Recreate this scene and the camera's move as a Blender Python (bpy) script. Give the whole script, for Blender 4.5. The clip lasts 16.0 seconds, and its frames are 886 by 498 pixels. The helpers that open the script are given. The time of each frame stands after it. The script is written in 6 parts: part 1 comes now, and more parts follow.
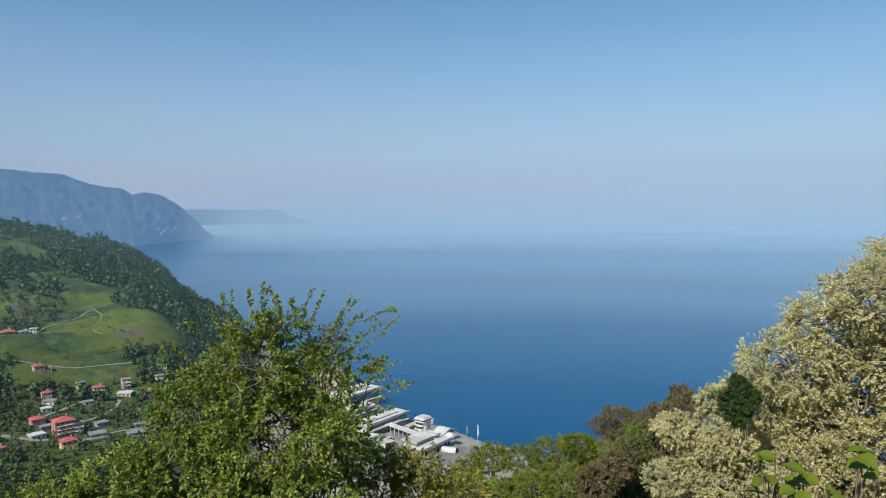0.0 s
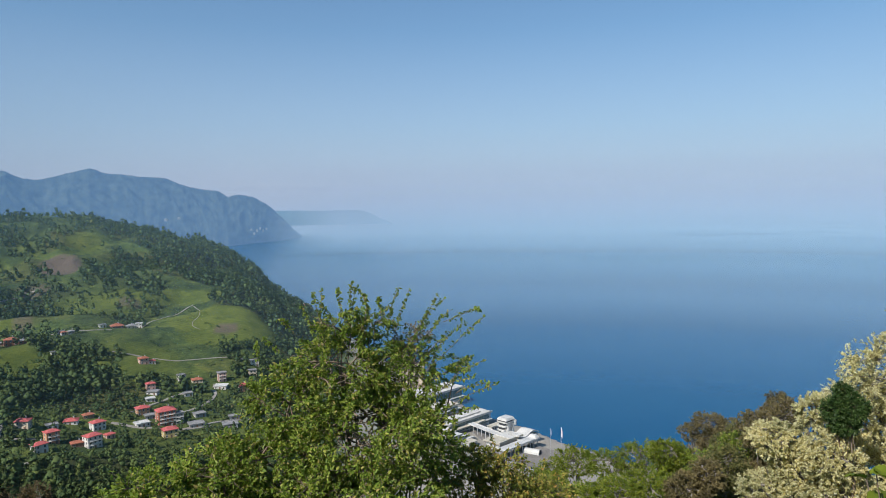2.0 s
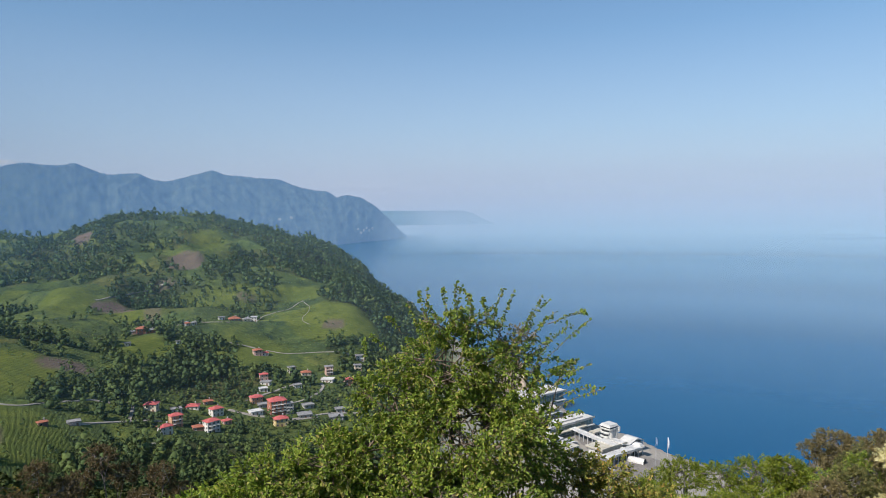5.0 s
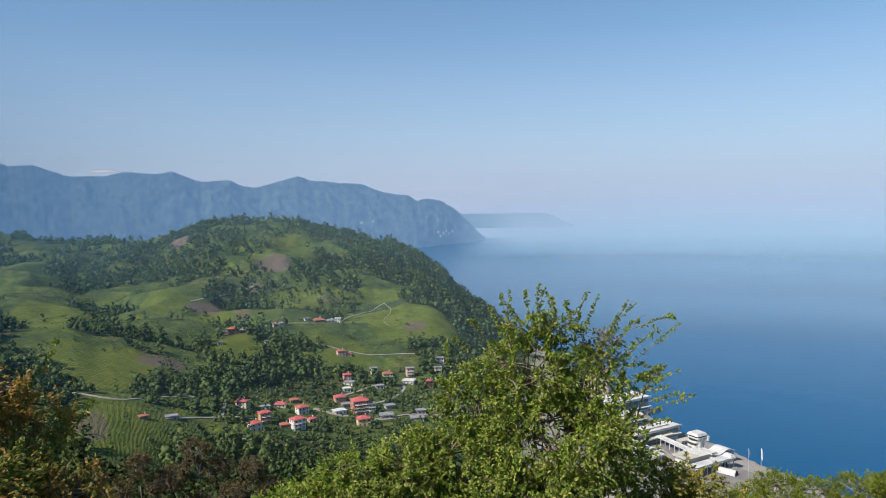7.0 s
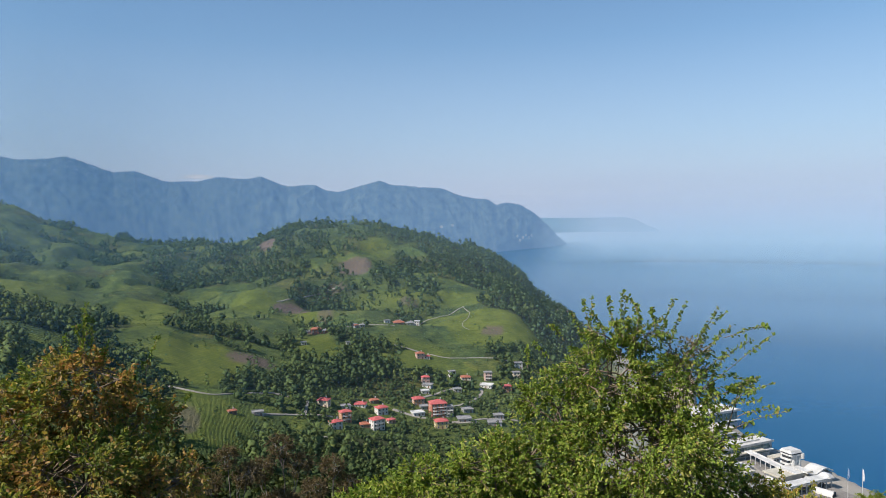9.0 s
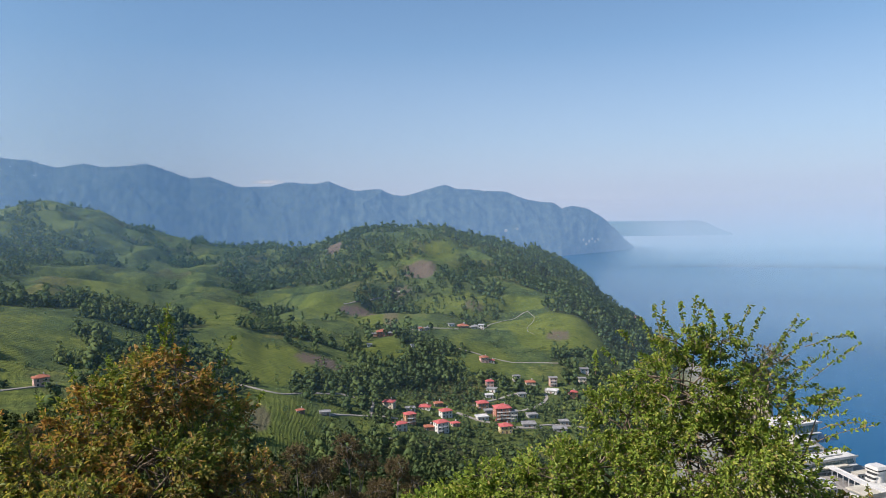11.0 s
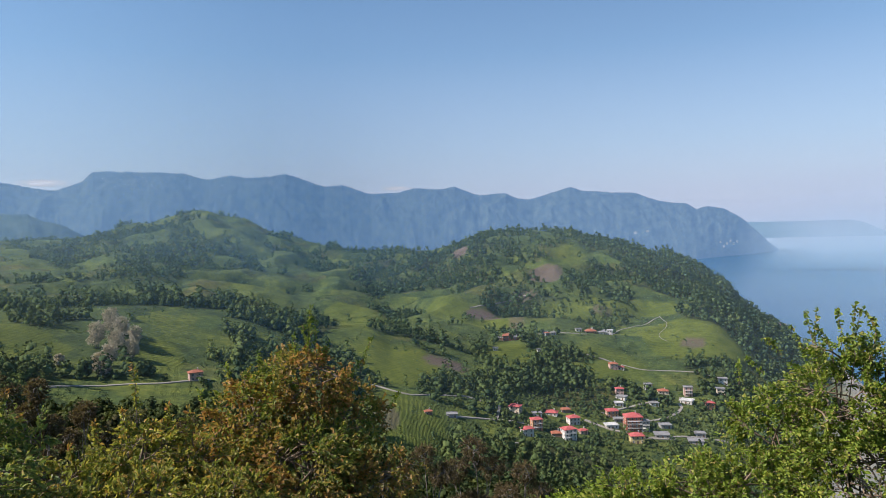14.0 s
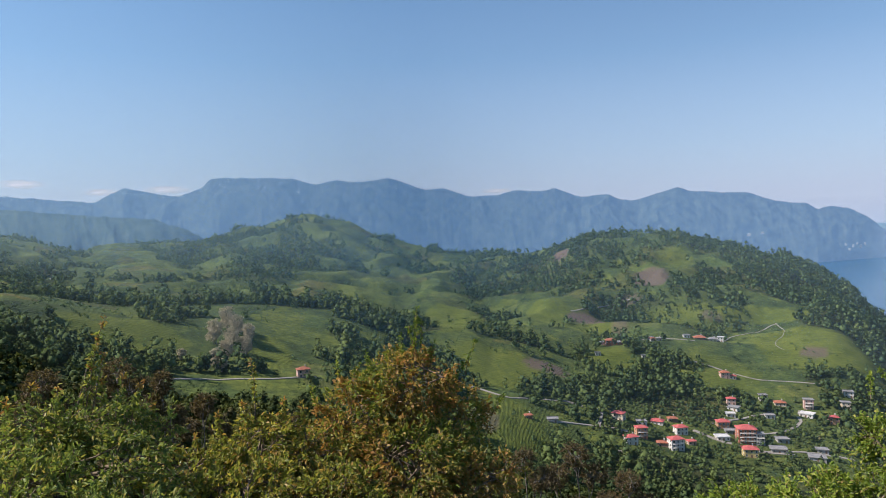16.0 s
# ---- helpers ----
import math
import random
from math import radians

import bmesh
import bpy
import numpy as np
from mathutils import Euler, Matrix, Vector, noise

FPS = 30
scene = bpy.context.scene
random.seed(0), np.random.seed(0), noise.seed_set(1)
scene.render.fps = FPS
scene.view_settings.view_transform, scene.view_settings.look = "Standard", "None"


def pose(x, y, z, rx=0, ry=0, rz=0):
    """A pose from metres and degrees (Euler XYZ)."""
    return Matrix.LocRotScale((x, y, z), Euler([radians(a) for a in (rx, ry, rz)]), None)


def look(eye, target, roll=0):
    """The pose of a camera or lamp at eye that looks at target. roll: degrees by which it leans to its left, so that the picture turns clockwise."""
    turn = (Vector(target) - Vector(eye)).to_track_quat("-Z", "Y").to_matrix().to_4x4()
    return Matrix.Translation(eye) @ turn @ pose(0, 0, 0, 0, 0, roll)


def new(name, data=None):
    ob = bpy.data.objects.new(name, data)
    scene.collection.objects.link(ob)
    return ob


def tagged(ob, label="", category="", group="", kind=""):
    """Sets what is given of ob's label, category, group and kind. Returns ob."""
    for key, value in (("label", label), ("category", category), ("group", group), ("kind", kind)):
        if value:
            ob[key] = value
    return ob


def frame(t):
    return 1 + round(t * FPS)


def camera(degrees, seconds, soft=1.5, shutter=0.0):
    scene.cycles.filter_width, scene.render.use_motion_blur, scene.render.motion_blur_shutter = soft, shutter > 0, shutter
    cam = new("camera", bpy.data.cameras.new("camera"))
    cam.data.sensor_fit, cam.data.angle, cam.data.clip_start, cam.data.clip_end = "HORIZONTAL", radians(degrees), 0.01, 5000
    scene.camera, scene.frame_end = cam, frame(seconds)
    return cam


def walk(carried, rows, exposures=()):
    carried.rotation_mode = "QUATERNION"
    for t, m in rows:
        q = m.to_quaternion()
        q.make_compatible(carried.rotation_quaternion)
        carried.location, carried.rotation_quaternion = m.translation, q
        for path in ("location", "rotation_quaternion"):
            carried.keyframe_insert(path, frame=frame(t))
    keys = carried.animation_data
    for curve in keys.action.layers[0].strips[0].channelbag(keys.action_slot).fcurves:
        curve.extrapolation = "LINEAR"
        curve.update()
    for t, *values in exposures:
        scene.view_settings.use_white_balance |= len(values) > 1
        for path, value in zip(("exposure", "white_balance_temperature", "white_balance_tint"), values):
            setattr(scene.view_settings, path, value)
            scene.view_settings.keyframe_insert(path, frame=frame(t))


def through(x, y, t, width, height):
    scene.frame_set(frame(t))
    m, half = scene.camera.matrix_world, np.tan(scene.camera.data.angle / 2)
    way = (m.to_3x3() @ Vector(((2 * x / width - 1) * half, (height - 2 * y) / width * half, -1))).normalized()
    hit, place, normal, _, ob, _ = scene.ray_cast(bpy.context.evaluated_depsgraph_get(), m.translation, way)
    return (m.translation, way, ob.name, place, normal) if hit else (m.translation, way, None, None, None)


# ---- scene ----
# Metres; the sea lies at z = 0. Bearings are degrees to the left of +y, as seen from the viewpoint.
EYE = 180.0
ARM = 0.22  # the camera swings round the one who holds it
cam = camera(66.56, 16.0, soft=0.5)
ROWS = [
    (0.0, 0.25, -3.48, -0.41),
    (0.5, 2.51, -3.44, -0.59),
    (1.0, 4.37, -3.56, -0.57),
    (1.5, 5.89, -3.30, -0.63),
    (2.0, 7.28, -3.41, -0.78),
    (2.5, 8.83, -3.37, -0.70),
    (3.0, 10.44, -3.01, -0.53),
    (3.5, 11.77, -2.94, -0.53),
    (4.0, 13.16, -3.06, -0.47),
    (6.5, 20.80, -3.06, -1.04),
    (7.0, 22.73, -2.93, -1.12),
    (7.5, 24.57, -3.07, -1.04),
    (8.0, 26.18, -2.87, -0.98),
    (8.5, 28.05, -2.78, -1.07),
    (9.0, 29.43, -2.47, -0.95),
    (11.5, 36.86, -1.90, -1.05),
    (12.0, 39.05, -1.66, -1.03),
    (12.5, 40.69, -1.53, -1.19),
    (13.0, 41.86, -1.35, -1.45),
    (13.5, 43.53, -1.36, -1.82),
    (14.0, 45.49, -1.48, -1.72),
    (14.5, 47.69, -1.36, -1.83),
    (15.0, 49.69, -1.22, -1.83),
    (15.5, 51.81, -1.13, -1.90),
    (16.0, 53.95, -1.02, -1.83),
]


def eye_at(yaw, pitch, roll):
    a = radians(yaw)
    return pose(-ARM * math.sin(a), ARM * math.cos(a), EYE, 0, 0, yaw) @ pose(0, 0, 0, 90 + pitch) @ pose(0, 0, 0, 0, 0, roll)


walk(cam, [(t, eye_at(*turn)) for t, *turn in ROWS], [(0.0, 0.31, 6240, 9), (4.0, 0.45, 6450, 13), (9.0, 0.58, 6540, 13), (12.0, 0.64, 6640, 17), (16.0, 0.65, 6640, 17)])

# ---- light ----
SUN_BEARING, SUN_HEIGHT = 146.0, 43.0
sun_way = Vector((-math.sin(radians(SUN_BEARING)) * math.cos(radians(SUN_HEIGHT)), math.cos(radians(SUN_BEARING)) * math.cos(radians(SUN_HEIGHT)), math.sin(radians(SUN_HEIGHT))))
world = bpy.data.worlds.new("sky")
world.use_nodes = True
scene.world = world
sky = world.node_tree.nodes.new("ShaderNodeTexSky")
sky.sky_type, sky.sun_disc = "NISHITA", False
sky.sun_elevation, sky.sun_rotation = radians(SUN_HEIGHT), radians(-SUN_BEARING)
sky.altitude, sky.air_density, sky.dust_density, sky.ozone_density = 0, 1.0, 0.3, 1.5
air = world.node_tree
clear = air.nodes["Background"]
clear.inputs[1].default_value = 0.08
deep = air.nodes.new("ShaderNodeMix")  # the clear blue of the upper air
deep.data_type, deep.blend_type = "RGBA", "MULTIPLY"
deep.inputs[0].default_value, deep.inputs[7].default_value = 1.0, (0.69, 1.01, 1.13, 1)
air.links.new(sky.outputs[0], deep.inputs[6])
air.links.new(deep.outputs[2], clear.inputs[0])
veil = air.nodes.new("ShaderNodeBackground")  # sea haze low in the sky
veil.inputs[0].default_value = (0.316, 0.362, 0.478, 1)
way_up = air.nodes.new("ShaderNodeSeparateXYZ")
air.links.new(air.nodes.new("ShaderNodeTexCoord").outputs["Generated"], way_up.inputs[0])
thick = air.nodes.new("ShaderNodeValToRGB")
for k, (p, v) in enumerate(((0.0, 0.97), (0.05, 0.90), (0.12, 0.58), (0.25, 0.18), (0.45, 0.0))):
    e = thick.color_ramp.elements[k] if k < 2 else thick.color_ramp.elements.new(p)
    e.position, e.color = p, (v, v, v, 1)
air.links.new(way_up.outputs[2], thick.inputs[0])
both = air.nodes.new("ShaderNodeMixShader")
air.links.new(thick.outputs[0], both.inputs[0])
air.links.new(clear.outputs[0], both.inputs[1])
air.links.new(veil.outputs[0], both.inputs[2])
air.links.new(both.outputs[0], air.nodes["World Output"].inputs[0])
lamp = bpy.data.lights.new("sun", "SUN")
lamp.energy, lamp.angle, lamp.color = 5.0, radians(0.53), (1.0, 0.93, 0.82)
sun = new("sun", lamp)
sun.matrix_world = look(sun_way * 1000, (0, 0, 0))


# ---- the shape of the land ----
def hashed(i, j, seed):
    n = np.sin(i * 127.1 + j * 311.7 + seed * 74.7) * 43758.5453
    return n - np.floor(n)


def lumps(x, y, size, seed=0, octaves=4):
    """Smooth value noise from -1 to 1 with ever smaller lumps in it."""
    out, amp, total = 0.0, 1.0, 0.0
    for k in range(octaves):
        u, v = x / size * 2 ** k + 17.3 * k, y / size * 2 ** k - 9.1 * k
        i, j = np.floor(u), np.floor(v)
        a, b = u - i, v - j
        a, b = a * a * (3 - 2 * a), b * b * (3 - 2 * b)
        low = hashed(i, j, seed + k) * (1 - a) + hashed(i + 1, j, seed + k) * a
        high = hashed(i, j + 1, seed + k) * (1 - a) + hashed(i + 1, j + 1, seed + k) * a
        out, total, amp = out + amp * (2 * (low * (1 - b) + high * b) - 1), total + amp, amp * 0.5
    return out / total


# Each line of the land, as (bearing, distance, height): from the slope underfoot to the far side of the hills.
LINE_SLOPE = [(-60, 60, 160), (-31.0, 60, 155.0), (-15.6, 60, 150.0), (-0.0, 60, 147.0), (15.7, 60, 145.0), (31.4, 60, 145.0), (46.8, 60, 148.0), (62.3, 60, 151.0), (77.8, 60, 156.0), (93.0, 60, 162.0), (125, 60, 184), (200, 60, 200), (262, 60, 184)]
LINE_FOOT = [(-60, 200, 105), (-31.0, 200, 100.0), (-8.3, 200, 93.0), (5.2, 200, 87.0), (20.8, 200, 85.0), (36.5, 200, 90.0), (49.9, 200, 94.0), (62.3, 200, 107.0), (77.8, 200, 120.0), (93.0, 200, 141.0), (125, 200, 205), (200, 200, 240), (262, 200, 190)]
LINE_VALLEY = [(-60, 380, 30), (-31.0, 370, 22.0), (-8.3, 380, 8.0), (-0.0, 400, 6), (10.4, 400, 2.0), (19.8, 410, 11.0), (29.3, 400, 29.0), (41.6, 390, 37.0), (51.9, 330, 68.0), (62.3, 300, 89.0), (72.6, 280, 97.0), (82.9, 250, 115.0), (93.0, 300, 152.0), (125, 380, 230), (200, 380, 290), (262, 380, 180)]
LINE_VILLAGE = [(-60, 450, 4), (-31.0, 440, 3), (-8.3, 435.0, 4), (-0.0, 464.0, 4), (10.4, 504.0, 6), (15.6, 520, 5.0), (19.8, 540, 15.0), (23.9, 540, 28.0), (29.2, 500, 32.0), (35.4, 490, 37.0), (41.6, 500, 50.0), (51.9, 480, 70.0), (62.3, 450, 90.0), (72.6, 430, 99.0), (82.8, 400, 118.0), (93.0, 430, 153.0), (125, 520, 240), (200, 520, 320), (262, 520, 150)]
LINE_FIELDS = [(-60, 470, 1), (-31.0, 460, 1), (-8.3, 478.0, 1), (-3.9, 503.0, 1), (1.5, 551.0, 1), (4.1, 575.0, 1.5), (8.3, 659.0, 2), (12.4, 738.0, 4), (16.1, 800, 7.0), (19.7, 720, 24.0), (23.9, 690, 43.0), (29.2, 680, 46.0), (35.3, 760, 68.0), (41.5, 720, 65.0), (49.8, 640, 84.0), (51.9, 620, 92.0), (57.1, 620, 97.0), (62.3, 615, 113.0), (72.6, 600, 126.0), (78.7, 590, 131.0), (86.9, 560, 147.0), (98.0, 600, 164.0), (125, 700, 240), (200, 700, 330), (262, 600, 120)]
LINE_KNOLL = [(-60, 480, -3), (-31.0, 470, -3), (-8.3, 488.0, -3), (-3.9, 513.0, -3), (1.5, 561.0, -3), (4.1, 584.0, -3), (8.3, 675.0, -3), (12.4, 817.0, -2), (16.1, 935.0, 5), (19.7, 900, 30.0), (23.9, 840, 57.0), (29.2, 840, 60.0), (35.3, 930, 90.0), (41.5, 900, 87.0), (45.7, 860, 72.0), (49.8, 820, 60.0), (57.1, 800, 76.0), (65.4, 800, 97.0), (72.6, 800, 108.0), (78.7, 800, 113.0), (86.9, 800, 129.0), (98.0, 850, 166.0), (125, 900, 240), (200, 900, 330), (262, 700, 60)]
LINE_CREST = [(-60, 600, -20), (-8.3, 640, -27.0), (1.5, 700, -27.0), (8.3, 800, -26.0), (12.4, 960, -24.0), (16.1, 1150, -15.0), (17.8, 1230, -8), (18.6, 1260.0, 3.5), (19.6, 1290.0, 6), (20.0, 1320.0, 7), (21.3, 1380, 18.0), (21.8, 1375, 33.0), (22.9, 1370, 69.0), (25.1, 1360, 105.0), (27.5, 1350, 130.0), (30.6, 1350, 148.0), (34.8, 1350, 168.0), (38.4, 1350, 177.0), (41.0, 1350, 175.0), (43.7, 1350, 157.0), (46.7, 1370, 144.0), (53.2, 1450, 145.0), (56.1, 1550, 157.0), (58.9, 1620, 183.0), (62.6, 1680, 223.0), (65.4, 1700, 239.0), (69.5, 1700, 216.0), (74.3, 1720, 182.0), (79.7, 1700, 183.0), (81.9, 1680, 173.0), (87.2, 1550, 206.0), (98.0, 1500, 222.0), (125, 1500, 240), (200, 1500, 320), (262, 900, -10)]
LINE_BEHIND = [(-60, 2600, -30), (15.6, 2600, -33.0), (20.7, 1750, -34.0), (27.0, 1800, -23.0), (35.3, 1800, 62.0), (51.9, 2000, 66.0), (65.3, 2150, 142.0), (82.8, 2150, 103.0), (98.0, 2200, 166.0), (125, 2200, 200), (200, 2200, 250), (262, 2000, -30)]
LINES = [LINE_SLOPE, LINE_FOOT, LINE_VALLEY, LINE_VILLAGE, LINE_FIELDS, LINE_KNOLL, LINE_CREST, LINE_BEHIND]


def along(line, bearing):
    """Distance and height of one line of the land at each bearing, eased from point to point."""
    b = np.array([p[0] for p in line] + [line[0][0] + 360.0])
    place = np.clip(np.searchsorted(b, bearing, "right") - 1, 0, len(b) - 2)
    s = (bearing - b[place]) / (b[place + 1] - b[place])
    s = 0.5 * s + 0.5 * s * s * (3 - 2 * s)
    out = []
    for k in (1, 2):
        v = np.array([p[k] for p in line] + [line[0][k]], float)
        out.append(v[place] * (1 - s) + v[place + 1] * s)
    return out


def raw_height(bearing, r):
    """Height of the land at a bearing (degrees) and a distance, without its lumps."""
    bearing = (np.asarray(bearing, float) + 60.0) % 360.0 - 60.0
    r = np.asarray(r, float)
    rr, zz = [np.zeros_like(bearing), np.full_like(bearing, 12.0)], [np.full_like(bearing, EYE - 1.65), None]
    for line in LINES:
        a, b = along(line, bearing)
        rr.append(a), zz.append(b)
    zz[1] = EYE - 1.65 + (zz[2] - (EYE - 1.65)) * 0.2
    rr.append(np.full_like(bearing, 4000.0)), zz.append(zz[-1])
    rr, zz = np.array(rr), np.array(zz)
    d = np.diff(zz, axis=0) / np.diff(rr, axis=0)
    m = np.zeros_like(zz)
    same = d[:-1] * d[1:] > 0
    m[1:-1] = np.where(same, 2 * d[:-1] * d[1:] / np.where(same, d[:-1] + d[1:], 1), 0)
    m[0], m[-1] = d[0], 0
    out = np.zeros_like(r) + zz[-1]
    for k in range(len(rr) - 1):
        h = rr[k + 1] - rr[k]
        s = (r - rr[k]) / h
        inside = (s >= 0) & (s < 1)
        s = np.clip(s, 0, 1)
        z = zz[k] * (2 * s ** 3 - 3 * s ** 2 + 1) + h * m[k] * (s ** 3 - 2 * s ** 2 + s) + zz[k + 1] * (3 * s ** 2 - 2 * s ** 3) + h * m[k + 1] * (s ** 3 - s ** 2)
        out = np.where(inside, z, out)
    return out


def height(x, y):
    """Height of the land at a place on the plan."""
    x, y = np.asarray(x, float), np.asarray(y, float)
    r, bearing = np.hypot(x, y), np.degrees(np.arctan2(-x, y))
    z = raw_height(bearing, r)
    rough = np.clip((z - 6) / 30, 0, 1) * np.clip((r - 90) / 400, 0, 1)
    crest = along(LINE_CREST, (bearing + 60.0) % 360.0 - 60.0)[0]
    inner = np.clip((crest - r) / 200, 0, 1) * np.clip((r - 650) / 200, 0, 1)
    gullies = 1 - 2 * np.abs(lumps(x, y, 260, 3, 3))
    spurs = 1 - 2.6 * np.abs(lumps(x, y, 170, 13, 4))
    lumpy = (3.5 + 3.0 * inner) * gullies + 16.0 * inner * spurs + 6.0 * inner * (1 - 2.6 * np.abs(lumps(x, y, 80, 17, 2))) + 5.0 * lumps(x, y, 120, 5, 4) - 5.0 * np.clip((r - 800) / 400, 0, 1)
    return z + rough * lumpy + 0.12 * np.clip(r / 20, 0, 1) * lumps(x, y, 6, 9, 2) * (z > 3)


def at(bearing, r):
    return -r * math.sin(radians(bearing)), r * math.cos(radians(bearing))


# ---- materials ----
def shader(name, rough=0.85, spec=0.3):
    m = bpy.data.materials.new(name)
    m.use_nodes = True
    b = m.node_tree.nodes["Principled BSDF"]
    b.inputs["Roughness"].default_value = rough
    b.inputs["Specular IOR Level"].default_value = spec
    return m, m.node_tree, b


def node(tree, kind, **values):
    n = tree.nodes.new("ShaderNode" + kind)
    for key, v in values.items():
        n.inputs[key.replace("_", " ")].default_value = v
    return n


def position(tree, local=False):
    return tree.nodes.new("ShaderNodeTexCoord").outputs["Object"] if local else tree.nodes.new("ShaderNodeNewGeometry").outputs["Position"]


def grain(tree, where, size, detail=4.0, rough=0.6):
    n = node(tree, "TexNoise", Scale=1.0 / size, Detail=detail, Roughness=rough)
    tree.links.new(where, n.inputs["Vector"])
    return n.outputs["Fac"]


def ramp(tree, fac, stops):
    n = tree.nodes.new("ShaderNodeValToRGB")
    e = n.color_ramp.elements
    while len(e) < len(stops):
        e.new(0.5)
    for k, (p, c) in enumerate(stops):
        e[k].position, e[k].color = p, (*c, 1)
    tree.links.new(fac, n.inputs[0])
    return n.outputs[0]


def blend(tree, fac, a, b, how="MIX"):
    n = tree.nodes.new("ShaderNodeMix")
    n.data_type, n.blend_type = "RGBA", how
    for value, socket in ((fac, n.inputs[0]), (a, n.inputs[6]), (b, n.inputs[7])):
        if isinstance(value, (int, float)):
            socket.default_value = value
        elif isinstance(value, tuple):
            socket.default_value = (*value, 1)
        else:
            tree.links.new(value, socket)
    return n.outputs[2]


def sums(tree, how, a, b=0.0, c=0.0):
    n = tree.nodes.new("ShaderNodeMath")
    n.operation = how
    for value, socket in zip((a, b, c), n.inputs):
        if isinstance(value, (int, float)):
            socket.default_value = value
        else:
            tree.links.new(value, socket)
    return n.outputs[0]


def bumpy(tree, bsdf, fac, strength, distance):
    n = node(tree, "Bump", Strength=strength, Distance=distance)
    tree.links.new(fac, n.inputs["Height"])
    tree.links.new(n.outputs[0], bsdf.inputs["Normal"])


def named(tree, name):
    n = tree.nodes.new("ShaderNodeAttribute")
    n.attribute_name = name
    return n.outputs["Fac"]


def surface(name, low, high, size=1.0, rough=0.85, spec=0.3, bump=0.3, deep=0.02, stain=0.5, local=True):
    """A plain material between two colours, with grain and, at a larger scale, stains."""
    m, tree, b = shader(name, rough, spec)
    where = position(tree, local)
    fine, wide = grain(tree, where, size * 0.15), grain(tree, where, size * 2.0, 3.0)
    colour = ramp(tree, fine, [(0.3, low), (0.7, high)])
    worn = ramp(tree, wide, [(0.35, tuple(1 - stain * 0.55 for _ in range(3))), (0.62, (1, 1, 1))])
    tree.links.new(blend(tree, 1.0, colour, worn, "MULTIPLY"), b.inputs["Base Color"])
    bumpy(tree, b, fine, bump, deep)
    return m


def leafy(name, stops, rough=0.5, through=0.45, spec=0.3, other=None):
    """Leaves: each takes its own tone; light shines through them."""
    m, tree, b = shader(name, rough, spec)
    g = tree.nodes.new("ShaderNodeNewGeometry")
    colour = ramp(tree, g.outputs["Random Per Island"], stops)
    if other:  # sprays of another tone here and there
        sprays = ramp(tree, grain(tree, position(tree), 0.42, 3.0), [(0.50, (0, 0, 0)), (0.60, (1, 1, 1))])
        colour = blend(tree, sprays, colour, ramp(tree, g.outputs["Random Per Island"], other))
    patch = ramp(tree, grain(tree, position(tree), 1.3, 2.0), [(0.3, (0.72, 0.75, 0.7)), (0.7, (1.1, 1.08, 1.0))])
    colour = blend(tree, 1.0, colour, patch, "MULTIPLY")
    tree.links.new(colour, b.inputs["Base Color"])
    back = tree.nodes.new("ShaderNodeBsdfTranslucent")
    tree.links.new(blend(tree, 1.0, colour, (1.0, 1.0, 0.55), "MULTIPLY"), back.inputs[0])
    mix = tree.nodes.new("ShaderNodeMixShader")
    mix.inputs[0].default_value = through
    tree.links.new(b.outputs[0], mix.inputs[1])
    tree.links.new(back.outputs[0], mix.inputs[2])
    tree.links.new(mix.outputs[0], tree.nodes["Material Output"].inputs[0])
    return m


def woods(name, stops):
    """Far trees: each takes a tone of its own, its leaves a little more or less."""
    m, tree, b = shader(name, 0.8, 0.1)
    g = tree.nodes.new("ShaderNodeNewGeometry")
    each = sums(tree, "MULTIPLY_ADD", g.outputs["Random Per Island"], 0.22, -0.11)
    colour = ramp(tree, sums(tree, "ADD", named(tree, "tone"), each), stops)
    tree.links.new(colour, b.inputs["Base Color"])
    back = tree.nodes.new("ShaderNodeBsdfTranslucent")
    tree.links.new(blend(tree, 1.0, colour, (1.0, 1.0, 0.6), "MULTIPLY"), back.inputs[0])
    mix = tree.nodes.new("ShaderNodeMixShader")
    mix.inputs[0].default_value = 0.4
    tree.links.new(b.outputs[0], mix.inputs[1])
    tree.links.new(back.outputs[0], mix.inputs[2])
    tree.links.new(mix.outputs[0], tree.nodes["Material Output"].inputs[0])
    return m


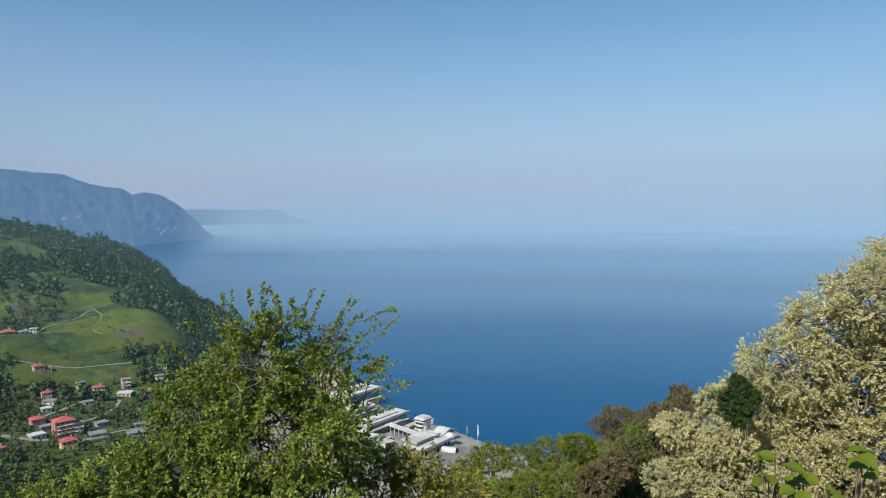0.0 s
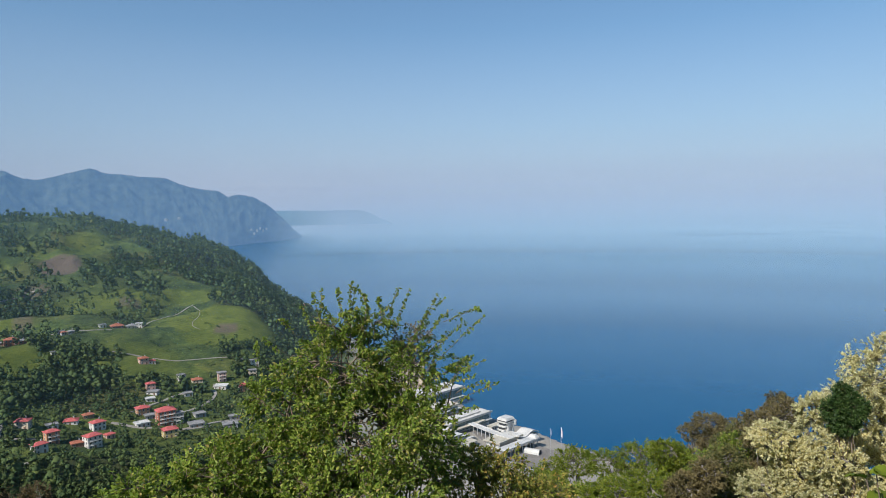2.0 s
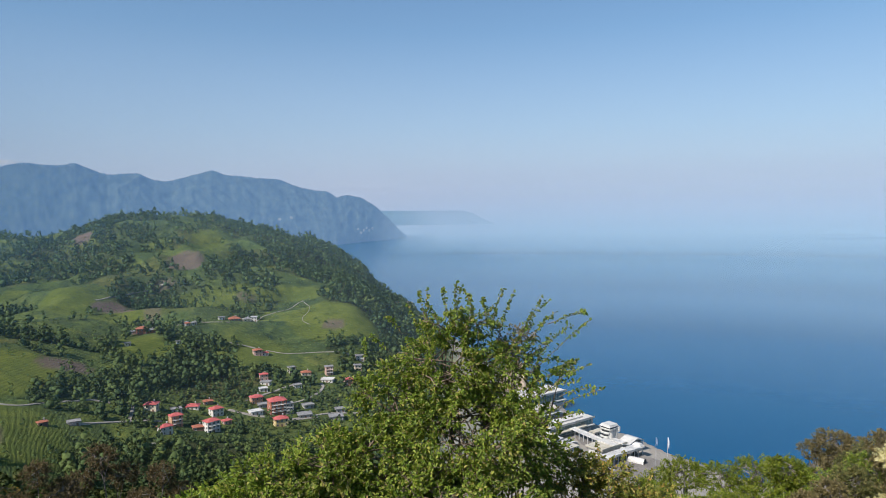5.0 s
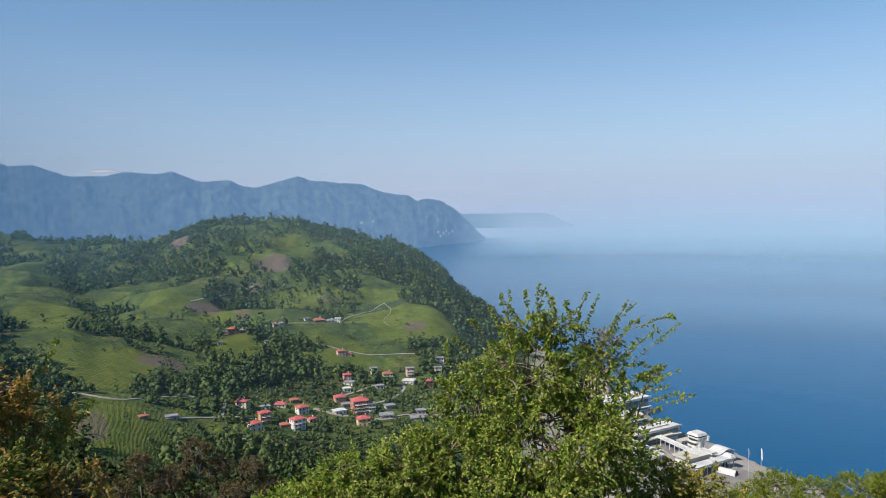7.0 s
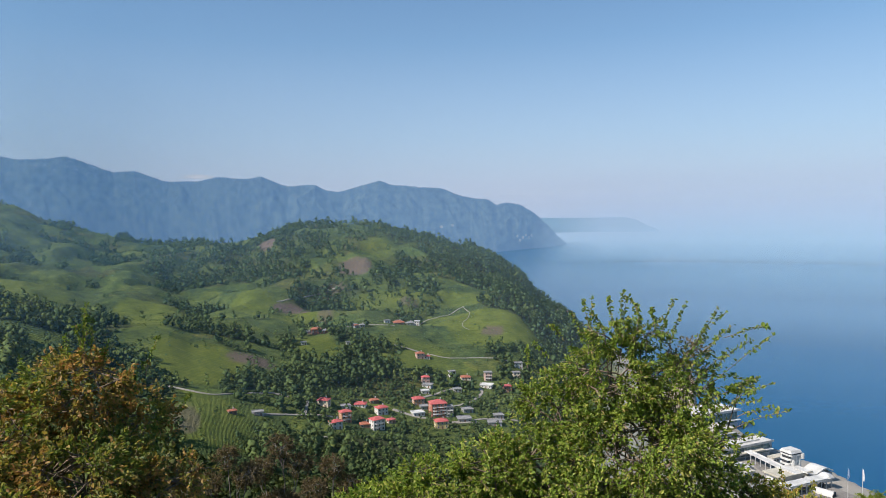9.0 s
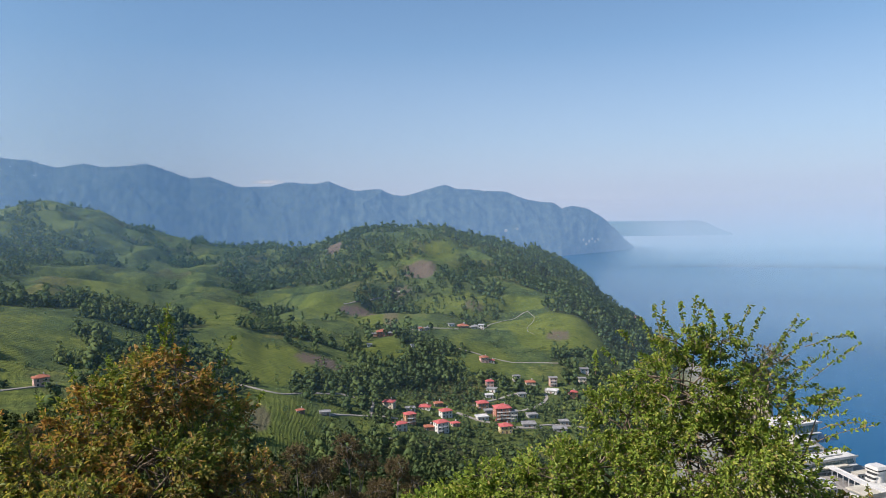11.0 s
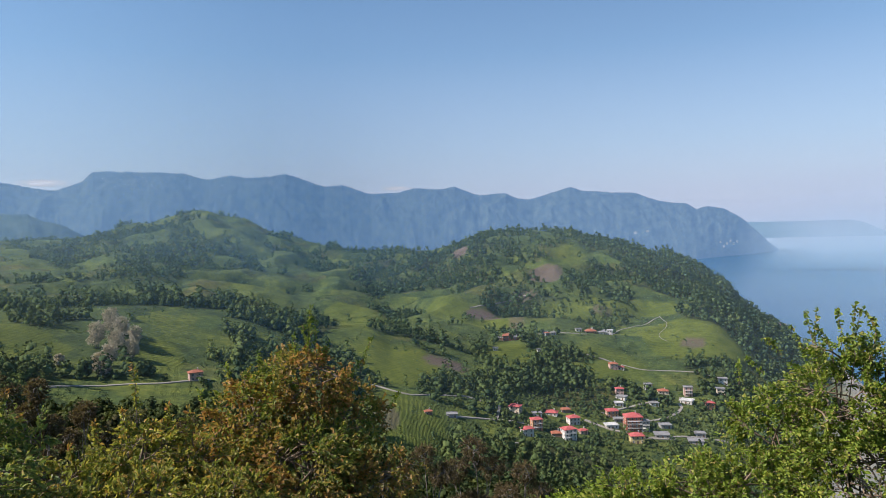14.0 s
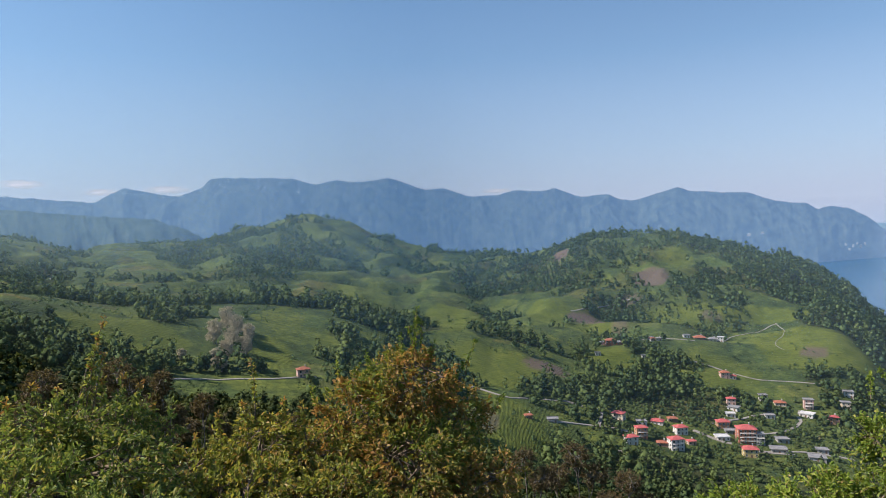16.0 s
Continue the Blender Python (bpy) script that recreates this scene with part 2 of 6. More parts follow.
def land_material():
    m, tree, b = shader("land", 0.95, 0.15)
    where = position(tree)
    fine, mid, wide = grain(tree, where, 1.2, 5.0), grain(tree, where, 14.0, 5.0), grain(tree, where, 110.0, 3.0)
    grass = ramp(tree, mid, [(0.3, (0.035, 0.054, 0.023)), (0.5, (0.065, 0.089, 0.030)), (0.72, (0.114, 0.134, 0.039))])
    cells = tree.nodes.new("ShaderNodeTexVoronoi")
    cells.inputs["Scale"].default_value = 1 / 48.0
    warp = tree.nodes.new("ShaderNodeVectorMath")
    warp.operation = "MULTIPLY_ADD"
    tex = node(tree, "TexNoise", Scale=1 / 45.0, Detail=2.0)
    tree.links.new(where, tex.inputs["Vector"])
    tree.links.new(tex.outputs["Color"], warp.inputs[0])
    warp.inputs[1].default_value = (45, 45, 45)
    tree.links.new(where, warp.inputs[2])
    tree.links.new(warp.outputs[0], cells.inputs["Vector"])
    tone = tree.nodes.new("ShaderNodeSeparateColor")
    tree.links.new(cells.outputs["Color"], tone.inputs[0])
    plots = ramp(tree, tone.outputs[0], [(0.0, (0.50, 0.64, 0.66)), (0.3, (0.86, 0.96, 0.9)), (0.55, (1.45, 1.38, 0.85)), (0.75, (1.05, 1.18, 1.0)), (0.9, (1.15, 1.0, 0.9)), (1.0, (1.35, 0.98, 0.85))])
    grass = blend(tree, 0.8, grass, plots, "MULTIPLY")
    # rows of tea bushes along the slopes
    rows = node(tree, "TexWave", Scale=0.33, Distortion=5.0, Detail=3.0)
    rows.wave_type, rows.bands_direction = "BANDS", "Z"
    tree.links.new(where, rows.inputs["Vector"])
    furrow = ramp(tree, rows.outputs["Fac"], [(0.15, (0.62, 0.66, 0.62)), (0.6, (1.08, 1.08, 1.0))])
    grass = blend(tree, 0.2, grass, furrow, "MULTIPLY")
    clods = ramp(tree, grain(tree, where, 4.5, 4.0, 0.75), [(0.36, (0.55, 0.60, 0.58)), (0.6, (1.12, 1.10, 1.05))])
    grass = blend(tree, 0.75, grass, clods, "MULTIPLY")
    bright = ramp(tree, mid, [(0.3, (0.068, 0.094, 0.016)), (0.7, (0.122, 0.144, 0.026))])
    colour = blend(tree, named(tree, "meadow"), grass, blend(tree, 0.45, blend(tree, 0.4, bright, furrow, "MULTIPLY"), clods, "MULTIPLY"))
    soil = ramp(tree, fine, [(0.3, (0.085, 0.064, 0.056)), (0.7, (0.135, 0.102, 0.086))])
    colour = blend(tree, named(tree, "soil"), colour, soil)
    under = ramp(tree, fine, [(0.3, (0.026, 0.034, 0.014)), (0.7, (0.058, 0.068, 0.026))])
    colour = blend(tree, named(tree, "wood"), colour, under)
    shingle = ramp(tree, fine, [(0.3, (0.22, 0.205, 0.185)), (0.7, (0.30, 0.285, 0.26))])
    colour = blend(tree, named(tree, "shore"), colour, shingle)
    broad = ramp(tree, wide, [(0.35, (0.82, 0.86, 0.9)), (0.65, (1.08, 1.05, 1.0))])
    colour = blend(tree, 1.0, colour, broad, "MULTIPLY")
    tree.links.new(colour, b.inputs["Base Color"])
    rise = sums(tree, "MULTIPLY_ADD", rows.outputs["Fac"], 0.25, fine)
    bumpy(tree, b, sums(tree, "MULTIPLY", rise, sums(tree, "SUBTRACT", 1.05, named(tree, "shore"))), 0.7, 1.4)
    return m


def sea_material():
    m, tree, b = shader("sea_water", 0.10, 0.2)
    b.inputs["IOR"].default_value = 1.333
    where = position(tree)
    drift = grain(tree, where, 900.0, 4.0)
    colour = ramp(tree, drift, [(0.35, (0.000, 0.054, 0.138)), (0.65, (0.000, 0.064, 0.160))])
    tree.links.new(colour, b.inputs["Base Color"])
    ripple = node(tree, "TexNoise", Scale=0.11, Detail=6.0, Roughness=0.65)
    tree.links.new(where, ripple.inputs["Vector"])
    dist = tree.nodes.new("ShaderNodeVectorMath")
    dist.operation = "LENGTH"
    tree.links.new(where, dist.inputs[0])
    calm = ramp(tree, sums(tree, "MULTIPLY", dist.outputs["Value"], 1 / 3000.0), [(0.15, (1, 1, 1)), (0.35, (0.40, 0.40, 0.40)), (0.9, (0.20, 0.20, 0.20))])
    n = node(tree, "Bump", Distance=0.9)
    tree.links.new(sums(tree, "MULTIPLY", calm, 0.12), n.inputs["Strength"])
    tree.links.new(ripple.outputs["Fac"], n.inputs["Height"])
    tree.links.new(n.outputs[0], b.inputs["Normal"])
    slick = grain(tree, where, 420.0, 3.0)
    rougher = ramp(tree, sums(tree, "MULTIPLY", dist.outputs["Value"], 1 / 3000.0), [(0.15, (0, 0, 0)), (0.7, (0.08, 0.08, 0.08))])
    tree.links.new(sums(tree, "ADD", sums(tree, "MULTIPLY_ADD", slick, 0.10, 0.05), rougher), b.inputs["Roughness"])
    return m


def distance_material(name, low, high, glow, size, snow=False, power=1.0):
    """Far land as a backdrop; the haze before it is painted on as a glow."""
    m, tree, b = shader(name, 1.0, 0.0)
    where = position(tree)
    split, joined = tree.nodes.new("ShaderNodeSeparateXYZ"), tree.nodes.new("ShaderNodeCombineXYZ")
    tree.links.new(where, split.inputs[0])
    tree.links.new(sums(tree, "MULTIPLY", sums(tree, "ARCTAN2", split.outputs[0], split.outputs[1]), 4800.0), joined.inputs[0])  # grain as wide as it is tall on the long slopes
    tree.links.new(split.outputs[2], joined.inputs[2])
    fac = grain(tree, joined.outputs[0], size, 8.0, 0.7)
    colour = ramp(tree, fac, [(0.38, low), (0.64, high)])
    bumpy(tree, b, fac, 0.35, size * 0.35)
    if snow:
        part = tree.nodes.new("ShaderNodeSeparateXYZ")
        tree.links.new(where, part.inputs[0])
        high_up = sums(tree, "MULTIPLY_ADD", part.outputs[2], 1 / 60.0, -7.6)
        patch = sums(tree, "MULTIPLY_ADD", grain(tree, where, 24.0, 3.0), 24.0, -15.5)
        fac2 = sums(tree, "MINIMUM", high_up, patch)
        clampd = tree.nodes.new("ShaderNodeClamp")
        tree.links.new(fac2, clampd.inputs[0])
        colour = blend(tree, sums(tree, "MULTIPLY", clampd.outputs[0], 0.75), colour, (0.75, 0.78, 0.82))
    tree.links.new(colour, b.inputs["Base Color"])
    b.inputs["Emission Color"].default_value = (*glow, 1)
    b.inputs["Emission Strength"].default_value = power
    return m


LAND, SEA = land_material(), sea_material()
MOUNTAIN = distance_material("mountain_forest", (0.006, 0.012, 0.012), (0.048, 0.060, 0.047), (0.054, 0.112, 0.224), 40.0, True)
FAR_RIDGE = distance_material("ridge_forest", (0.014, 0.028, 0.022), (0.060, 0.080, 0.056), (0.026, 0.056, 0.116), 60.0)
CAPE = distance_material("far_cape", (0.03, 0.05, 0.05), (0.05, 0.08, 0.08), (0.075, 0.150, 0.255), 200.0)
BARK = surface("bark", (0.13, 0.10, 0.07), (0.28, 0.22, 0.165), 0.3, 0.95, 0.1)
GREY_BARK = surface("grey_bark", (0.16, 0.14, 0.12), (0.34, 0.31, 0.28), 0.3, 0.95, 0.1)
LEAF_GREEN = leafy("green_leaves", [(0.0, (0.090, 0.148, 0.024)), (0.4, (0.182, 0.268, 0.040)), (0.75, (0.290, 0.365, 0.060)), (0.93, (0.390, 0.400, 0.098)), (1.0, (0.420, 0.325, 0.130))])
LEAF_RUST = leafy("rusty_leaves", [(0.0, (0.130, 0.135, 0.038)), (0.35, (0.270, 0.250, 0.060)), (0.55, (0.420, 0.275, 0.088)), (0.85, (0.450, 0.225, 0.085)), (1.0, (0.560, 0.360, 0.180))], 0.5, 0.5, 0.3, [(0.0, (0.085, 0.130, 0.030)), (0.5, (0.190, 0.245, 0.050)), (0.85, (0.330, 0.340, 0.080)), (1.0, (0.460, 0.330, 0.110))])
LEAF_DARK = leafy("deep_green_leaves", [(0.0, (0.110, 0.160, 0.052)), (0.5, (0.230, 0.300, 0.085)), (0.85, (0.370, 0.390, 0.110)), (1.0, (0.50, 0.40, 0.14))], 0.5, 0.45)
LEAF_COPPER = leafy("copper_shoots", [(0.0, (0.34, 0.34, 0.08)), (0.5, (0.46, 0.29, 0.09)), (1.0, (0.46, 0.20, 0.09))])
LEAF_BRIGHT = leafy("fresh_green_leaves", [(0.0, (0.090, 0.140, 0.014)), (0.6, (0.190, 0.245, 0.024)), (1.0, (0.320, 0.335, 0.046))])
LEAF_BLOSSOM = leafy("cream_blossom", [(0.0, (0.40, 0.35, 0.17)), (0.35, (0.62, 0.565, 0.32)), (0.75, (0.76, 0.715, 0.47)), (1.0, (0.82, 0.795, 0.61))], 0.7, 0.5)
LEAF_BROWN = leafy("brown_leaves", [(0.0, (0.125, 0.105, 0.058)), (0.6, (0.205, 0.168, 0.082)), (1.0, (0.280, 0.230, 0.105))], 0.7)
LEAF_UMBER = leafy("umber_leaves", [(0.0, (0.082, 0.062, 0.036)), (0.6, (0.140, 0.106, 0.058)), (1.0, (0.205, 0.160, 0.084))], 0.7)
LEAF_WOOD = woods("forest_leaves", [(0.0, (0.054, 0.094, 0.046)), (0.35, (0.092, 0.142, 0.056)), (0.65, (0.138, 0.190, 0.064)), (0.88, (0.190, 0.235, 0.072)), (1.0, (0.225, 0.212, 0.102))])
# Bluer than the near woods: far haze is put into these leaf colours.
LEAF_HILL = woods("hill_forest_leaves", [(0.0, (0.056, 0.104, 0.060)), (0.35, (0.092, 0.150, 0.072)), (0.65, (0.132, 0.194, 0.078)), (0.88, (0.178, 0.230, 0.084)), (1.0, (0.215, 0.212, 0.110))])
LEAF_THICKET = woods("thicket_leaves", [(0.0, (0.048, 0.074, 0.033)), (0.35, (0.078, 0.110, 0.040)), (0.6, (0.112, 0.140, 0.046)), (0.78, (0.130, 0.120, 0.060)), (1.0, (0.165, 0.125, 0.076))])
LEAF_HAZEL = leafy("ribbed_leaves", [(0.0, (0.075, 0.130, 0.012)), (0.5, (0.170, 0.230, 0.022)), (1.0, (0.320, 0.340, 0.042))], 0.4)
LEAF_TAN = leafy("tan_leaves", [(0.0, (0.20, 0.15, 0.09)), (0.6, (0.32, 0.25, 0.15)), (1.0, (0.42, 0.34, 0.21))], 0.7)
LEAF_PALE = leafy("pale_blossom", [(0.0, (0.34, 0.30, 0.24)), (1.0, (0.56, 0.50, 0.42))], 0.8, 0.2)
LEAF_HEATH = leafy("yellow_green_leaves", [(0.0, (0.130, 0.165, 0.038)), (0.45, (0.270, 0.295, 0.064)), (0.8, (0.420, 0.380, 0.095)), (1.0, (0.540, 0.330, 0.105))], 0.45, 0.5)
LEAF_OLIVE = leafy("olive_leaves", [(0.0, (0.085, 0.098, 0.038)), (0.6, (0.165, 0.170, 0.062)), (1.0, (0.260, 0.230, 0.090))], 0.7)
LEAF_EVERGREEN = leafy("evergreen_leaves", [(0.0, (0.025, 0.055, 0.015)), (0.7, (0.055, 0.105, 0.026)), (1.0, (0.10, 0.15, 0.04))], 0.5, 0.25)


# ---- the setting ----
def mesh_of(name, verts, faces, material=None, smooth=False):
    """A mesh from arrays of points and of faces with as many corners each."""
    verts, faces = np.asarray(verts, np.float32), np.asarray(faces, np.int32)
    me = bpy.data.meshes.new(name)
    me.vertices.add(len(verts))
    me.vertices.foreach_set("co", verts.ravel())
    n, k = faces.shape
    me.loops.add(n * k)
    me.loops.foreach_set("vertex_index", faces.ravel())
    me.polygons.add(n)
    me.polygons.foreach_set("loop_start", np.arange(0, n * k, k, dtype=np.int32))
    me.polygons.foreach_set("use_smooth", np.full(n, smooth))
    me.update(calc_edges=True)
    if material:
        me.materials.append(material)
    return me


def grid_faces(rows, cols, closed=False):
    i, j = np.meshgrid(np.arange(rows - 1), np.arange(cols if closed else cols - 1), indexing="ij")
    k = (j + 1) % cols
    return np.stack([i * cols + j, i * cols + k, (i + 1) * cols + k, (i + 1) * cols + j], -1).reshape(-1, 4)


# Woods, meadows and ploughed plots: (bearing, distance, half width in degrees, half depth in metres, strength)
WOODS = [(26.7, 1090, 5.1, 179, 1), (23.1, 1074, 1.4, 12, 1), (35.6, 1135, 5.3, 12, 0.55), (46.6, 1106, 5.2, 176, 0.9), (49.5, 900, 2.9, 164, 0.7), (36.6, 620, 3.0, 52, 1), (35.5, 595, 2.6, 29, 0.8), (32.8, 887, 3.8, 54, 0.9), (40.6, 690, 2.6, 40, 0.45), (45.2, 640, 3.2, 9, 0.9), (31.5, 430, 7.0, 16, 0.8), (29.3, 555, 2.8, 31, 0.35), (62.8, 1145, 2.8, 118, 0.6), (68.3, 1019, 2.2, 196, 0.6), (74.8, 1263, 1.7, 135, 0.6), (62.4, 545, 1.0, 20, 0.9), (82.8, 489, 1.8, 12, 0.9), (65.9, 598, 3.0, 9, 1), (23.2, 731, 2.2, 104, 0.7)]
MEADOWS = [(29.5, 867, 4.5, 21, 0.8), (25.3, 748, 3.8, 56, 1), (34.9, 837, 3.9, 41, 0.8), (41.6, 764, 2.3, 30, 0.9), (45.3, 819, 1.9, 49, 0.9), (49.7, 547, 3.4, 44, 1), (35.2, 1095, 1.3, 33, 0.7), (46.1, 1265, 1.9, 12, 0.8), (69.0, 478, 2.2, 35, 0.9), (79.5, 486, 4.5, 51, 0.9), (32.0, 653, 3.0, 38, 0.6), (49.6, 420, 3.8, 60, 0.9), (40.2, 640, 1.9, 42, 1.0), (53.4, 735, 2.9, 112, 0.9), (58.0, 1213, 2.8, 98, 0.4), (65.5, 1325, 2.7, 60, 0.5), (61.0, 911, 2.8, 78, 0.5)]
PLOTS = [(42.0, 813, 1.6, 24, 1), (36.8, 974, 1.3, 36, 0.9), (25.3, 737, 0.9, 13, 0.8), (45.6, 571, 1.7, 12, 0.9), (38.8, 903, 1.2, 12, 0.7), (44.1, 1148, 0.7, 26, 1), (32.4, 835, 0.8, 12, 0.6), (50.8, 412, 1.1, 31, 0.6), (39.5, 775, 0.5, 61, 0.6), (83.8, 1073, 0.9, 12, 0.5)]


def cover(spots, bearing, r, x, y, wobble):
    out = np.zeros_like(r)
    edge = 1 + wobble * lumps(x, y, 40, 21, 3)
    for b, d, db, dd, s in spots:
        q = ((bearing - b) / db) ** 2 + ((r - d) / dd) ** 2
        out = np.maximum(out, s * np.clip((1.25 * edge - q) * 4, 0, 1))
    return out


def woodiness(x, y):
    r, bearing = np.hypot(x, y), np.degrees(np.arctan2(-x, y))
    base = np.clip(lumps(x, y, 60, 33, 4) * 3.2 - 0.5, 0, 1) * (r > 330)
    gully = np.clip((np.abs(lumps(x, y, 170, 13, 4)) - 0.30) * 9, 0, 1) * (r > 620)
    wood = np.maximum(np.maximum(base * 0.45, gully * 0.7), cover(WOODS, bearing, r, x, y, 1.4) * np.clip(0.36 + 2.2 * lumps(x, y, 60, 37, 3), 0, 1))
    wood = np.maximum(wood, 0.35 * cover([(29.0, 530, 8, 70, 1.0)], bearing, r, x, y, 0.8)) * (1 - 0.4 * cover([(31.5, 525, 9.5, 85, 1.0)], bearing, r, x, y, 0.4))
    near = cover([(37.0, 380, 8.5, 60, 1.0)], bearing, r, x, y, 0.5) * np.clip(0.45 + 1.8 * lumps(x, y, 50, 39, 3), 0, 1)
    wood = np.maximum(wood, near)
    wood = np.maximum(wood, 0.95 * cover([(24.2, 1090, 3.4, 260, 1.0), (22.6, 850, 1.4, 150, 1.0), (20.6, 930, 1.5, 240, 1.0), (18.2, 850, 2.0, 130, 1.0), (30.0, 1200, 4.5, 60, 0.8)], bearing, r, x, y, 0.9))
    clear = np.maximum(cover(MEADOWS, bearing, r, x, y, 0.3), cover(PLOTS, bearing, r, x, y, 0.2))
    return wood * (1 - np.clip(clear * 1.1, 0, 1))


bearings = np.concatenate([np.arange(-42, 97, 0.3), np.arange(97, 318, 3.0)])
radii = np.concatenate([[0.01, 0.6], np.linspace(1.5, 60, 40), np.linspace(65, 400, 68), np.linspace(405, 1800, 185), np.linspace(1840, 2600, 12)])
grid_r, grid_b = np.meshgrid(radii, bearings, indexing="ij")
grid_x, grid_y = -grid_r * np.sin(np.radians(grid_b)), grid_r * np.cos(np.radians(grid_b))
grid_z = height(grid_x, grid_y)
land_mesh = mesh_of("ground", np.stack([grid_x, grid_y, grid_z], -1).reshape(-1, 3), grid_faces(len(radii), len(bearings), True)[:, ::-1], LAND, True)
turned = (grid_b + 60) % 360 - 60
beach = np.clip((7.5 - grid_z) / 3, 0, 1) * (grid_r > 300) * (turned < 20.2)
for key, values in (
    ("meadow", cover(MEADOWS, turned, grid_r, grid_x, grid_y, 0.3)),
    ("soil", cover(PLOTS, turned, grid_r, grid_x, grid_y, 0.2)),
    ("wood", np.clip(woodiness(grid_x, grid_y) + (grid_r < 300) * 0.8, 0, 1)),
    ("shore", beach),
):
    land_mesh.attributes.new(key, "FLOAT", "POINT").data.foreach_set("value", values.astype(np.float32).ravel())
ground = tagged(new("ground", land_mesh), "green hillsides of tea plots, meadows and woods", "hillside", kind="structure")

rings = np.array([5.0, 300, 600, 900, 1300, 1800, 2400, 3100, 3800, 4400, 4950])
sea_b = np.radians(np.arange(0, 360, 3.0))
sr, sb = np.meshgrid(rings, sea_b, indexing="ij")
tagged(new("water", mesh_of("water", np.stack([-sr * np.sin(sb), sr * np.cos(sb), 0 * sr], -1).reshape(-1, 3), grid_faces(len(rings), len(sea_b), True)[:, ::-1], SEA, True)), "calm deep blue sea fading towards the horizon", "sea", kind="structure")

# The far ranges: (bearing, degrees above the eye's level)
SKYLINE = [(19.04, -2.08), (19.78, -1.54), (20.41, -0.77), (21.25, 0.02), (21.88, 0.57), (22.74, 1.05), (24.05, 1.36), (24.85, 1.15), (25.6, 1.64), (26.95, 1.77), (28.08, 2.03), (29.44, 2.64), (31.76, 2.8), (33.4, 2.94), (34.81, 3.36), (36.49, 2.83), (37.83, 2.48), (39.12, 2.56), (40.07, 3.05), (41.03, 3.07), (42.23, 2.91), (42.94, 3.11), (44.36, 3.75), (45.31, 3.53), (47.92, 3.66), (48.96, 3.35), (51.43, 3.28), (53.79, 4.09), (55.28, 3.96), (58.42, 5.14), (59.64, 4.9), (61.67, 4.75), (62.78, 5.05), (64.49, 4.63), (66.37, 5.16), (71.37, 5.28), (72.73, 5.2), (73.5, 4.47), (75.25, 3.76), (77.68, 4.16), (79.01, 4.5), (79.97, 3.99), (81.17, 3.37), (84.93, 3.66), (94.97, 4.4), (105, 4.0)]
NEAR_RANGE = [(72.05, -0.86), (73.33, 0.4), (74.82, 1.25), (76.21, 1.68), (76.98, 2.09), (79.29, 2.21), (82.92, 2.52), (87.08, 2.9), (92.96, 3.3), (105, 3.2)]
CAPE_LINE = [(11.66, -1.09), (12.64, -0.69), (13.46, -0.22), (14.29, -0.01), (17.18, -0.02), (20.91, 0.02), (24.85, 0.15)]


def far_range(name, line, crest, depth, rough, material, label, base=0.0, seed=0, step=0.06):
    b = np.arange(line[0][0], line[-1][0], step)
    e = np.interp(b, [p[0] for p in line], [p[1] for p in line])
    far = crest(b)
    top = EYE + far * np.tan(np.radians(e))
    fringe = rough * (11.0 * np.abs(lumps(b * 40, 0 * b, 9, seed + 1, 3)) + 5.0 * lumps(b * 40, 0 * b, 26, seed + 3, 2)) * np.clip((top - base) / 60, 0, 1)
    back = depth(b)
    s = np.concatenate([np.linspace(0, 1, 46), [1.03, 1.06]])[:, None]
    r = far - back * (1 - s)
    bb = np.radians(b)[None, :] + 0 * s
    x, y = -r * np.sin(bb), r * np.cos(bb)
    shape = np.where(s <= 1, s ** 0.85, 1 - (s - 1) * 6)
    warp = 190 * lumps(b[None, :] * 78 + 0 * s, r * 0.3, 520, seed + 7, 2)
    ribs = (1 - 2 * np.abs(lumps(b[None, :] * 78 + warp, r * 0.26 + 0.4 * warp, 300, seed + 5, 5))) * np.sin(np.clip(s, 0, 1) * math.pi) ** 0.8
    z = base - 6 + (top - base + 6) * shape + rough * 56 * ribs * np.clip((top - base) / 250, 0, 1) + fringe * np.clip(s, 0, 1) ** 14
    return tagged(new(name, mesh_of(name, np.stack([x, y, z], -1).reshape(-1, 3), grid_faces(len(s), len(b)), material, True)), label, "mountains", kind="structure")


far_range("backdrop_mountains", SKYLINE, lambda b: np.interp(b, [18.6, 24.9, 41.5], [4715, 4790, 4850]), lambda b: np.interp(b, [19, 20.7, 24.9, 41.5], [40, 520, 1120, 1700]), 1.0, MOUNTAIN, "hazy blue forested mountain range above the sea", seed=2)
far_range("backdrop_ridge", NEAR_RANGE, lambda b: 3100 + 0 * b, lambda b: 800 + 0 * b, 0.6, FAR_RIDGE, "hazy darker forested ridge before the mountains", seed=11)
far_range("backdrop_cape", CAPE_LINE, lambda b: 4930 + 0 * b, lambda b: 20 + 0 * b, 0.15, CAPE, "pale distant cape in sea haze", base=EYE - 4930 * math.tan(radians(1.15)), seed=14)


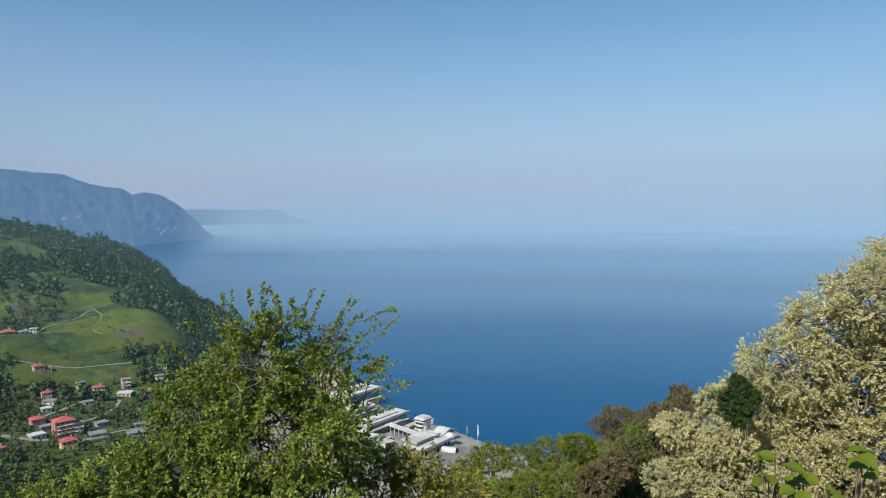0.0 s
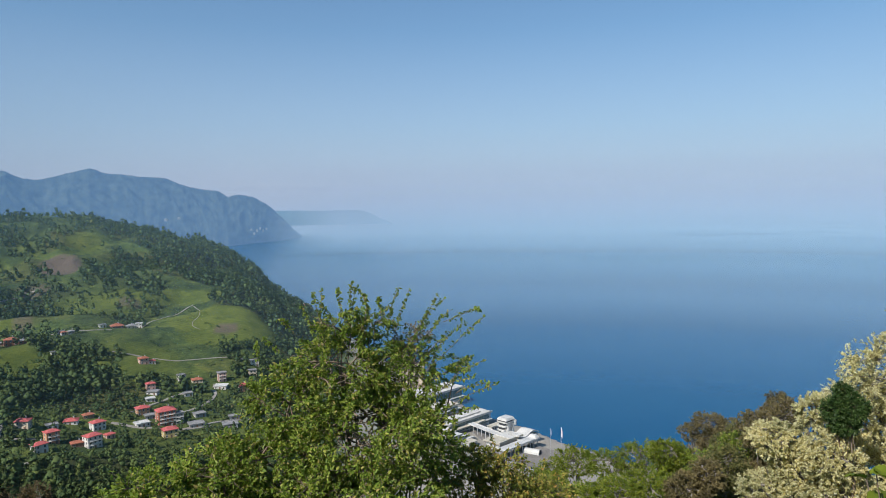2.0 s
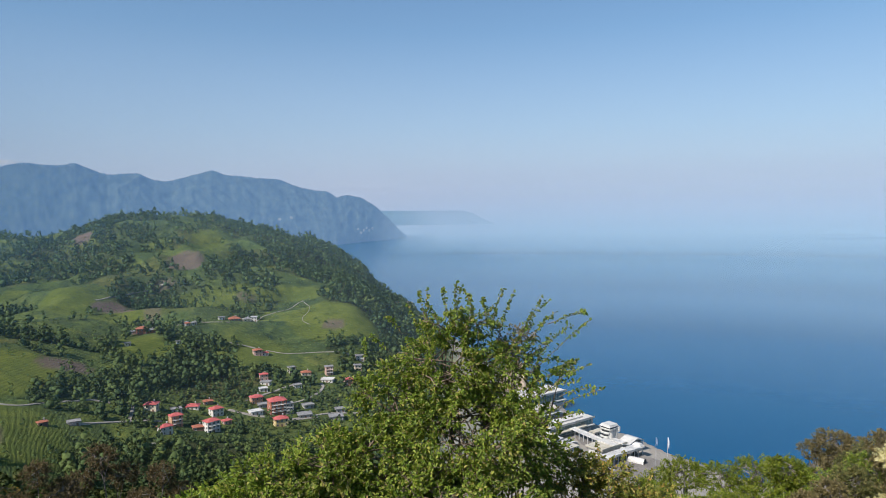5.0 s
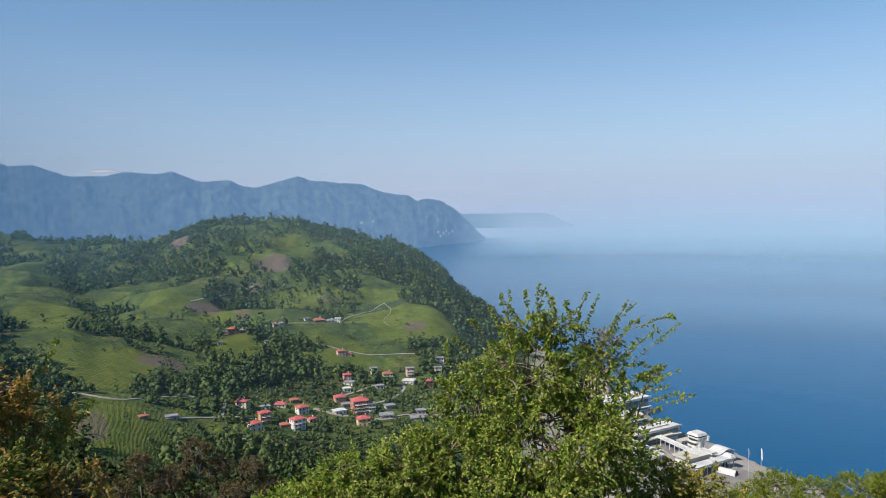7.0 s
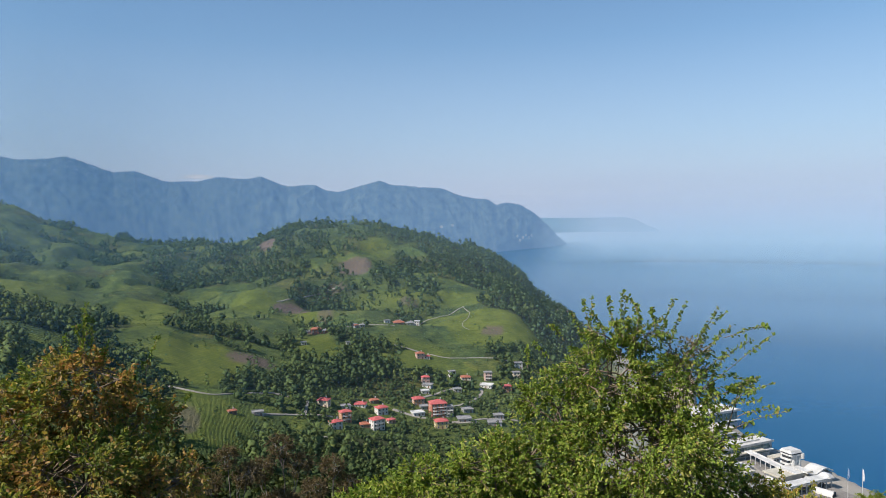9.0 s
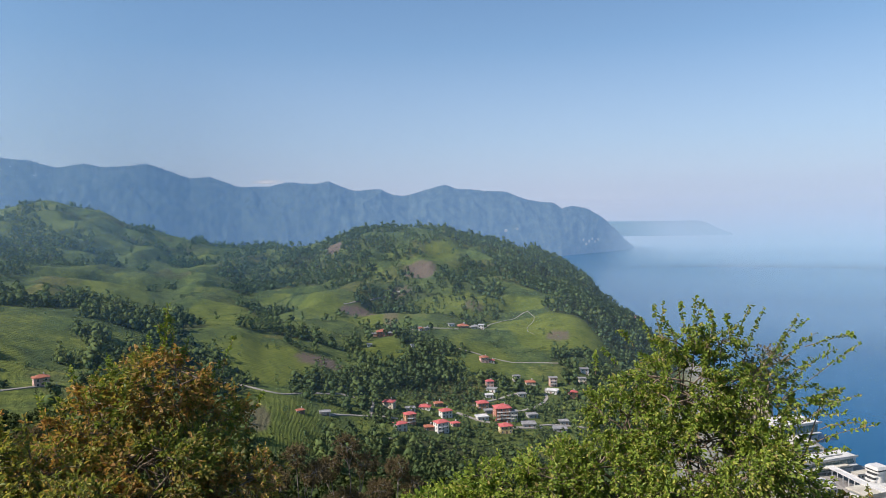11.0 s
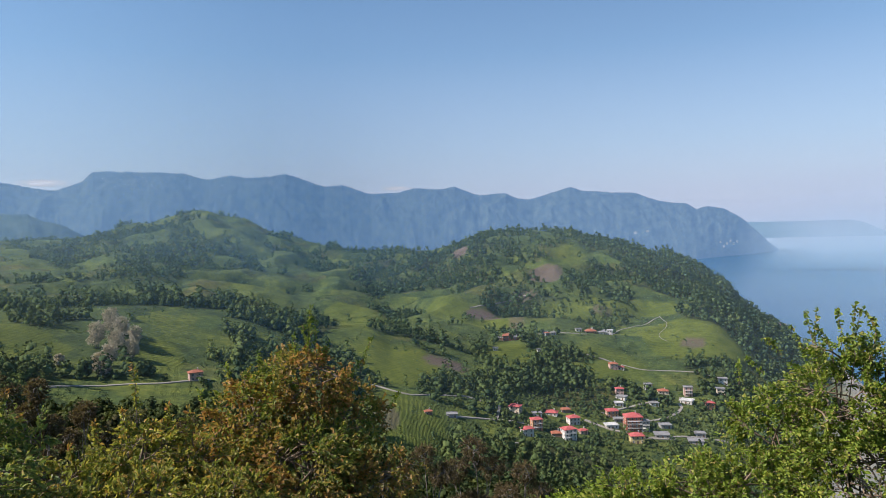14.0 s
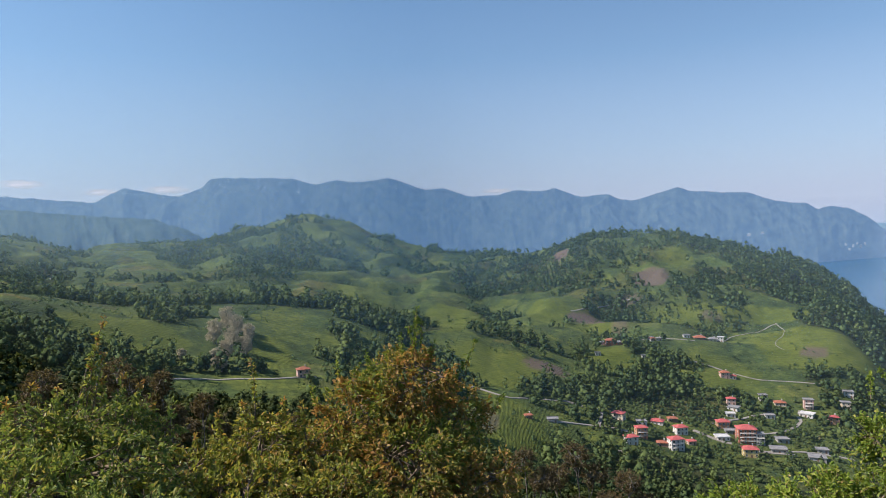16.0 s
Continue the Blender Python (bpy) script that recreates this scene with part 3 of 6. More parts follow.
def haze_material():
    """Glowing band painted as the sea's far rim and the bright air above it."""
    m, tree, b = shader("sea_rim_glow", 1.0, 0.0)
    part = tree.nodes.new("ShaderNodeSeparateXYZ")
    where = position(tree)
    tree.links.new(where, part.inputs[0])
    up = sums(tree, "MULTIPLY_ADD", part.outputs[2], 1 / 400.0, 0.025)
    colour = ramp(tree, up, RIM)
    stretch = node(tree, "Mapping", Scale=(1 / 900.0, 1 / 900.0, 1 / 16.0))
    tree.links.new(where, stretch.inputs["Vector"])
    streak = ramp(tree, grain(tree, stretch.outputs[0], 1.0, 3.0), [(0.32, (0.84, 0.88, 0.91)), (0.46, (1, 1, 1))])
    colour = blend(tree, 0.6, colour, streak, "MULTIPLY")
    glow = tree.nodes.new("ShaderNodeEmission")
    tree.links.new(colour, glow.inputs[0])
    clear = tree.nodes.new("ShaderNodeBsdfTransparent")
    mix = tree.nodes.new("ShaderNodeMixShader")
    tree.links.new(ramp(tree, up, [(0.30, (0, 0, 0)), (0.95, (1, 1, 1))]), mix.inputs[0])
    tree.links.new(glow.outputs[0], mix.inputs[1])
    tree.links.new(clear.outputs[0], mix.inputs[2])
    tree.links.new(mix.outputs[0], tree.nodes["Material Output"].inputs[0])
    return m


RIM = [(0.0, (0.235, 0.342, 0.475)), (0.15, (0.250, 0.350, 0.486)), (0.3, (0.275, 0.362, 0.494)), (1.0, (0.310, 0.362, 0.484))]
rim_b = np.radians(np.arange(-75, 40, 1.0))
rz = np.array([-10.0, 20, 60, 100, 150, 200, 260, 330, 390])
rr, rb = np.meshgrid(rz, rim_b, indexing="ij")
tagged(new("backdrop_haze", mesh_of("haze", np.stack([-4955 * np.sin(rb), 4955 * np.cos(rb), rr], -1).reshape(-1, 3), grid_faces(len(rz), len(rim_b)), haze_material(), True)), "glowing band of painted pale blue haze where the sea meets the sky", "haze", kind="structure")


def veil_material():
    """Glowing sheet as sea haze: thickens towards the horizon and thins out above it."""
    m, tree, b = shader("sea_haze_glow", 1.0, 0.0)
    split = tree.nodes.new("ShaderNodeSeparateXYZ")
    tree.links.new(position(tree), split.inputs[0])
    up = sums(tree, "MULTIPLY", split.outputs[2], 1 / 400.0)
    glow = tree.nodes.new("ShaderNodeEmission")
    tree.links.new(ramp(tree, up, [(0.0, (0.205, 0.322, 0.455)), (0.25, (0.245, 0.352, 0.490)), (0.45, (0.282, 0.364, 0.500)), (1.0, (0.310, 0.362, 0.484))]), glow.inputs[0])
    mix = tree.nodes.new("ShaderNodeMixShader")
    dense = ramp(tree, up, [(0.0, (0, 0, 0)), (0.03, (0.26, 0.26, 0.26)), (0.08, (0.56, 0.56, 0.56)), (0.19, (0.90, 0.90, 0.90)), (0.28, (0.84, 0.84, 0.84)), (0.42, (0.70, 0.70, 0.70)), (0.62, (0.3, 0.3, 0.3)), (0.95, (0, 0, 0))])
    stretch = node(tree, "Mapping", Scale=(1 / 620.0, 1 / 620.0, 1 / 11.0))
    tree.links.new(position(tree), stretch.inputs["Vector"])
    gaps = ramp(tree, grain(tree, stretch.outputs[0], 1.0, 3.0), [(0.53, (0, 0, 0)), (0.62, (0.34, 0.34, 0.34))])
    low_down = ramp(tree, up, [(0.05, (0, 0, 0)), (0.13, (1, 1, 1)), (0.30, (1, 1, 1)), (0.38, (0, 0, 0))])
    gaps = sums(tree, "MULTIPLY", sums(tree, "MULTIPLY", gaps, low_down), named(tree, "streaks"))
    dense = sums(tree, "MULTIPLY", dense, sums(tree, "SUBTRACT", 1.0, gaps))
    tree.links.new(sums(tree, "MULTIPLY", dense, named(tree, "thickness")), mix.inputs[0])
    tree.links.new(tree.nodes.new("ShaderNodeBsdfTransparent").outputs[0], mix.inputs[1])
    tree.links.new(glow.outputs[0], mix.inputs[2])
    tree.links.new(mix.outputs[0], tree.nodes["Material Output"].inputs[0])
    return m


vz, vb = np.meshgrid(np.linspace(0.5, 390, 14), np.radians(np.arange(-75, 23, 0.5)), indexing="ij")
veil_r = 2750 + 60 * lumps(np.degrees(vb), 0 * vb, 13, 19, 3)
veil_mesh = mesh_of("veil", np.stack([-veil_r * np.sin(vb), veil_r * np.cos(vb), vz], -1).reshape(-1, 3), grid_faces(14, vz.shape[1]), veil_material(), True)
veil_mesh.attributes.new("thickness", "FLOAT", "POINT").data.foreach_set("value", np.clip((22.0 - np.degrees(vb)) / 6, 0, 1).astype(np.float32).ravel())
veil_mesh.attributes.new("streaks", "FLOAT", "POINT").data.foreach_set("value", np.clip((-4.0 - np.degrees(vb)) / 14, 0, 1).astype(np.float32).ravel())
tagged(new("backdrop_veil", veil_mesh), "thin pale glowing sheet as sea haze before the far headland", "haze", kind="structure")


def mist_material():
    """Added gauze in place of moist air: scatters a little daylight, passes the rest."""
    m, tree, b = shader("mist_gauze", 1.0, 0.0)
    scatter_on, scatter_back = tree.nodes.new("ShaderNodeBsdfTranslucent"), tree.nodes.new("ShaderNodeBsdfDiffuse")
    for n in (scatter_on, scatter_back):
        n.inputs[0].default_value = (0.50, 0.77, 0.93, 1)
    half, mix = tree.nodes.new("ShaderNodeMixShader"), tree.nodes.new("ShaderNodeMixShader")
    half.inputs[0].default_value = 0.5
    tree.links.new(scatter_on.outputs[0], half.inputs[1])
    tree.links.new(scatter_back.outputs[0], half.inputs[2])
    tree.links.new(named(tree, "thickness"), mix.inputs[0])
    tree.links.new(tree.nodes.new("ShaderNodeBsdfTransparent").outputs[0], mix.inputs[1])
    tree.links.new(half.outputs[0], mix.inputs[2])
    tree.links.new(mix.outputs[0], tree.nodes["Material Output"].inputs[0])
    return m


MIST = mist_material()
for far, dense in ((340.0, 0.06), (640.0, 0.09), (1010.0, 0.12), (1560.0, 0.12)):
    mb, up = np.meshgrid(np.radians(np.arange(-75, 108, 0.5)), np.array([0.0, 6, 14, 24, 36, 50, 80, 120, 170, 230, 300, 380]), indexing="xy")
    mx, my = -far * np.sin(mb), far * np.cos(mb)
    foot = np.maximum(height(mx, my), 0.3)
    sheet = mesh_of("mist", np.stack([mx, my, foot + up], -1).reshape(-1, 3), grid_faces(len(up), up.shape[1]), MIST, True)
    rises = np.clip(up / 50, 0, 1) ** 1.2 * np.clip((380 - up) / 260, 0, 1)  # thins out to nothing at the ground and high up
    sheet.attributes.new("thickness", "FLOAT", "POINT").data.foreach_set("value", (dense * rises * np.interp(np.degrees(mb), [8, 24, 42, 60, 74, 88], [1.4 if far > 700 else 0.3, 0.5, 0.75, 1.8 if far < 900 else 1.1, 1.3 if far < 900 else 0.9 if far < 1200 else 0.7, 0.9 if far < 1200 else 0.4])).astype(np.float32).ravel())
    tagged(new("backdrop_mist", sheet), "thin bluish gauze sheet standing in for haze in the valley air", "haze", kind="structure")


# ---- plants ----
def part(name, mesh, parent, label=""):
    ob = new(name, mesh)
    ob.parent = parent
    return tagged(ob, label)


def thing(name, label, category, m=Matrix(), group="", kind=""):
    ob = new(name)
    ob.empty_display_size = 0.2
    ob.matrix_basis = m
    return tagged(ob, label, category, group, kind)


def unit(v):
    return v / np.maximum(np.linalg.norm(v, axis=-1, keepdims=True), 1e-9)


def leaf_mesh(name, spots, ways, size, material, rng, wide=0.55, vary=0.35, drop=0.25, plain=False):
    """Leaves: folded blades of four points each, from a stalk at each spot, about along its way."""
    n = len(spots)
    f = unit(ways + rng.normal(0, 0.75, (n, 3)) + (0, 0, -drop))
    side = unit(np.cross(f, rng.normal(0, 1, (n, 3)) * 0.7 + (0, 0, 1.0)))
    up = np.cross(side, f)
    s = size * (1 + vary * rng.uniform(-1, 1, (n, 1)))
    if plain:  # seen from afar: one small blade each
        pts = np.stack([spots - side * s * wide * 0.5, spots + side * s * wide * 0.5, spots + f * s], 1).reshape(-1, 3)
        return mesh_of(name, pts, np.arange(n * 3).reshape(-1, 3), material)
    low, high, w = spots + f * s * 0.30 + up * s * 0.05, spots + f * s * 0.66 + up * s * 0.07, side * s * wide * 0.5
    lift = up * s * wide * 0.16
    pts = np.stack([spots, low + w * 0.86 + lift, high + w * 0.84 + lift, spots + f * s - up * s * 0.05, high - w * 0.84 + lift, low - w * 0.86 + lift], 1).reshape(-1, 3)
    k = np.arange(n)[:, None] * 6
    return mesh_of(name, pts, np.concatenate([k + [0, 1, 2, 3], k + [0, 3, 4, 5]]), material)


def tube_mesh(name, paths, material, sides=5):
    """Tapered branches: each path is a list of (point, radius)."""
    verts, faces = [], []
    for path in paths:
        pts = np.array([p for p, _ in path], float)
        rad = np.array([r for _, r in path], float)
        t = unit(np.gradient(pts, axis=0))
        ref = np.where(np.abs(t[:, 2:3]) > 0.9, np.array([[1.0, 0, 0]]), np.array([[0, 0, 1.0]]))
        a = unit(np.cross(t, ref))
        b = np.cross(t, a)
        k = np.linspace(0, 2 * math.pi, sides, endpoint=False)
        ring = pts[:, None] + rad[:, None, None] * (a[:, None] * np.cos(k)[:, None] + b[:, None] * np.sin(k)[:, None])
        faces.append(grid_faces(len(pts), sides, True) + sum(len(v) for v in verts))
        verts.append(ring.reshape(-1, 3))
    return mesh_of(name, np.concatenate(verts), np.concatenate(faces), material, True)


def bent(a, b, r0, r1, rng, steps=5, sag=0.12, lift=0.0):
    """A crooked branch from a to b."""
    a, b = np.asarray(a, float), np.asarray(b, float)
    d = np.linalg.norm(b - a)
    off = np.cumsum(rng.normal(0, sag * d / steps, (steps, 3)), 0)
    off -= np.linspace(0, 1, steps)[:, None] * off[-1]
    s = np.linspace(0, 1, steps)[:, None]
    pts = a * (1 - s) + b * s + off * np.sin(s * math.pi) + np.array([0, 0, lift * d]) * np.sin(s * math.pi)
    return [(p, r0 * (1 - q) + r1 * q) for p, q in zip(pts, s[:, 0])]


def bent_many(a, b, rng, sag=0.2, lift=0.08):
    """Many crooked twigs of four points each."""
    n = len(a)
    d = np.linalg.norm(b - a, axis=1)[:, None, None]
    t = np.linspace(0, 1, 4)[None, :, None]
    off = np.cumsum(rng.normal(0, 1, (n, 4, 3)) * sag * d / 4, 1)
    off = off - t * off[:, -1:]
    return a[:, None] * (1 - t) + b[:, None] * t + (off + np.array([0, 0, 1.0]) * lift * d) * np.sin(t * math.pi)


def twig_mesh(name, paths, r0, r1, material):
    """Thin three-sided twigs along paths of points."""
    n, k = paths.shape[:2]
    t = unit(np.gradient(paths, axis=1))
    a = unit(np.cross(t, np.array([0.3, 0.2, 0.93])))
    b = np.cross(t, a)
    rad = np.linspace(r0, r1, k)[None, :, None, None]
    turn = np.array([0, 2.094, 4.189])[:, None]
    ring = paths[:, :, None] + rad * (a[:, :, None] * np.cos(turn) + b[:, :, None] * np.sin(turn))
    f = grid_faces(k, 3, True)
    return mesh_of(name, ring.reshape(-1, 3), (f[None] + (np.arange(n) * k * 3)[:, None, None]).reshape(-1, 4), material, True)


def plant(name, label, category, foot, blobs, seed, twigs, per_twig, leaf, leaf_material, bark, thick=0.05, stems=3, wide=0.55, twig_length=0.6, group="", spikes=(), spike_material=None, bare=0.0, drop=0.25, leaf_name="crown", small=False, tip_from=0.84, shoot_label="coppery young leaves"):
    """A shrub or tree: stems from its foot to each clump of its crown (centre and half sizes, from the foot), twigs from the limbs out into the clump, leaves along the twigs."""
    rng = np.random.default_rng(seed)
    root = thing(name, label, category, pose(*foot), group)
    limbs, twig_paths, spots, ways = [], [], [], []
    weight = np.array([b[3] * b[4] * b[5] for b in blobs]) ** 0.95
    share = np.maximum(3, (twigs * weight / weight.sum()).astype(int))
    trunks = [np.array([rng.normal(0, thick * 2.5), rng.normal(0, thick * 2.5), -0.3]) for _ in range(stems)]
    for (cx, cy, cz, hx, hy, hz), n in zip(blobs, share):
        c, h = np.array([cx, cy, cz]), np.array([hx, hy, hz])
        start = trunks[rng.integers(stems)]
        stout = thick * min(1.0, 0.35 + hx / max(b[3] for b in blobs))
        limb = bent(start, c, stout, stout * 0.35, rng, 7, 0.14)
        limbs.append(limb)
        forks = [np.array(p) for p, _ in limb[3:]]
        for _ in range(max(2, n // 13)):
            q = unit(rng.normal(0, 1, 3)) * rng.uniform(0.35, 0.75) * h + c
            sub = bent(forks[rng.integers(len(forks))], q, thick * 0.4, thick * 0.15, rng, 5, 0.2, 0.06)
            limbs.append(sub)
            forks += [np.array(p) for p, _ in sub[2:]]
        forks = np.array(forks)
        tip = c + unit(rng.normal(0, 1, (n, 3))) * h * rng.uniform(0.3, 1.0, (n, 1)) ** 0.55
        gap = np.linalg.norm(tip[:, None] - forks[None], axis=2) * rng.uniform(0.7, 1.3, (n, len(forks)))
        start = forks[np.argmin(gap, 1)]
        far = np.linalg.norm(tip - start, axis=1, keepdims=True)
        start = np.where(far > twig_length * 2, tip - (tip - start) / far * twig_length * rng.uniform(1.2, 2.0, (n, 1)), start)
        twig_paths.append(bent_many(start, tip, rng))
        p = twig_paths[-1][rng.uniform(0, 1, n) >= bare]
        m = len(p)
        u = rng.uniform(0.25, 1.0, (m, per_twig)) * 3
        i = np.minimum(u.astype(int), 2)
        row = np.arange(m)[:, None]
        spots.append((p[row, i] + (p[row, i + 1] - p[row, i]) * (u - i)[..., None]).reshape(-1, 3) + rng.normal(0, leaf * 0.35, (m * per_twig, 3)))
        ways.append(np.repeat(unit((p[:, 3] - c) / h) * 0.6 + unit(p[:, 3] - p[:, 0]) * 0.5, per_twig, 0))
    shoots, shoot_ways = [], []
    for sx, sy, sz, tx, ty, tz in spikes:  # long shoots that stand out of the crown
        tw = bent((sx, sy, sz), (tx, ty, tz), thick * 0.18, thick * 0.06, rng, 6, 0.12, 0.05)
        limbs.append(tw)
        p = np.array([q for q, _ in tw])
        n = int(per_twig * (3.2 if spike_material else 1.7) + 10)
        u = rng.uniform(0.1, 1.0, n) ** 0.8 * (len(p) - 1)
        i = np.minimum(u.astype(int), len(p) - 2)
        target, w = (shoots, shoot_ways) if spike_material else (spots, ways)
        at_tip = u > (len(p) - 1) * tip_from
        place, heading = p[i] + (p[i + 1] - p[i]) * (u - i)[:, None] + rng.normal(0, leaf * 0.2, (n, 3)), unit(rng.normal(0, 1, (n, 3)) + (0, 0, 0.2))
        if spike_material:
            shoots.append(place[at_tip]), shoot_ways.append(heading[at_tip])
            place, heading = place[~at_tip], heading[~at_tip]
        spots.append(place), ways.append(heading)
    part("trunk", tube_mesh("trunk", limbs, bark, 5), root)
    part("brushwood", twig_mesh("brushwood", np.concatenate(twig_paths) if leaf < 0.06 else np.concatenate(twig_paths)[::2, ::3], thick * 0.11, thick * 0.04, bark), root)["kind"] = "stuff"
    part(leaf_name, leaf_mesh("leaves", np.concatenate(spots), np.concatenate(ways), leaf, leaf_material, rng, wide, drop=drop, plain=small or leaf > 0.073), root)
    if shoots:
        part("young_growth", leaf_mesh("shoots", np.concatenate(shoots), np.concatenate(shoot_ways), leaf * 0.95, spike_material, rng, 0.4, drop=-0.3), root, shoot_label)["kind"] = "stuff"
    return root


def swung(bearing, r):
    """Where the lens stands when it looks that way, for what is close to it."""
    a = radians(min(max(bearing, 0.0), 54.0))
    return (-ARM * math.sin(a), ARM * math.cos(a)) if r < 12 else (0.0, 0.0)


def facing(bearing, r):
    """The ground at that bearing and distance."""
    x, y = at(bearing, r)
    ex, ey = swung(bearing, r)
    return x + ex, y + ey, float(height(x + ex, y + ey))


def crown_at(bearing, r, spans):
    """Clumps given as (degrees to the left of the foot, degrees above the eye's level, half width, half depth, half height, extra distance) for a plant at that bearing and distance."""
    x0, y0, z0 = facing(bearing, r)
    ex, ey = swung(bearing, r)
    out = []
    for db, e, hw, hd, hh, more in spans:
        b, d = radians(bearing + db), r + more
        out.append((ex - d * math.sin(b) - x0, ey + d * math.cos(b) - y0, EYE + d * math.tan(radians(e)) - z0, hw, hw * 0.5 + hd * 0.5, hh))
    return out


def shoots_at(bearing, r, spans):
    """Shoots from one (bearing, elevation) to another, on a plant at that bearing and distance."""
    x0, y0, z0 = facing(bearing, r)
    ex, ey = swung(bearing, r)
    out = []
    for b0, e0, b1, e1 in spans:
        line = []
        for b, e in ((b0, e0), (b1, e1)):
            line += [ex - r * math.sin(radians(b)) - x0, ey + r * math.cos(radians(b)) - y0, EYE + r * math.tan(radians(e)) - z0]
        out.append(tuple(line))
    return out


# ---- buildings ----
def solid(name, blocks, material, bevel=0.0):
    """One mesh out of boxes (x0, y0, z0, x1, y1, z1), or tapered ones with the top's inset as a seventh number."""
    bm = bmesh.new()
    for x0, y0, z0, x1, y1, z1, *inset in blocks:
        i = inset[0] if inset else 0.0
        v = [bm.verts.new(p) for p in ((x0, y0, z0), (x1, y0, z0), (x1, y1, z0), (x0, y1, z0), (x0 + i, y0 + i, z1), (x1 - i, y0 + i, z1), (x1 - i, y1 - i, z1), (x0 + i, y1 - i, z1))]
        for f in ((3, 2, 1, 0), (4, 5, 6, 7), (0, 1, 5, 4), (1, 2, 6, 5), (2, 3, 7, 6), (3, 0, 4, 7)):
            bm.faces.new([v[k] for k in f])
    if bevel:
        bmesh.ops.bevel(bm, geom=bm.edges[:], offset=bevel, segments=2, affect="EDGES")
    me = bpy.data.meshes.new(name)
    bm.to_mesh(me)
    bm.free()
    me.materials.append(material)
    return me


def wall_paint(name, colour):
    return surface(name, tuple(c * 0.86 for c in colour), colour, 2.0, 0.9, 0.2, 0.1, 0.01, 0.45)


def tiled_roof(name, low, high):
    m, tree, b = shader(name, 0.8, 0.2)
    where = position(tree, True)
    rows = node(tree, "TexWave", Scale=1.4, Distortion=0.4)
    rows.bands_direction = "Z"
    tree.links.new(where, rows.inputs["Vector"])
    colour = ramp(tree, grain(tree, where, 1.6), [(0.3, low), (0.7, high)])
    tree.links.new(blend(tree, 0.5, colour, ramp(tree, rows.outputs["Fac"], [(0.1, (0.6, 0.6, 0.6)), (0.5, (1, 1, 1))]), "MULTIPLY"), b.inputs["Base Color"])
    bumpy(tree, b, rows.outputs["Fac"], 0.5, 0.05)
    return m


PAINTS = {
    "white": wall_paint("white_render", (0.66, 0.635, 0.60)), "cream": wall_paint("cream_render", (0.66, 0.56, 0.42)), "orange": wall_paint("orange_render", (0.52, 0.29, 0.17)),
    "yellow": wall_paint("yellow_render", (0.68, 0.52, 0.24)), "pink": wall_paint("pink_render", (0.62, 0.40, 0.34)), "grey": wall_paint("grey_concrete", (0.36, 0.36, 0.36)),
    "brown": wall_paint("brown_boards", (0.24, 0.16, 0.12)), "brick": wall_paint("red_brick", (0.42, 0.17, 0.11)),
}
ROOFS = {
    "red": tiled_roof("red_tiles", (0.32, 0.070, 0.066), (0.48, 0.125, 0.122)), "rust": tiled_roof("rusty_roof", (0.24, 0.085, 0.05), (0.36, 0.14, 0.09)),
    "grey": surface("grey_roof", (0.17, 0.17, 0.175), (0.29, 0.29, 0.295), 2.0), "white": surface("white_roof", (0.44, 0.44, 0.44), (0.60, 0.60, 0.59), 2.0),
}
GLASS = surface("dark_window_glass", (0.020, 0.026, 0.032), (0.045, 0.052, 0.06), 1.0, 0.08, 0.6, 0.0)
FRAME = surface("window_frame_paint", (0.58, 0.56, 0.52), (0.70, 0.68, 0.64), 1.0, 0.6)
CONCRETE = surface("pale_concrete", (0.44, 0.43, 0.41), (0.60, 0.59, 0.56), 3.0)
OPEN = []  # (bearing, distance, clear metres round it)
PANE = solid("pane", [(-0.5, -0.03, 0, 0.5, 0.02, 1.3)], GLASS)
CASING = solid("window", [(-0.62, -0.05, -0.12, -0.5, 0.03, 1.42), (0.5, -0.05, -0.12, 0.62, 0.03, 1.42), (-0.5, -0.05, 1.3, 0.5, 0.03, 1.42), (-0.68, -0.12, -0.12, 0.68, 0.03, 0.0), (-0.03, -0.05, 0, 0.03, 0.025, 1.3)], FRAME)
DOOR = solid("door", [(-0.5, -0.06, 0, 0.5, 0.02, 2.05), (-0.58, -0.04, 0, -0.5, 0.03, 2.12), (0.5, -0.04, 0, 0.58, 0.03, 2.12)], PAINTS["brown"])


def hip_roof(w, d, z, rise, over, flat=False, material=None):
    """A hipped roof with overhanging eaves and thickness, or a flat slab with a low parapet."""
    if flat:
        return solid("roof", [(-w / 2 - over, -d / 2 - over, z, w / 2 + over, d / 2 + over, z + 0.25), (-w / 2 - over, -d / 2 - over, z + 0.25, w / 2 + over, -d / 2 - over + 0.2, z + 0.55), (-w / 2 - over, d / 2 + over - 0.2, z + 0.25, w / 2 + over, d / 2 + over, z + 0.55)], material)
    x, y, t = w / 2 + over, d / 2 + over, 0.18
    ridge = max(0.4, x - y)
    pts = [(-x, -y, z), (x, -y, z), (x, y, z), (-x, y, z), (-x, -y, z + t), (x, -y, z + t), (x, y, z + t), (-x, y, z + t), (-ridge, 0, z + rise), (ridge, 0, z + rise)]
    me = bpy.data.meshes.new("roof")
    me.from_pydata(pts, [], [(3, 2, 1, 0), (0, 1, 5, 4), (1, 2, 6, 5), (2, 3, 7, 6), (3, 0, 4, 7), (4, 5, 9, 8), (6, 7, 8, 9), (5, 6, 9), (7, 4, 8)])
    me.materials.append(material)
    return me


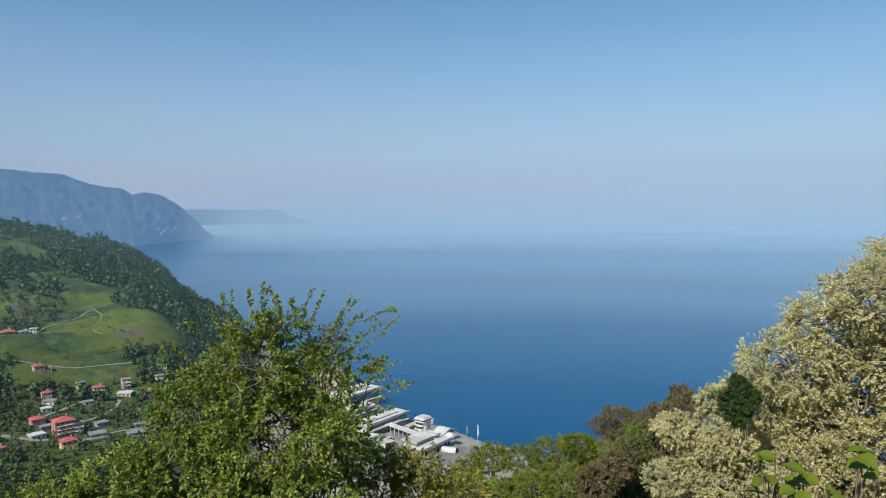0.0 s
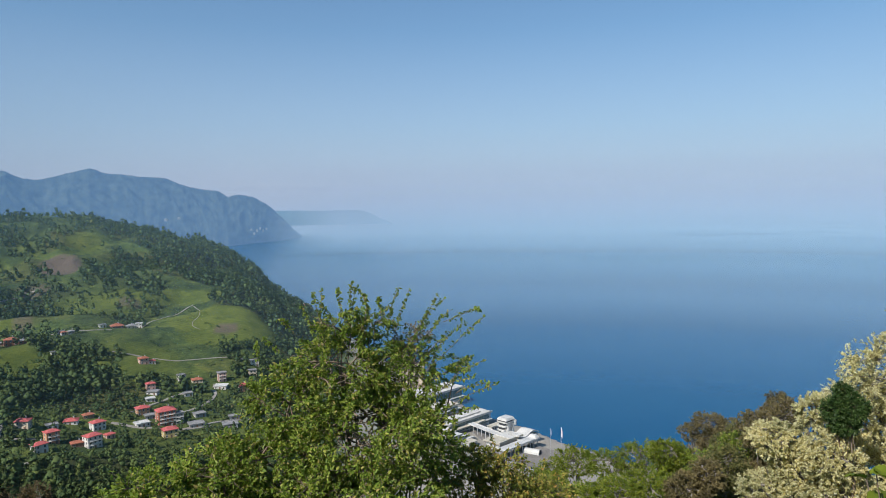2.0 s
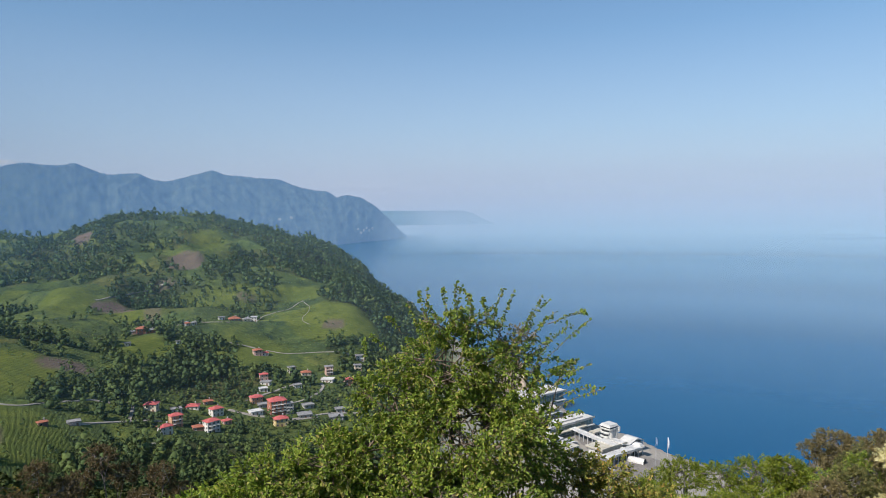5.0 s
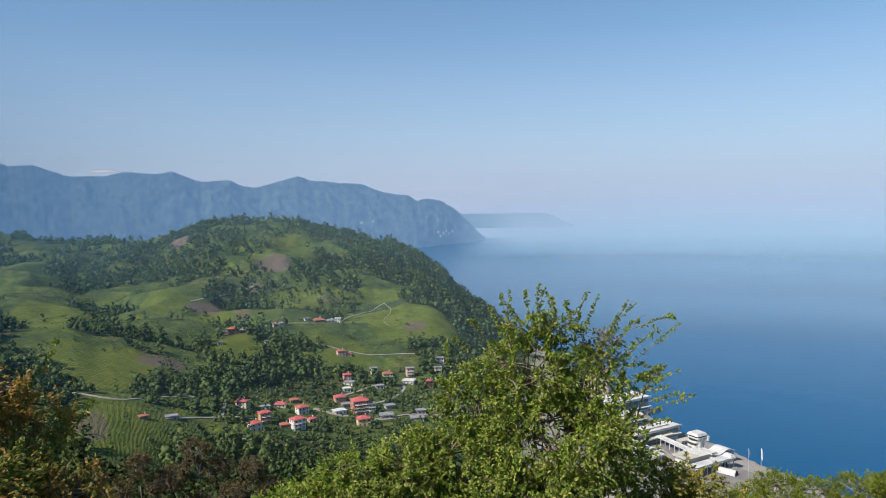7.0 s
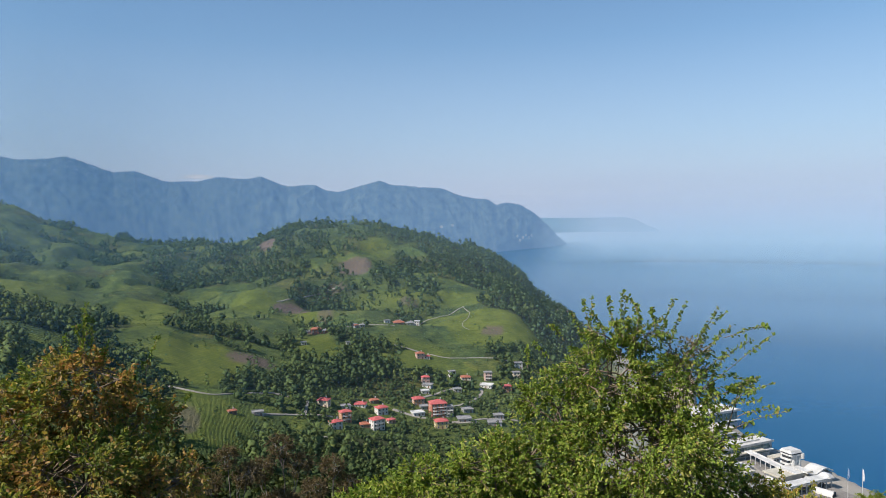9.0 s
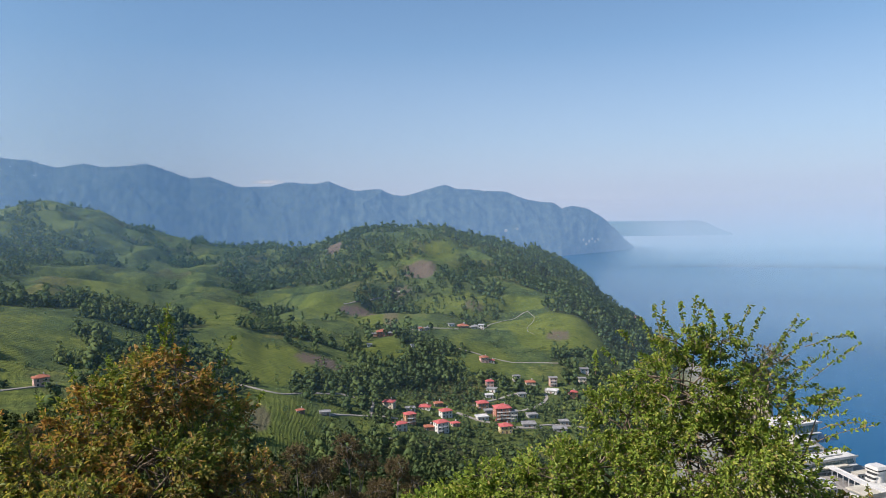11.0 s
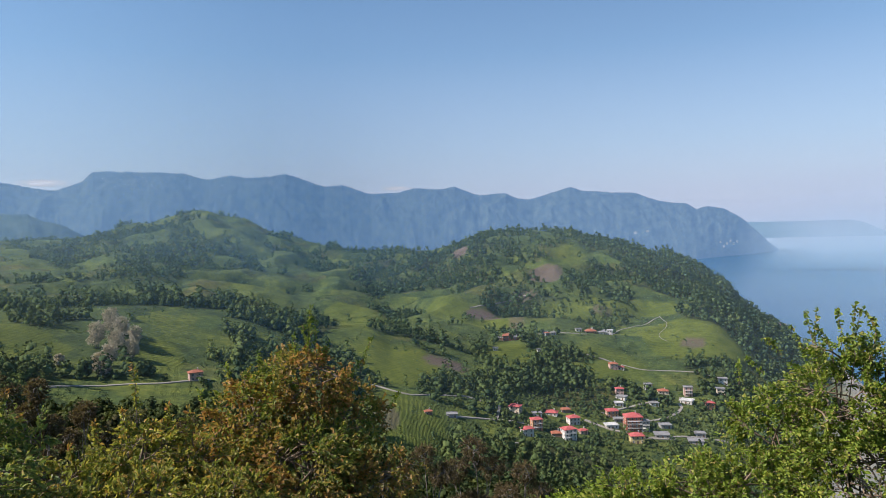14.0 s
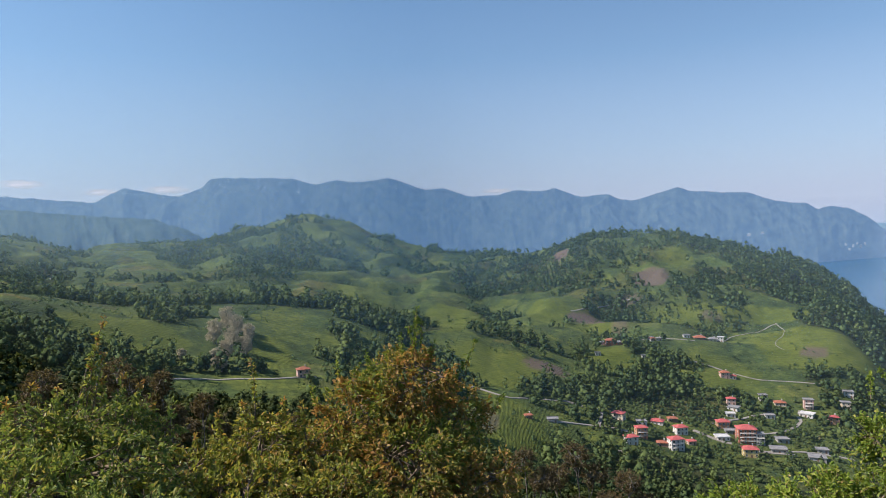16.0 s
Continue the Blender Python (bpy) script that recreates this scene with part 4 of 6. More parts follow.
def house(label, x, y, turn, w, d, storeys, paint, roof="red", flat=False, balcony=False, chimney=True):
    """A village house; turn: degrees from facing the viewpoint."""
    bearing, r = math.degrees(math.atan2(-x, y)), math.hypot(x, y)
    w, d, floor_height = w * 0.94, d * 0.94, 2.5
    OPEN.extend([(bearing, r, max(w, d) * 0.58 + 2.2), (bearing, r - d * 0.5 - 6.0, w * 0.4 + 2.4), (bearing, r - d * 0.5 - 12.0, w * 0.3 + (1.0 if r < 560 else 3.5))])
    z = float(min(height(x + a * w * 0.4, y + b * d * 0.4) for a in (-1, 1) for b in (-1, 1)))
    root = thing("house", label, "house", pose(x, y, z, 0, 0, bearing + turn), "village houses")
    tall = floor_height * storeys + 0.35
    blocks = [(-w / 2, -d / 2, -1.5, w / 2, d / 2, tall)]
    part("wall", solid("wall", blocks, PAINTS[paint]), root)
    roof_ob = part("roof", hip_roof(w, d, tall, min(w, d) * 0.27, 0.55, flat, ROOFS[roof]), root)
    if chimney and not flat:
        top = tall + min(w, d) * 0.27
        part("chimney", solid("chimney", [(w * 0.16, 0.25, tall + 0.4, w * 0.16 + 0.6, 0.85, top + 0.7), (w * 0.16 - 0.08, 0.17, top + 0.7, w * 0.16 + 0.68, 0.93, top + 0.85)], CONCRETE), roof_ob)
    n = max(2, int(w / 2.7))
    for s in range(storeys):
        for k in range(n):
            at_x = (k + 0.5) / n * w - w / 2
            if s == 0 and k == n // 2:
                ob = part("door", DOOR, root)
                ob.matrix_basis = pose(at_x, -d / 2 - 0.02, 0.1)
                continue
            ob = part("window", CASING, root)
            ob.matrix_basis = pose(at_x, -d / 2 - 0.02, 1.0 + floor_height * s)
            part("pane", PANE, ob)
        for k in range(max(1, int(d / 3.4))):
            at_y = (k + 0.5) / max(1, int(d / 3.4)) * d - d / 2
            for sign in (-1, 1):
                ob = part("window", CASING, root)
                ob.matrix_basis = pose(sign * (w / 2 + 0.02), at_y, 1.0 + floor_height * s, 0, 0, 90 * sign)
                part("pane", PANE, ob)
        if balcony and s:
            ob = part("balcony", solid("balcony", [(-w * 0.42, -d / 2 - 1.3, floor_height * s + 0.1, w * 0.42, -d / 2 - 0.003, floor_height * s + 0.28)], CONCRETE), root)
            part("railing", solid("railing", [(-w * 0.42, -d / 2 - 1.3, floor_height * s + 1.1, w * 0.42, -d / 2 - 1.22, floor_height * s + 1.2)] + [(-w * 0.42 + w * 0.84 * q / 12 - 0.03, -d / 2 - 1.29, floor_height * s + 0.28, -w * 0.42 + w * 0.84 * q / 12 + 0.03, -d / 2 - 1.23, floor_height * s + 1.1) for q in range(13)], FRAME), ob)
    return root


house("two-storey cream house with a red hipped roof", -317.6, 382.0, -20, 8.6, 6.9, 2, "cream", "red")
house("two-storey white house with a red hipped roof", -285.5, 355.0, 25, 7.9, 6.3, 2, "white", "red")
house("three-storey orange house with a red roof and balconies", -290.3, 371.5, 20, 7.8, 6.2, 3, "orange", "red", balcony=True)
house("low white house with a flat grey roof", -308.8, 396.2, 10, 7.0, 5.6, 1, "white", "grey", True)
house("low white house with a long red roof", -306.4, 411.3, -10, 8.9, 7.1, 1, "white", "red")
house("low brown house with a rusty roof", -304.7, 426.5, 15, 6.8, 5.4, 1, "brown", "rust")
house("two-storey white house with a red hipped roof", -286.8, 410.6, 25, 8.7, 7.0, 2, "white", "red")
house("three-storey white house with a red hipped roof", -269.4, 380.1, 28, 9.3, 7.4, 3, "white", "red", balcony=True)
house("small pink annex with a red roof", -271.7, 400.5, 28, 5.9, 4.7, 1, "pink", "red")
house("low brown shed with a rusty roof", -277.0, 376.2, 5, 6.9, 5.5, 1, "brown", "rust")
house("two-storey orange house with a red roof", -280.6, 453.1, 15, 9.2, 7.4, 2, "orange", "red")
house("white workshop with a flat white roof", -267.4, 430.7, 20, 9.2, 7.4, 1, "white", "white", True)
house("small pink house with a red roof", -303.0, 501.9, 10, 7.0, 5.6, 2, "pink", "red")
house("low white building with a flat grey roof", -296.1, 493.7, -20, 8.4, 6.7, 1, "white", "grey", True)
house("small white shed with a pale roof", -290.0, 479.2, 10, 6.8, 5.4, 1, "white", "white", True)
house("four-storey brick-red apartment house with balconies", -256.9, 443.1, 15, 12.9, 10.3, 4, "brick", "red", balcony=True)
house("unfinished grey concrete house", -248.8, 446.3, 15, 6.2, 5.0, 3, "grey", "grey", True, balcony=True)
house("two-storey yellow house with a red hipped roof", -239.9, 418.2, 15, 9.7, 7.8, 2, "yellow", "red")
house("small white two-storey house", -293.8, 533.5, 20, 6.3, 5.0, 2, "white", "grey", True)
house("low cream house with an orange-red roof", -281.0, 535.6, 10, 8.8, 7.0, 1, "cream", "rust")
house("three-storey pale apartment house with balconies", -263.6, 546.0, 10, 7.3, 5.8, 3, "pink", "grey", True, balcony=True)
house("low white building with a pale flat roof", -257.9, 532.1, -15, 10.2, 8.2, 1, "white", "white", True)
house("two-storey orange house with a red roof", -239.2, 533.2, 15, 7.6, 6.1, 2, "orange", "red")
house("white two-storey house with a flat roof", -253.7, 592.5, 10, 7.7, 6.2, 2, "white", "grey", True)
house("two-storey cream house with a flat roof", -245.9, 569.4, 10, 6.9, 5.5, 2, "cream", "grey", True)
house("low grey warehouse with a flat roof", -234.7, 444.2, 10, 10.5, 8.4, 1, "grey", "grey", True)
house("grey concrete garage with a flat roof", -243.3, 465.9, 20, 8.2, 6.6, 1, "grey", "grey", True)
house("low grey shed with a flat roof", -215.6, 457.2, 5, 10.6, 8.5, 1, "grey", "grey", True)
house("small grey shed with a flat roof", -220.0, 473.7, 15, 7.3, 5.8, 1, "grey", "grey", True)
house("pink two-storey house on the slope", -337.9, 550.1, 15, 8.2, 6.6, 2, "pink", "rust")
house("long brown farmhouse with a rusty roof", -403.1, 613.1, 10, 11.8, 9.4, 1, "brown", "rust")
house("low white farmhouse with a grey roof", -400.9, 633.9, 5, 9.5, 7.6, 1, "white", "grey")
house("brick-red two-storey farmhouse with a rusty roof", -448.7, 530.0, 5, 10.6, 8.5, 2, "brick", "rust")
house("small white hut with a flat roof", -432.6, 492.7, 10, 5.0, 4.0, 1, "white", "grey", True)
house("small white hut on the field", -432.9, 572.2, 10, 4.9, 3.9, 1, "white", "grey", True)
house("small grey hut with a pitched roof", -420.7, 570.4, 10, 5.4, 4.3, 1, "grey", "grey")
house("small white hut among trees", -403.5, 524.1, 15, 4.5, 3.6, 1, "white", "grey", True)
house("pink two-storey farmhouse beside the road", -387.6, 172.6, 10, 8.0, 6.0, 2, "pink", "rust")
house("brown farmhouse with a rusty roof", -323.9, 300.2, 15, 5.0, 4.0, 1, "brown", "rust")
house("low grey barn with a flat roof", -322.7, 321.1, 5, 7.1, 5.7, 1, "grey", "grey", True)
house("white house on the rocky shore", -335.6, 925.5, 10, 7.5, 6.0, 2, "white", "red")
house("cream house on the rocky shore", -320.8, 900.9, 10, 7.3, 5.8, 1, "cream", "rust")
house("small white house with a bright red roof among trees", *at(33.6, 218.0), 15, 6.4, 5.2, 1, "white", "red")
for hb, hr, hw, label, paint, roof in ((19.55, 1170, 13, "long cream house on the low point by the sea", "cream", "rust"), (19.2, 1205, 10, "white house on the low point by the sea", "white", "red"), (18.95, 1180, 9, "pink house on the low point by the sea", "pink", "grey"), (18.75, 1235, 11, "pale grey house on the low point by the sea", "grey", "grey"), (19.75, 1225, 12, "white house with a grey roof by the sea", "white", "grey")):
    house(label, *at(hb, hr), 10, hw, hw * 0.7, 2, paint, roof)
house("small white farmhouse on the far slope", -1004.9, 105.6, 10, 7.6, 6.1, 1, "white", "grey")
house("small white hut with a flat roof", -413.5, 606.0, 12, 6.4, 5.2, 1, "white", "grey", True)
house("low cream farmhouse with a grey roof", -394.0, 621.0, 18, 8.0, 6.0, 1, "cream", "grey")
house("small white house with a pale roof", -389.5, 629.0, -8, 6.0, 5.0, 2, "white", "white", True)
house("low grey barn beside the farm track", -409.0, 622.0, 25, 7.5, 5.0, 1, "grey", "grey")
house("small brick-red farmhouse with a grey roof", -441.5, 534.5, 20, 6.6, 5.4, 1, "brick", "grey")
house("low brown barn with a grey roof", -456.0, 528.0, -5, 7.0, 5.0, 1, "brown", "grey")
house("small grey hut with a pitched roof", -425.0, 566.0, 20, 4.6, 4.0, 1, "grey", "rust")
house("low white annex with a red roof", -333.0, 555.0, 5, 6.0, 5.0, 1, "white", "red")
house("low grey workshop with a flat roof", -271.5, 448.0, 12, 7.6, 6.0, 1, "grey", "grey", True)
house("small cream house with a flat roof", -262.5, 456.0, 18, 7.0, 6.0, 1, "cream", "white", True)
house("low white shed below the village street", -273.0, 505.0, 14, 7.0, 5.4, 1, "white", "grey", True)


# ---- roads and tracks ----
ROAD = surface("worn_road", (0.21, 0.195, 0.175), (0.31, 0.29, 0.26), 4.0, 0.95, 0.1, 0.2, 0.03, 0.4, False)


def road(name, label, points, width):
    """A road laid over the land along its middle line."""
    p = np.array(points, float)
    s = np.concatenate([[0], np.cumsum(np.hypot(*np.diff(p, axis=0).T))])
    q = np.linspace(0, s[-1], max(4, int(s[-1] / 2.0)))
    x, y = np.interp(q, s, p[:, 0]), np.interp(q, s, p[:, 1])
    for _ in range(6):
        x[1:-1], y[1:-1] = (x[:-2] + 2 * x[1:-1] + x[2:]) / 4, (y[:-2] + 2 * y[1:-1] + y[2:]) / 4
    bend = np.clip(np.minimum(q, s[-1] - q) / 8, 0, 1) * 1.6
    x, y = x + bend * lumps(q, 0 * q, 19, 61, 2), y + bend * lumps(q, 0 * q, 23, 67, 2)
    tang = unit(np.stack([np.gradient(x), np.gradient(y)], -1))
    side = np.stack([-tang[:, 1], tang[:, 0]], -1)
    lanes = np.array([-1.0, -0.95, 0, 0.95, 1.0]) * width / 2
    px, py = x[:, None] + side[:, :1] * lanes, y[:, None] + side[:, 1:] * lanes
    z = np.maximum(height(px, py), height(x, y)[:, None]) + 0.35
    z[:, [0, -1]] -= 1.6
    for k in range(0, len(x), 4):
        here = math.degrees(math.atan2(-x[k], y[k])), math.hypot(x[k], y[k])
        OPEN.append((*here, width / 2 + 2.6))
        if width > 3:  # verges kept low on the downhill side
            OPEN.append((here[0], here[1] - 7.0, width / 2 + 2.2))
    return tagged(new(name, mesh_of(name, np.stack([px, py, z], -1).reshape(-1, 3), grid_faces(len(x), 5)[:, ::-1], ROAD)), label, "road", kind="structure")


road("village_road", "pale village road across the slope", [(-405.0, 289.8), (-388.0, 304.2), (-367.9, 308.3), (-358.3, 314.9), (-359.0, 329.1), (-355.4, 347.4), (-346.7, 364.5), (-339.4, 368.6)], 2.6)
road("village_road", "pale village road below the farms", [(-321.1, 315.2), (-320.8, 328.3), (-317.9, 344.8), (-311.3, 354.8), (-303.7, 363.9), (-298.4, 368.3)], 2.6)
road("track", "pale dirt track beside a house", [(-333.4, 379.3), (-326.3, 376.2), (-317.8, 363.7), (-312.8, 354.8)], 2.2)
road("village_road", "pale road across the tea fields", [(-377.1, 91.4), (-386.2, 111.7), (-384.4, 133.6), (-384.0, 157.5), (-385.9, 180.4)], 2.6)
road("track", "pale dirt road between farmhouses", [(-457.5, 523.2), (-452.0, 560.4), (-430.6, 578.3), (-410.0, 587.0), (-398.0, 597.6)], 2.2)
road("track", "pale dirt road over the knoll", [(-395.1, 624.5), (-406.9, 684.1), (-394.8, 714.1), (-392.4, 734.8), (-395.4, 750.2)], 1.7)
road("track", "pale lane down to a farmhouse", [(-370.9, 554.4), (-360.8, 558.6), (-353.0, 562.4), (-345.3, 562.5)], 2.2)
road("track", "pale lane along the slope", [(-337.6, 566.0), (-324.1, 570.3), (-316.2, 574.8), (-302.5, 582.1), (-285.4, 591.8), (-275.5, 598.6), (-261.3, 594.1), (-252.9, 599.9)], 1.3)
road("village_road", "pale village street", [(-285.6, 423.7), (-280.0, 423.8), (-270.3, 426.6), (-261.2, 426.4), (-255.7, 432.0)], 3.6)
road("village_road", "pale village street by the apartment house", [(-241.7, 427.4), (-239.5, 433.2), (-234.1, 436.2), (-225.2, 448.7)], 2.6)
road("village_road", "pale road through the upper village", [(-287.3, 450.1), (-284.9, 465.8), (-283.1, 483.2), (-281.0, 494.8), (-279.1, 507.3), (-277.5, 515.0)], 2.6)
road("village_road", "pale winding road in the upper village", [(-256.8, 469.3), (-253.7, 480.1), (-251.8, 491.2), (-253.1, 506.3), (-256.3, 519.2), (-261.2, 524.6)], 2.6)
road("village_road", "pale lower village street", [(-242.1, 429.5), (-235.4, 440.0), (-226.3, 459.3), (-214.2, 472.7), (-203.3, 481.9)], 2.6)
road("yard", "pale concrete yard between village houses", [(-265.2, 532.6), (-261.0, 534.7), (-255.7, 536.1)], 8)
road("track", "pale path below the tea plots", [(-284.3, 326.6), (-282.4, 333.5), (-277.9, 337.2)], 2)
road("track", "pale field track by a ploughed plot", [(-573.6, 606.8), (-569.0, 652.8), (-570.8, 676.3), (-574.5, 703.1), (-562.3, 712.9)], 2.2)
road("track", "pale footpath over the meadow", [(-393.1, 745.8), (-367.8, 713.8), (-361.1, 698.2), (-359.8, 684.2), (-351.0, 662.8), (-338.4, 655.8)], 0.55)


# ---- the border terminal by the beach ----
WHITE = surface("white_cladding", (0.46, 0.46, 0.45), (0.60, 0.60, 0.58), 4.0, 0.55, 0.4, 0.05, 0.01, 0.5)
GREEN_GLASS = surface("greenish_glazing", (0.10, 0.16, 0.15), (0.18, 0.25, 0.23), 3.0, 0.12, 0.6, 0.0)
DARK = surface("dark_opening", (0.03, 0.03, 0.035), (0.06, 0.06, 0.065), 2.0, 0.7)
PAVING = surface("grey_paving", (0.15, 0.14, 0.13), (0.24, 0.225, 0.21), 9.0, 0.9, 0.2, 0.2, 0.02, 0.5)
CREAM_ROOF = surface("cream_roofing", (0.42, 0.39, 0.32), (0.52, 0.49, 0.41), 5.0, 0.8)
STEEL = surface("grey_steel", (0.45, 0.45, 0.46), (0.6, 0.6, 0.6), 1.0, 0.4)
CLOTH = surface("white_cloth", (0.70, 0.72, 0.76), (0.82, 0.84, 0.86), 1.0, 0.9)
BLUE_CLOTH = surface("blue_cloth", (0.16, 0.24, 0.40), (0.26, 0.34, 0.50), 1.0, 0.9)
AXIS = 52.0  # the terminal's main axis runs towards the water


def yard(x, y, z=4.6):
    return pose(x, y, z, 0, 0, AXIS)


def curved(name, outline, z0, z1, material, bevel=0.0, offset=(0, 0)):
    """A slab with a rounded outline."""
    bm = bmesh.new()
    low = [bm.verts.new((x + offset[0], y + offset[1], z0)) for x, y in outline]
    high = [bm.verts.new((x + offset[0], y + offset[1], z1)) for x, y in outline]
    bm.faces.new(low[::-1]), bm.faces.new(high)
    n = len(outline)
    for k in range(n):
        bm.faces.new((low[k], low[(k + 1) % n], high[(k + 1) % n], high[k]))
    if bevel:
        bmesh.ops.bevel(bm, geom=[e for e in bm.edges if e.verts[0].co.z == e.verts[1].co.z], offset=bevel, segments=2, affect="EDGES")
    me = bpy.data.meshes.new(name)
    bm.to_mesh(me)
    bm.free()
    me.materials.append(material)
    return me


def rounded(w, d, r, wave=0.0):
    pts = []
    for cx, cy, a in ((w / 2 - r, d / 2 - r, 0), (-w / 2 + r, d / 2 - r, 90), (-w / 2 + r, -d / 2 + r, 180), (w / 2 - r, -d / 2 + r, 270)):
        pts += [(cx + r * math.cos(radians(a + k)), cy + r * math.sin(radians(a + k)) + wave * math.sin(cx)) for k in (0, 22, 45, 68, 90)]
    return pts


def border_tower(x, y):
    root = thing("tower", "white terraced lookout tower of the border terminal", "tower", yard(x, y) @ Matrix.Diagonal((0.78, 0.78, 0.76, 1)))
    part("shaft", curved("shaft", rounded(6.5, 8.0, 2.0), -3, 18, WHITE), root)
    part("fin", curved("fin", rounded(3.2, 4.0, 1.5), -3, 16.5, WHITE, offset=(4.4, -2.5)), root)
    for k, (z, w, d, ox, oy) in enumerate(((4.6, 10.0, 9.5, -1.5, 3.0), (8.8, 11.0, 10.0, -1.2, 3.2), (13.0, 12.0, 11.0, -0.6, 2.8))):
        slab = part("terrace", curved("terrace", rounded(w, d, 2.6), z, z + 1.7, WHITE, 0.25, (ox, oy)), root)
        part("window_band", curved("window_band", rounded(w * 0.78, d * 0.78, 2.0), z + 1.703, z + 3.6, DARK, offset=(ox, oy)), slab)
    head = part("head", curved("head", rounded(13.5, 12.5, 2.4), 17.2, 18.6, WHITE, 0.25, (0.2, 1.6)), root)
    part("window_band", curved("window_band", rounded(12.4, 11.4, 2.2), 18.603, 19.8, DARK, offset=(0.2, 1.6)), head)
    part("roof", solid("roof", [(-6.6, -4.7, 19.8, 7.0, 7.9, 22.2, 1.3)], WHITE, 0.2), root)
    part("side_pod", curved("side_pod", rounded(3.4, 5.0, 1.5), 14.0, 18.9, WHITE, 0.3, (7.2, -3.2)), root)
    return root


def terminal_hall(label, x, y, w, d, tall, roof_material=None):
    root = thing("terminal_hall", label, "hall", yard(x, y), "terminal halls")
    part("wall", solid("wall", [(-w / 2, -d / 2, -3, w / 2, d / 2, tall)], WHITE), root)
    n = int(w / 3.0)
    for k in range(n):
        ob = part("glazing", solid("glazing", [(-w / 2 + w * k / n + 0.12, -d / 2 - 0.06, 1.0, -w / 2 + w * (k + 1) / n - 0.12, -d / 2 + 0.02, tall - 1.2)], GREEN_GLASS), root)
    part("roof", solid("roof", [(-w / 2 - 1.2, -d / 2 - 2.0, tall, w / 2 + 2.5, d / 2 + 1.0, tall + 0.7), (-w / 2 - 1.2, -d / 2 - 2.0, tall + 0.7, w / 2 + 2.5, -d / 2 - 1.6, tall + 1.5), (-w / 2 + 4, -d / 4, tall + 0.7, w / 2 - 6, d / 4, tall + 1.8)], roof_material or CONCRETE), root)
    part("ledge", solid("ledge", [(-w / 2 - 0.5, -d / 2 - 3.2, 3.4, w / 2 + 1.0, -d / 2 - 0.07, 4.0)], WHITE), root)
    return root


tagged(new("pavement", solid("pavement", [(-46, -42, -6, 26, 70, 0.0)], PAVING)), "grey paved yard of the border terminal", "yard", kind="structure").matrix_basis = yard(-24, 484, 4.5)
border_tower(-17.5, 506.0)
terminal_hall("long white terminal hall with greenish glazing and a flat roof", -53.0, 530.0, 46, 13, 8.5)
terminal_hall("large terminal building with greenish glazing and stepped roofs", -84.0, 601.0, 42, 22, 11.0)
terminal_hall("low white terminal wing with a cream roof", -80.0, 561.0, 40, 14, 6.0, CREAM_ROOF)
wing = thing("roof_deck", "broad white and cream roof deck over the passage", "roof", yard(-20.0, 492.0))
part("deck", solid("deck", [(-13, -8, 5.0, 14, 8, 6.0), (-13, -8, 6.0, 14, -7.4, 6.9)], CREAM_ROOF), wing)
part("wall", solid("wall", [(-11, -6.0, -3, 12, 6.5, 5.0)], CONCRETE), wing)
part("white_deck", solid("white_deck", [(0, -7.3, 6.004, 13.8, 7.8, 6.7)], WHITE), wing)
walkway = thing("covered_walkway", "long white covered walkway on slim columns", "walkway", yard(-33.0, 509.0) @ pose(0, 0, 0, 0, 0, 82))
part("roof", solid("roof", [(-23, -2.6, 5.4, 20, 2.6, 6.0), (-23, -2.6, 6.0, 20, -2.2, 6.5)], WHITE), walkway)
post = solid("column", [(-0.2, -0.2, -1, 0.2, 0.2, 5.4)], STEEL)
for k in range(9):
    for q in (-2, 2):
        part("column", post, walkway).matrix_basis = pose(-21 + k * 5, q, 0)
gallery = thing("covered_walkway", "lower cream-roofed gallery beside the terminal hall", "walkway", yard(-52.0, 517.0))
part("roof", solid("roof", [(-22, -2.5, 4.6, 24, 2.5, 5.2)], CREAM_ROOF), gallery)
for k in range(8):
    part("column", post, gallery).matrix_basis = pose(-20 + k * 6, 2.2, -0.8)
for k, (x, y, w, d, h) in enumerate(((-44, 488, 9, 6, 3.6), (-58, 498, 12, 7, 4.5), (-70, 520, 10, 8, 5), (-92, 548, 14, 9, 6), (-28, 528, 12, 5, 3.5), (-41, 553, 16, 8, 5))):
    hut = thing("customs_hut", "low pale flat-roofed service building on the yard", "building", yard(x, y), "service buildings")
    part("wall", solid("wall", [(-w / 2, -d / 2, -2, w / 2, d / 2, h)], CONCRETE), hut)
    part("roof", solid("roof", [(-w / 2 - 0.4, -d / 2 - 0.4, h, w / 2 + 0.4, d / 2 + 0.4, h + 0.4)], WHITE if k % 2 else CREAM_ROOF), hut)
    for q in range(int(w / 3)):
        part("window", solid("window", [(-w / 2 + q * 3 + 0.6, -d / 2 - 0.05, 1.0, -w / 2 + q * 3 + 2.2, -d / 2 + 0.02, 2.4)], GLASS), hut)


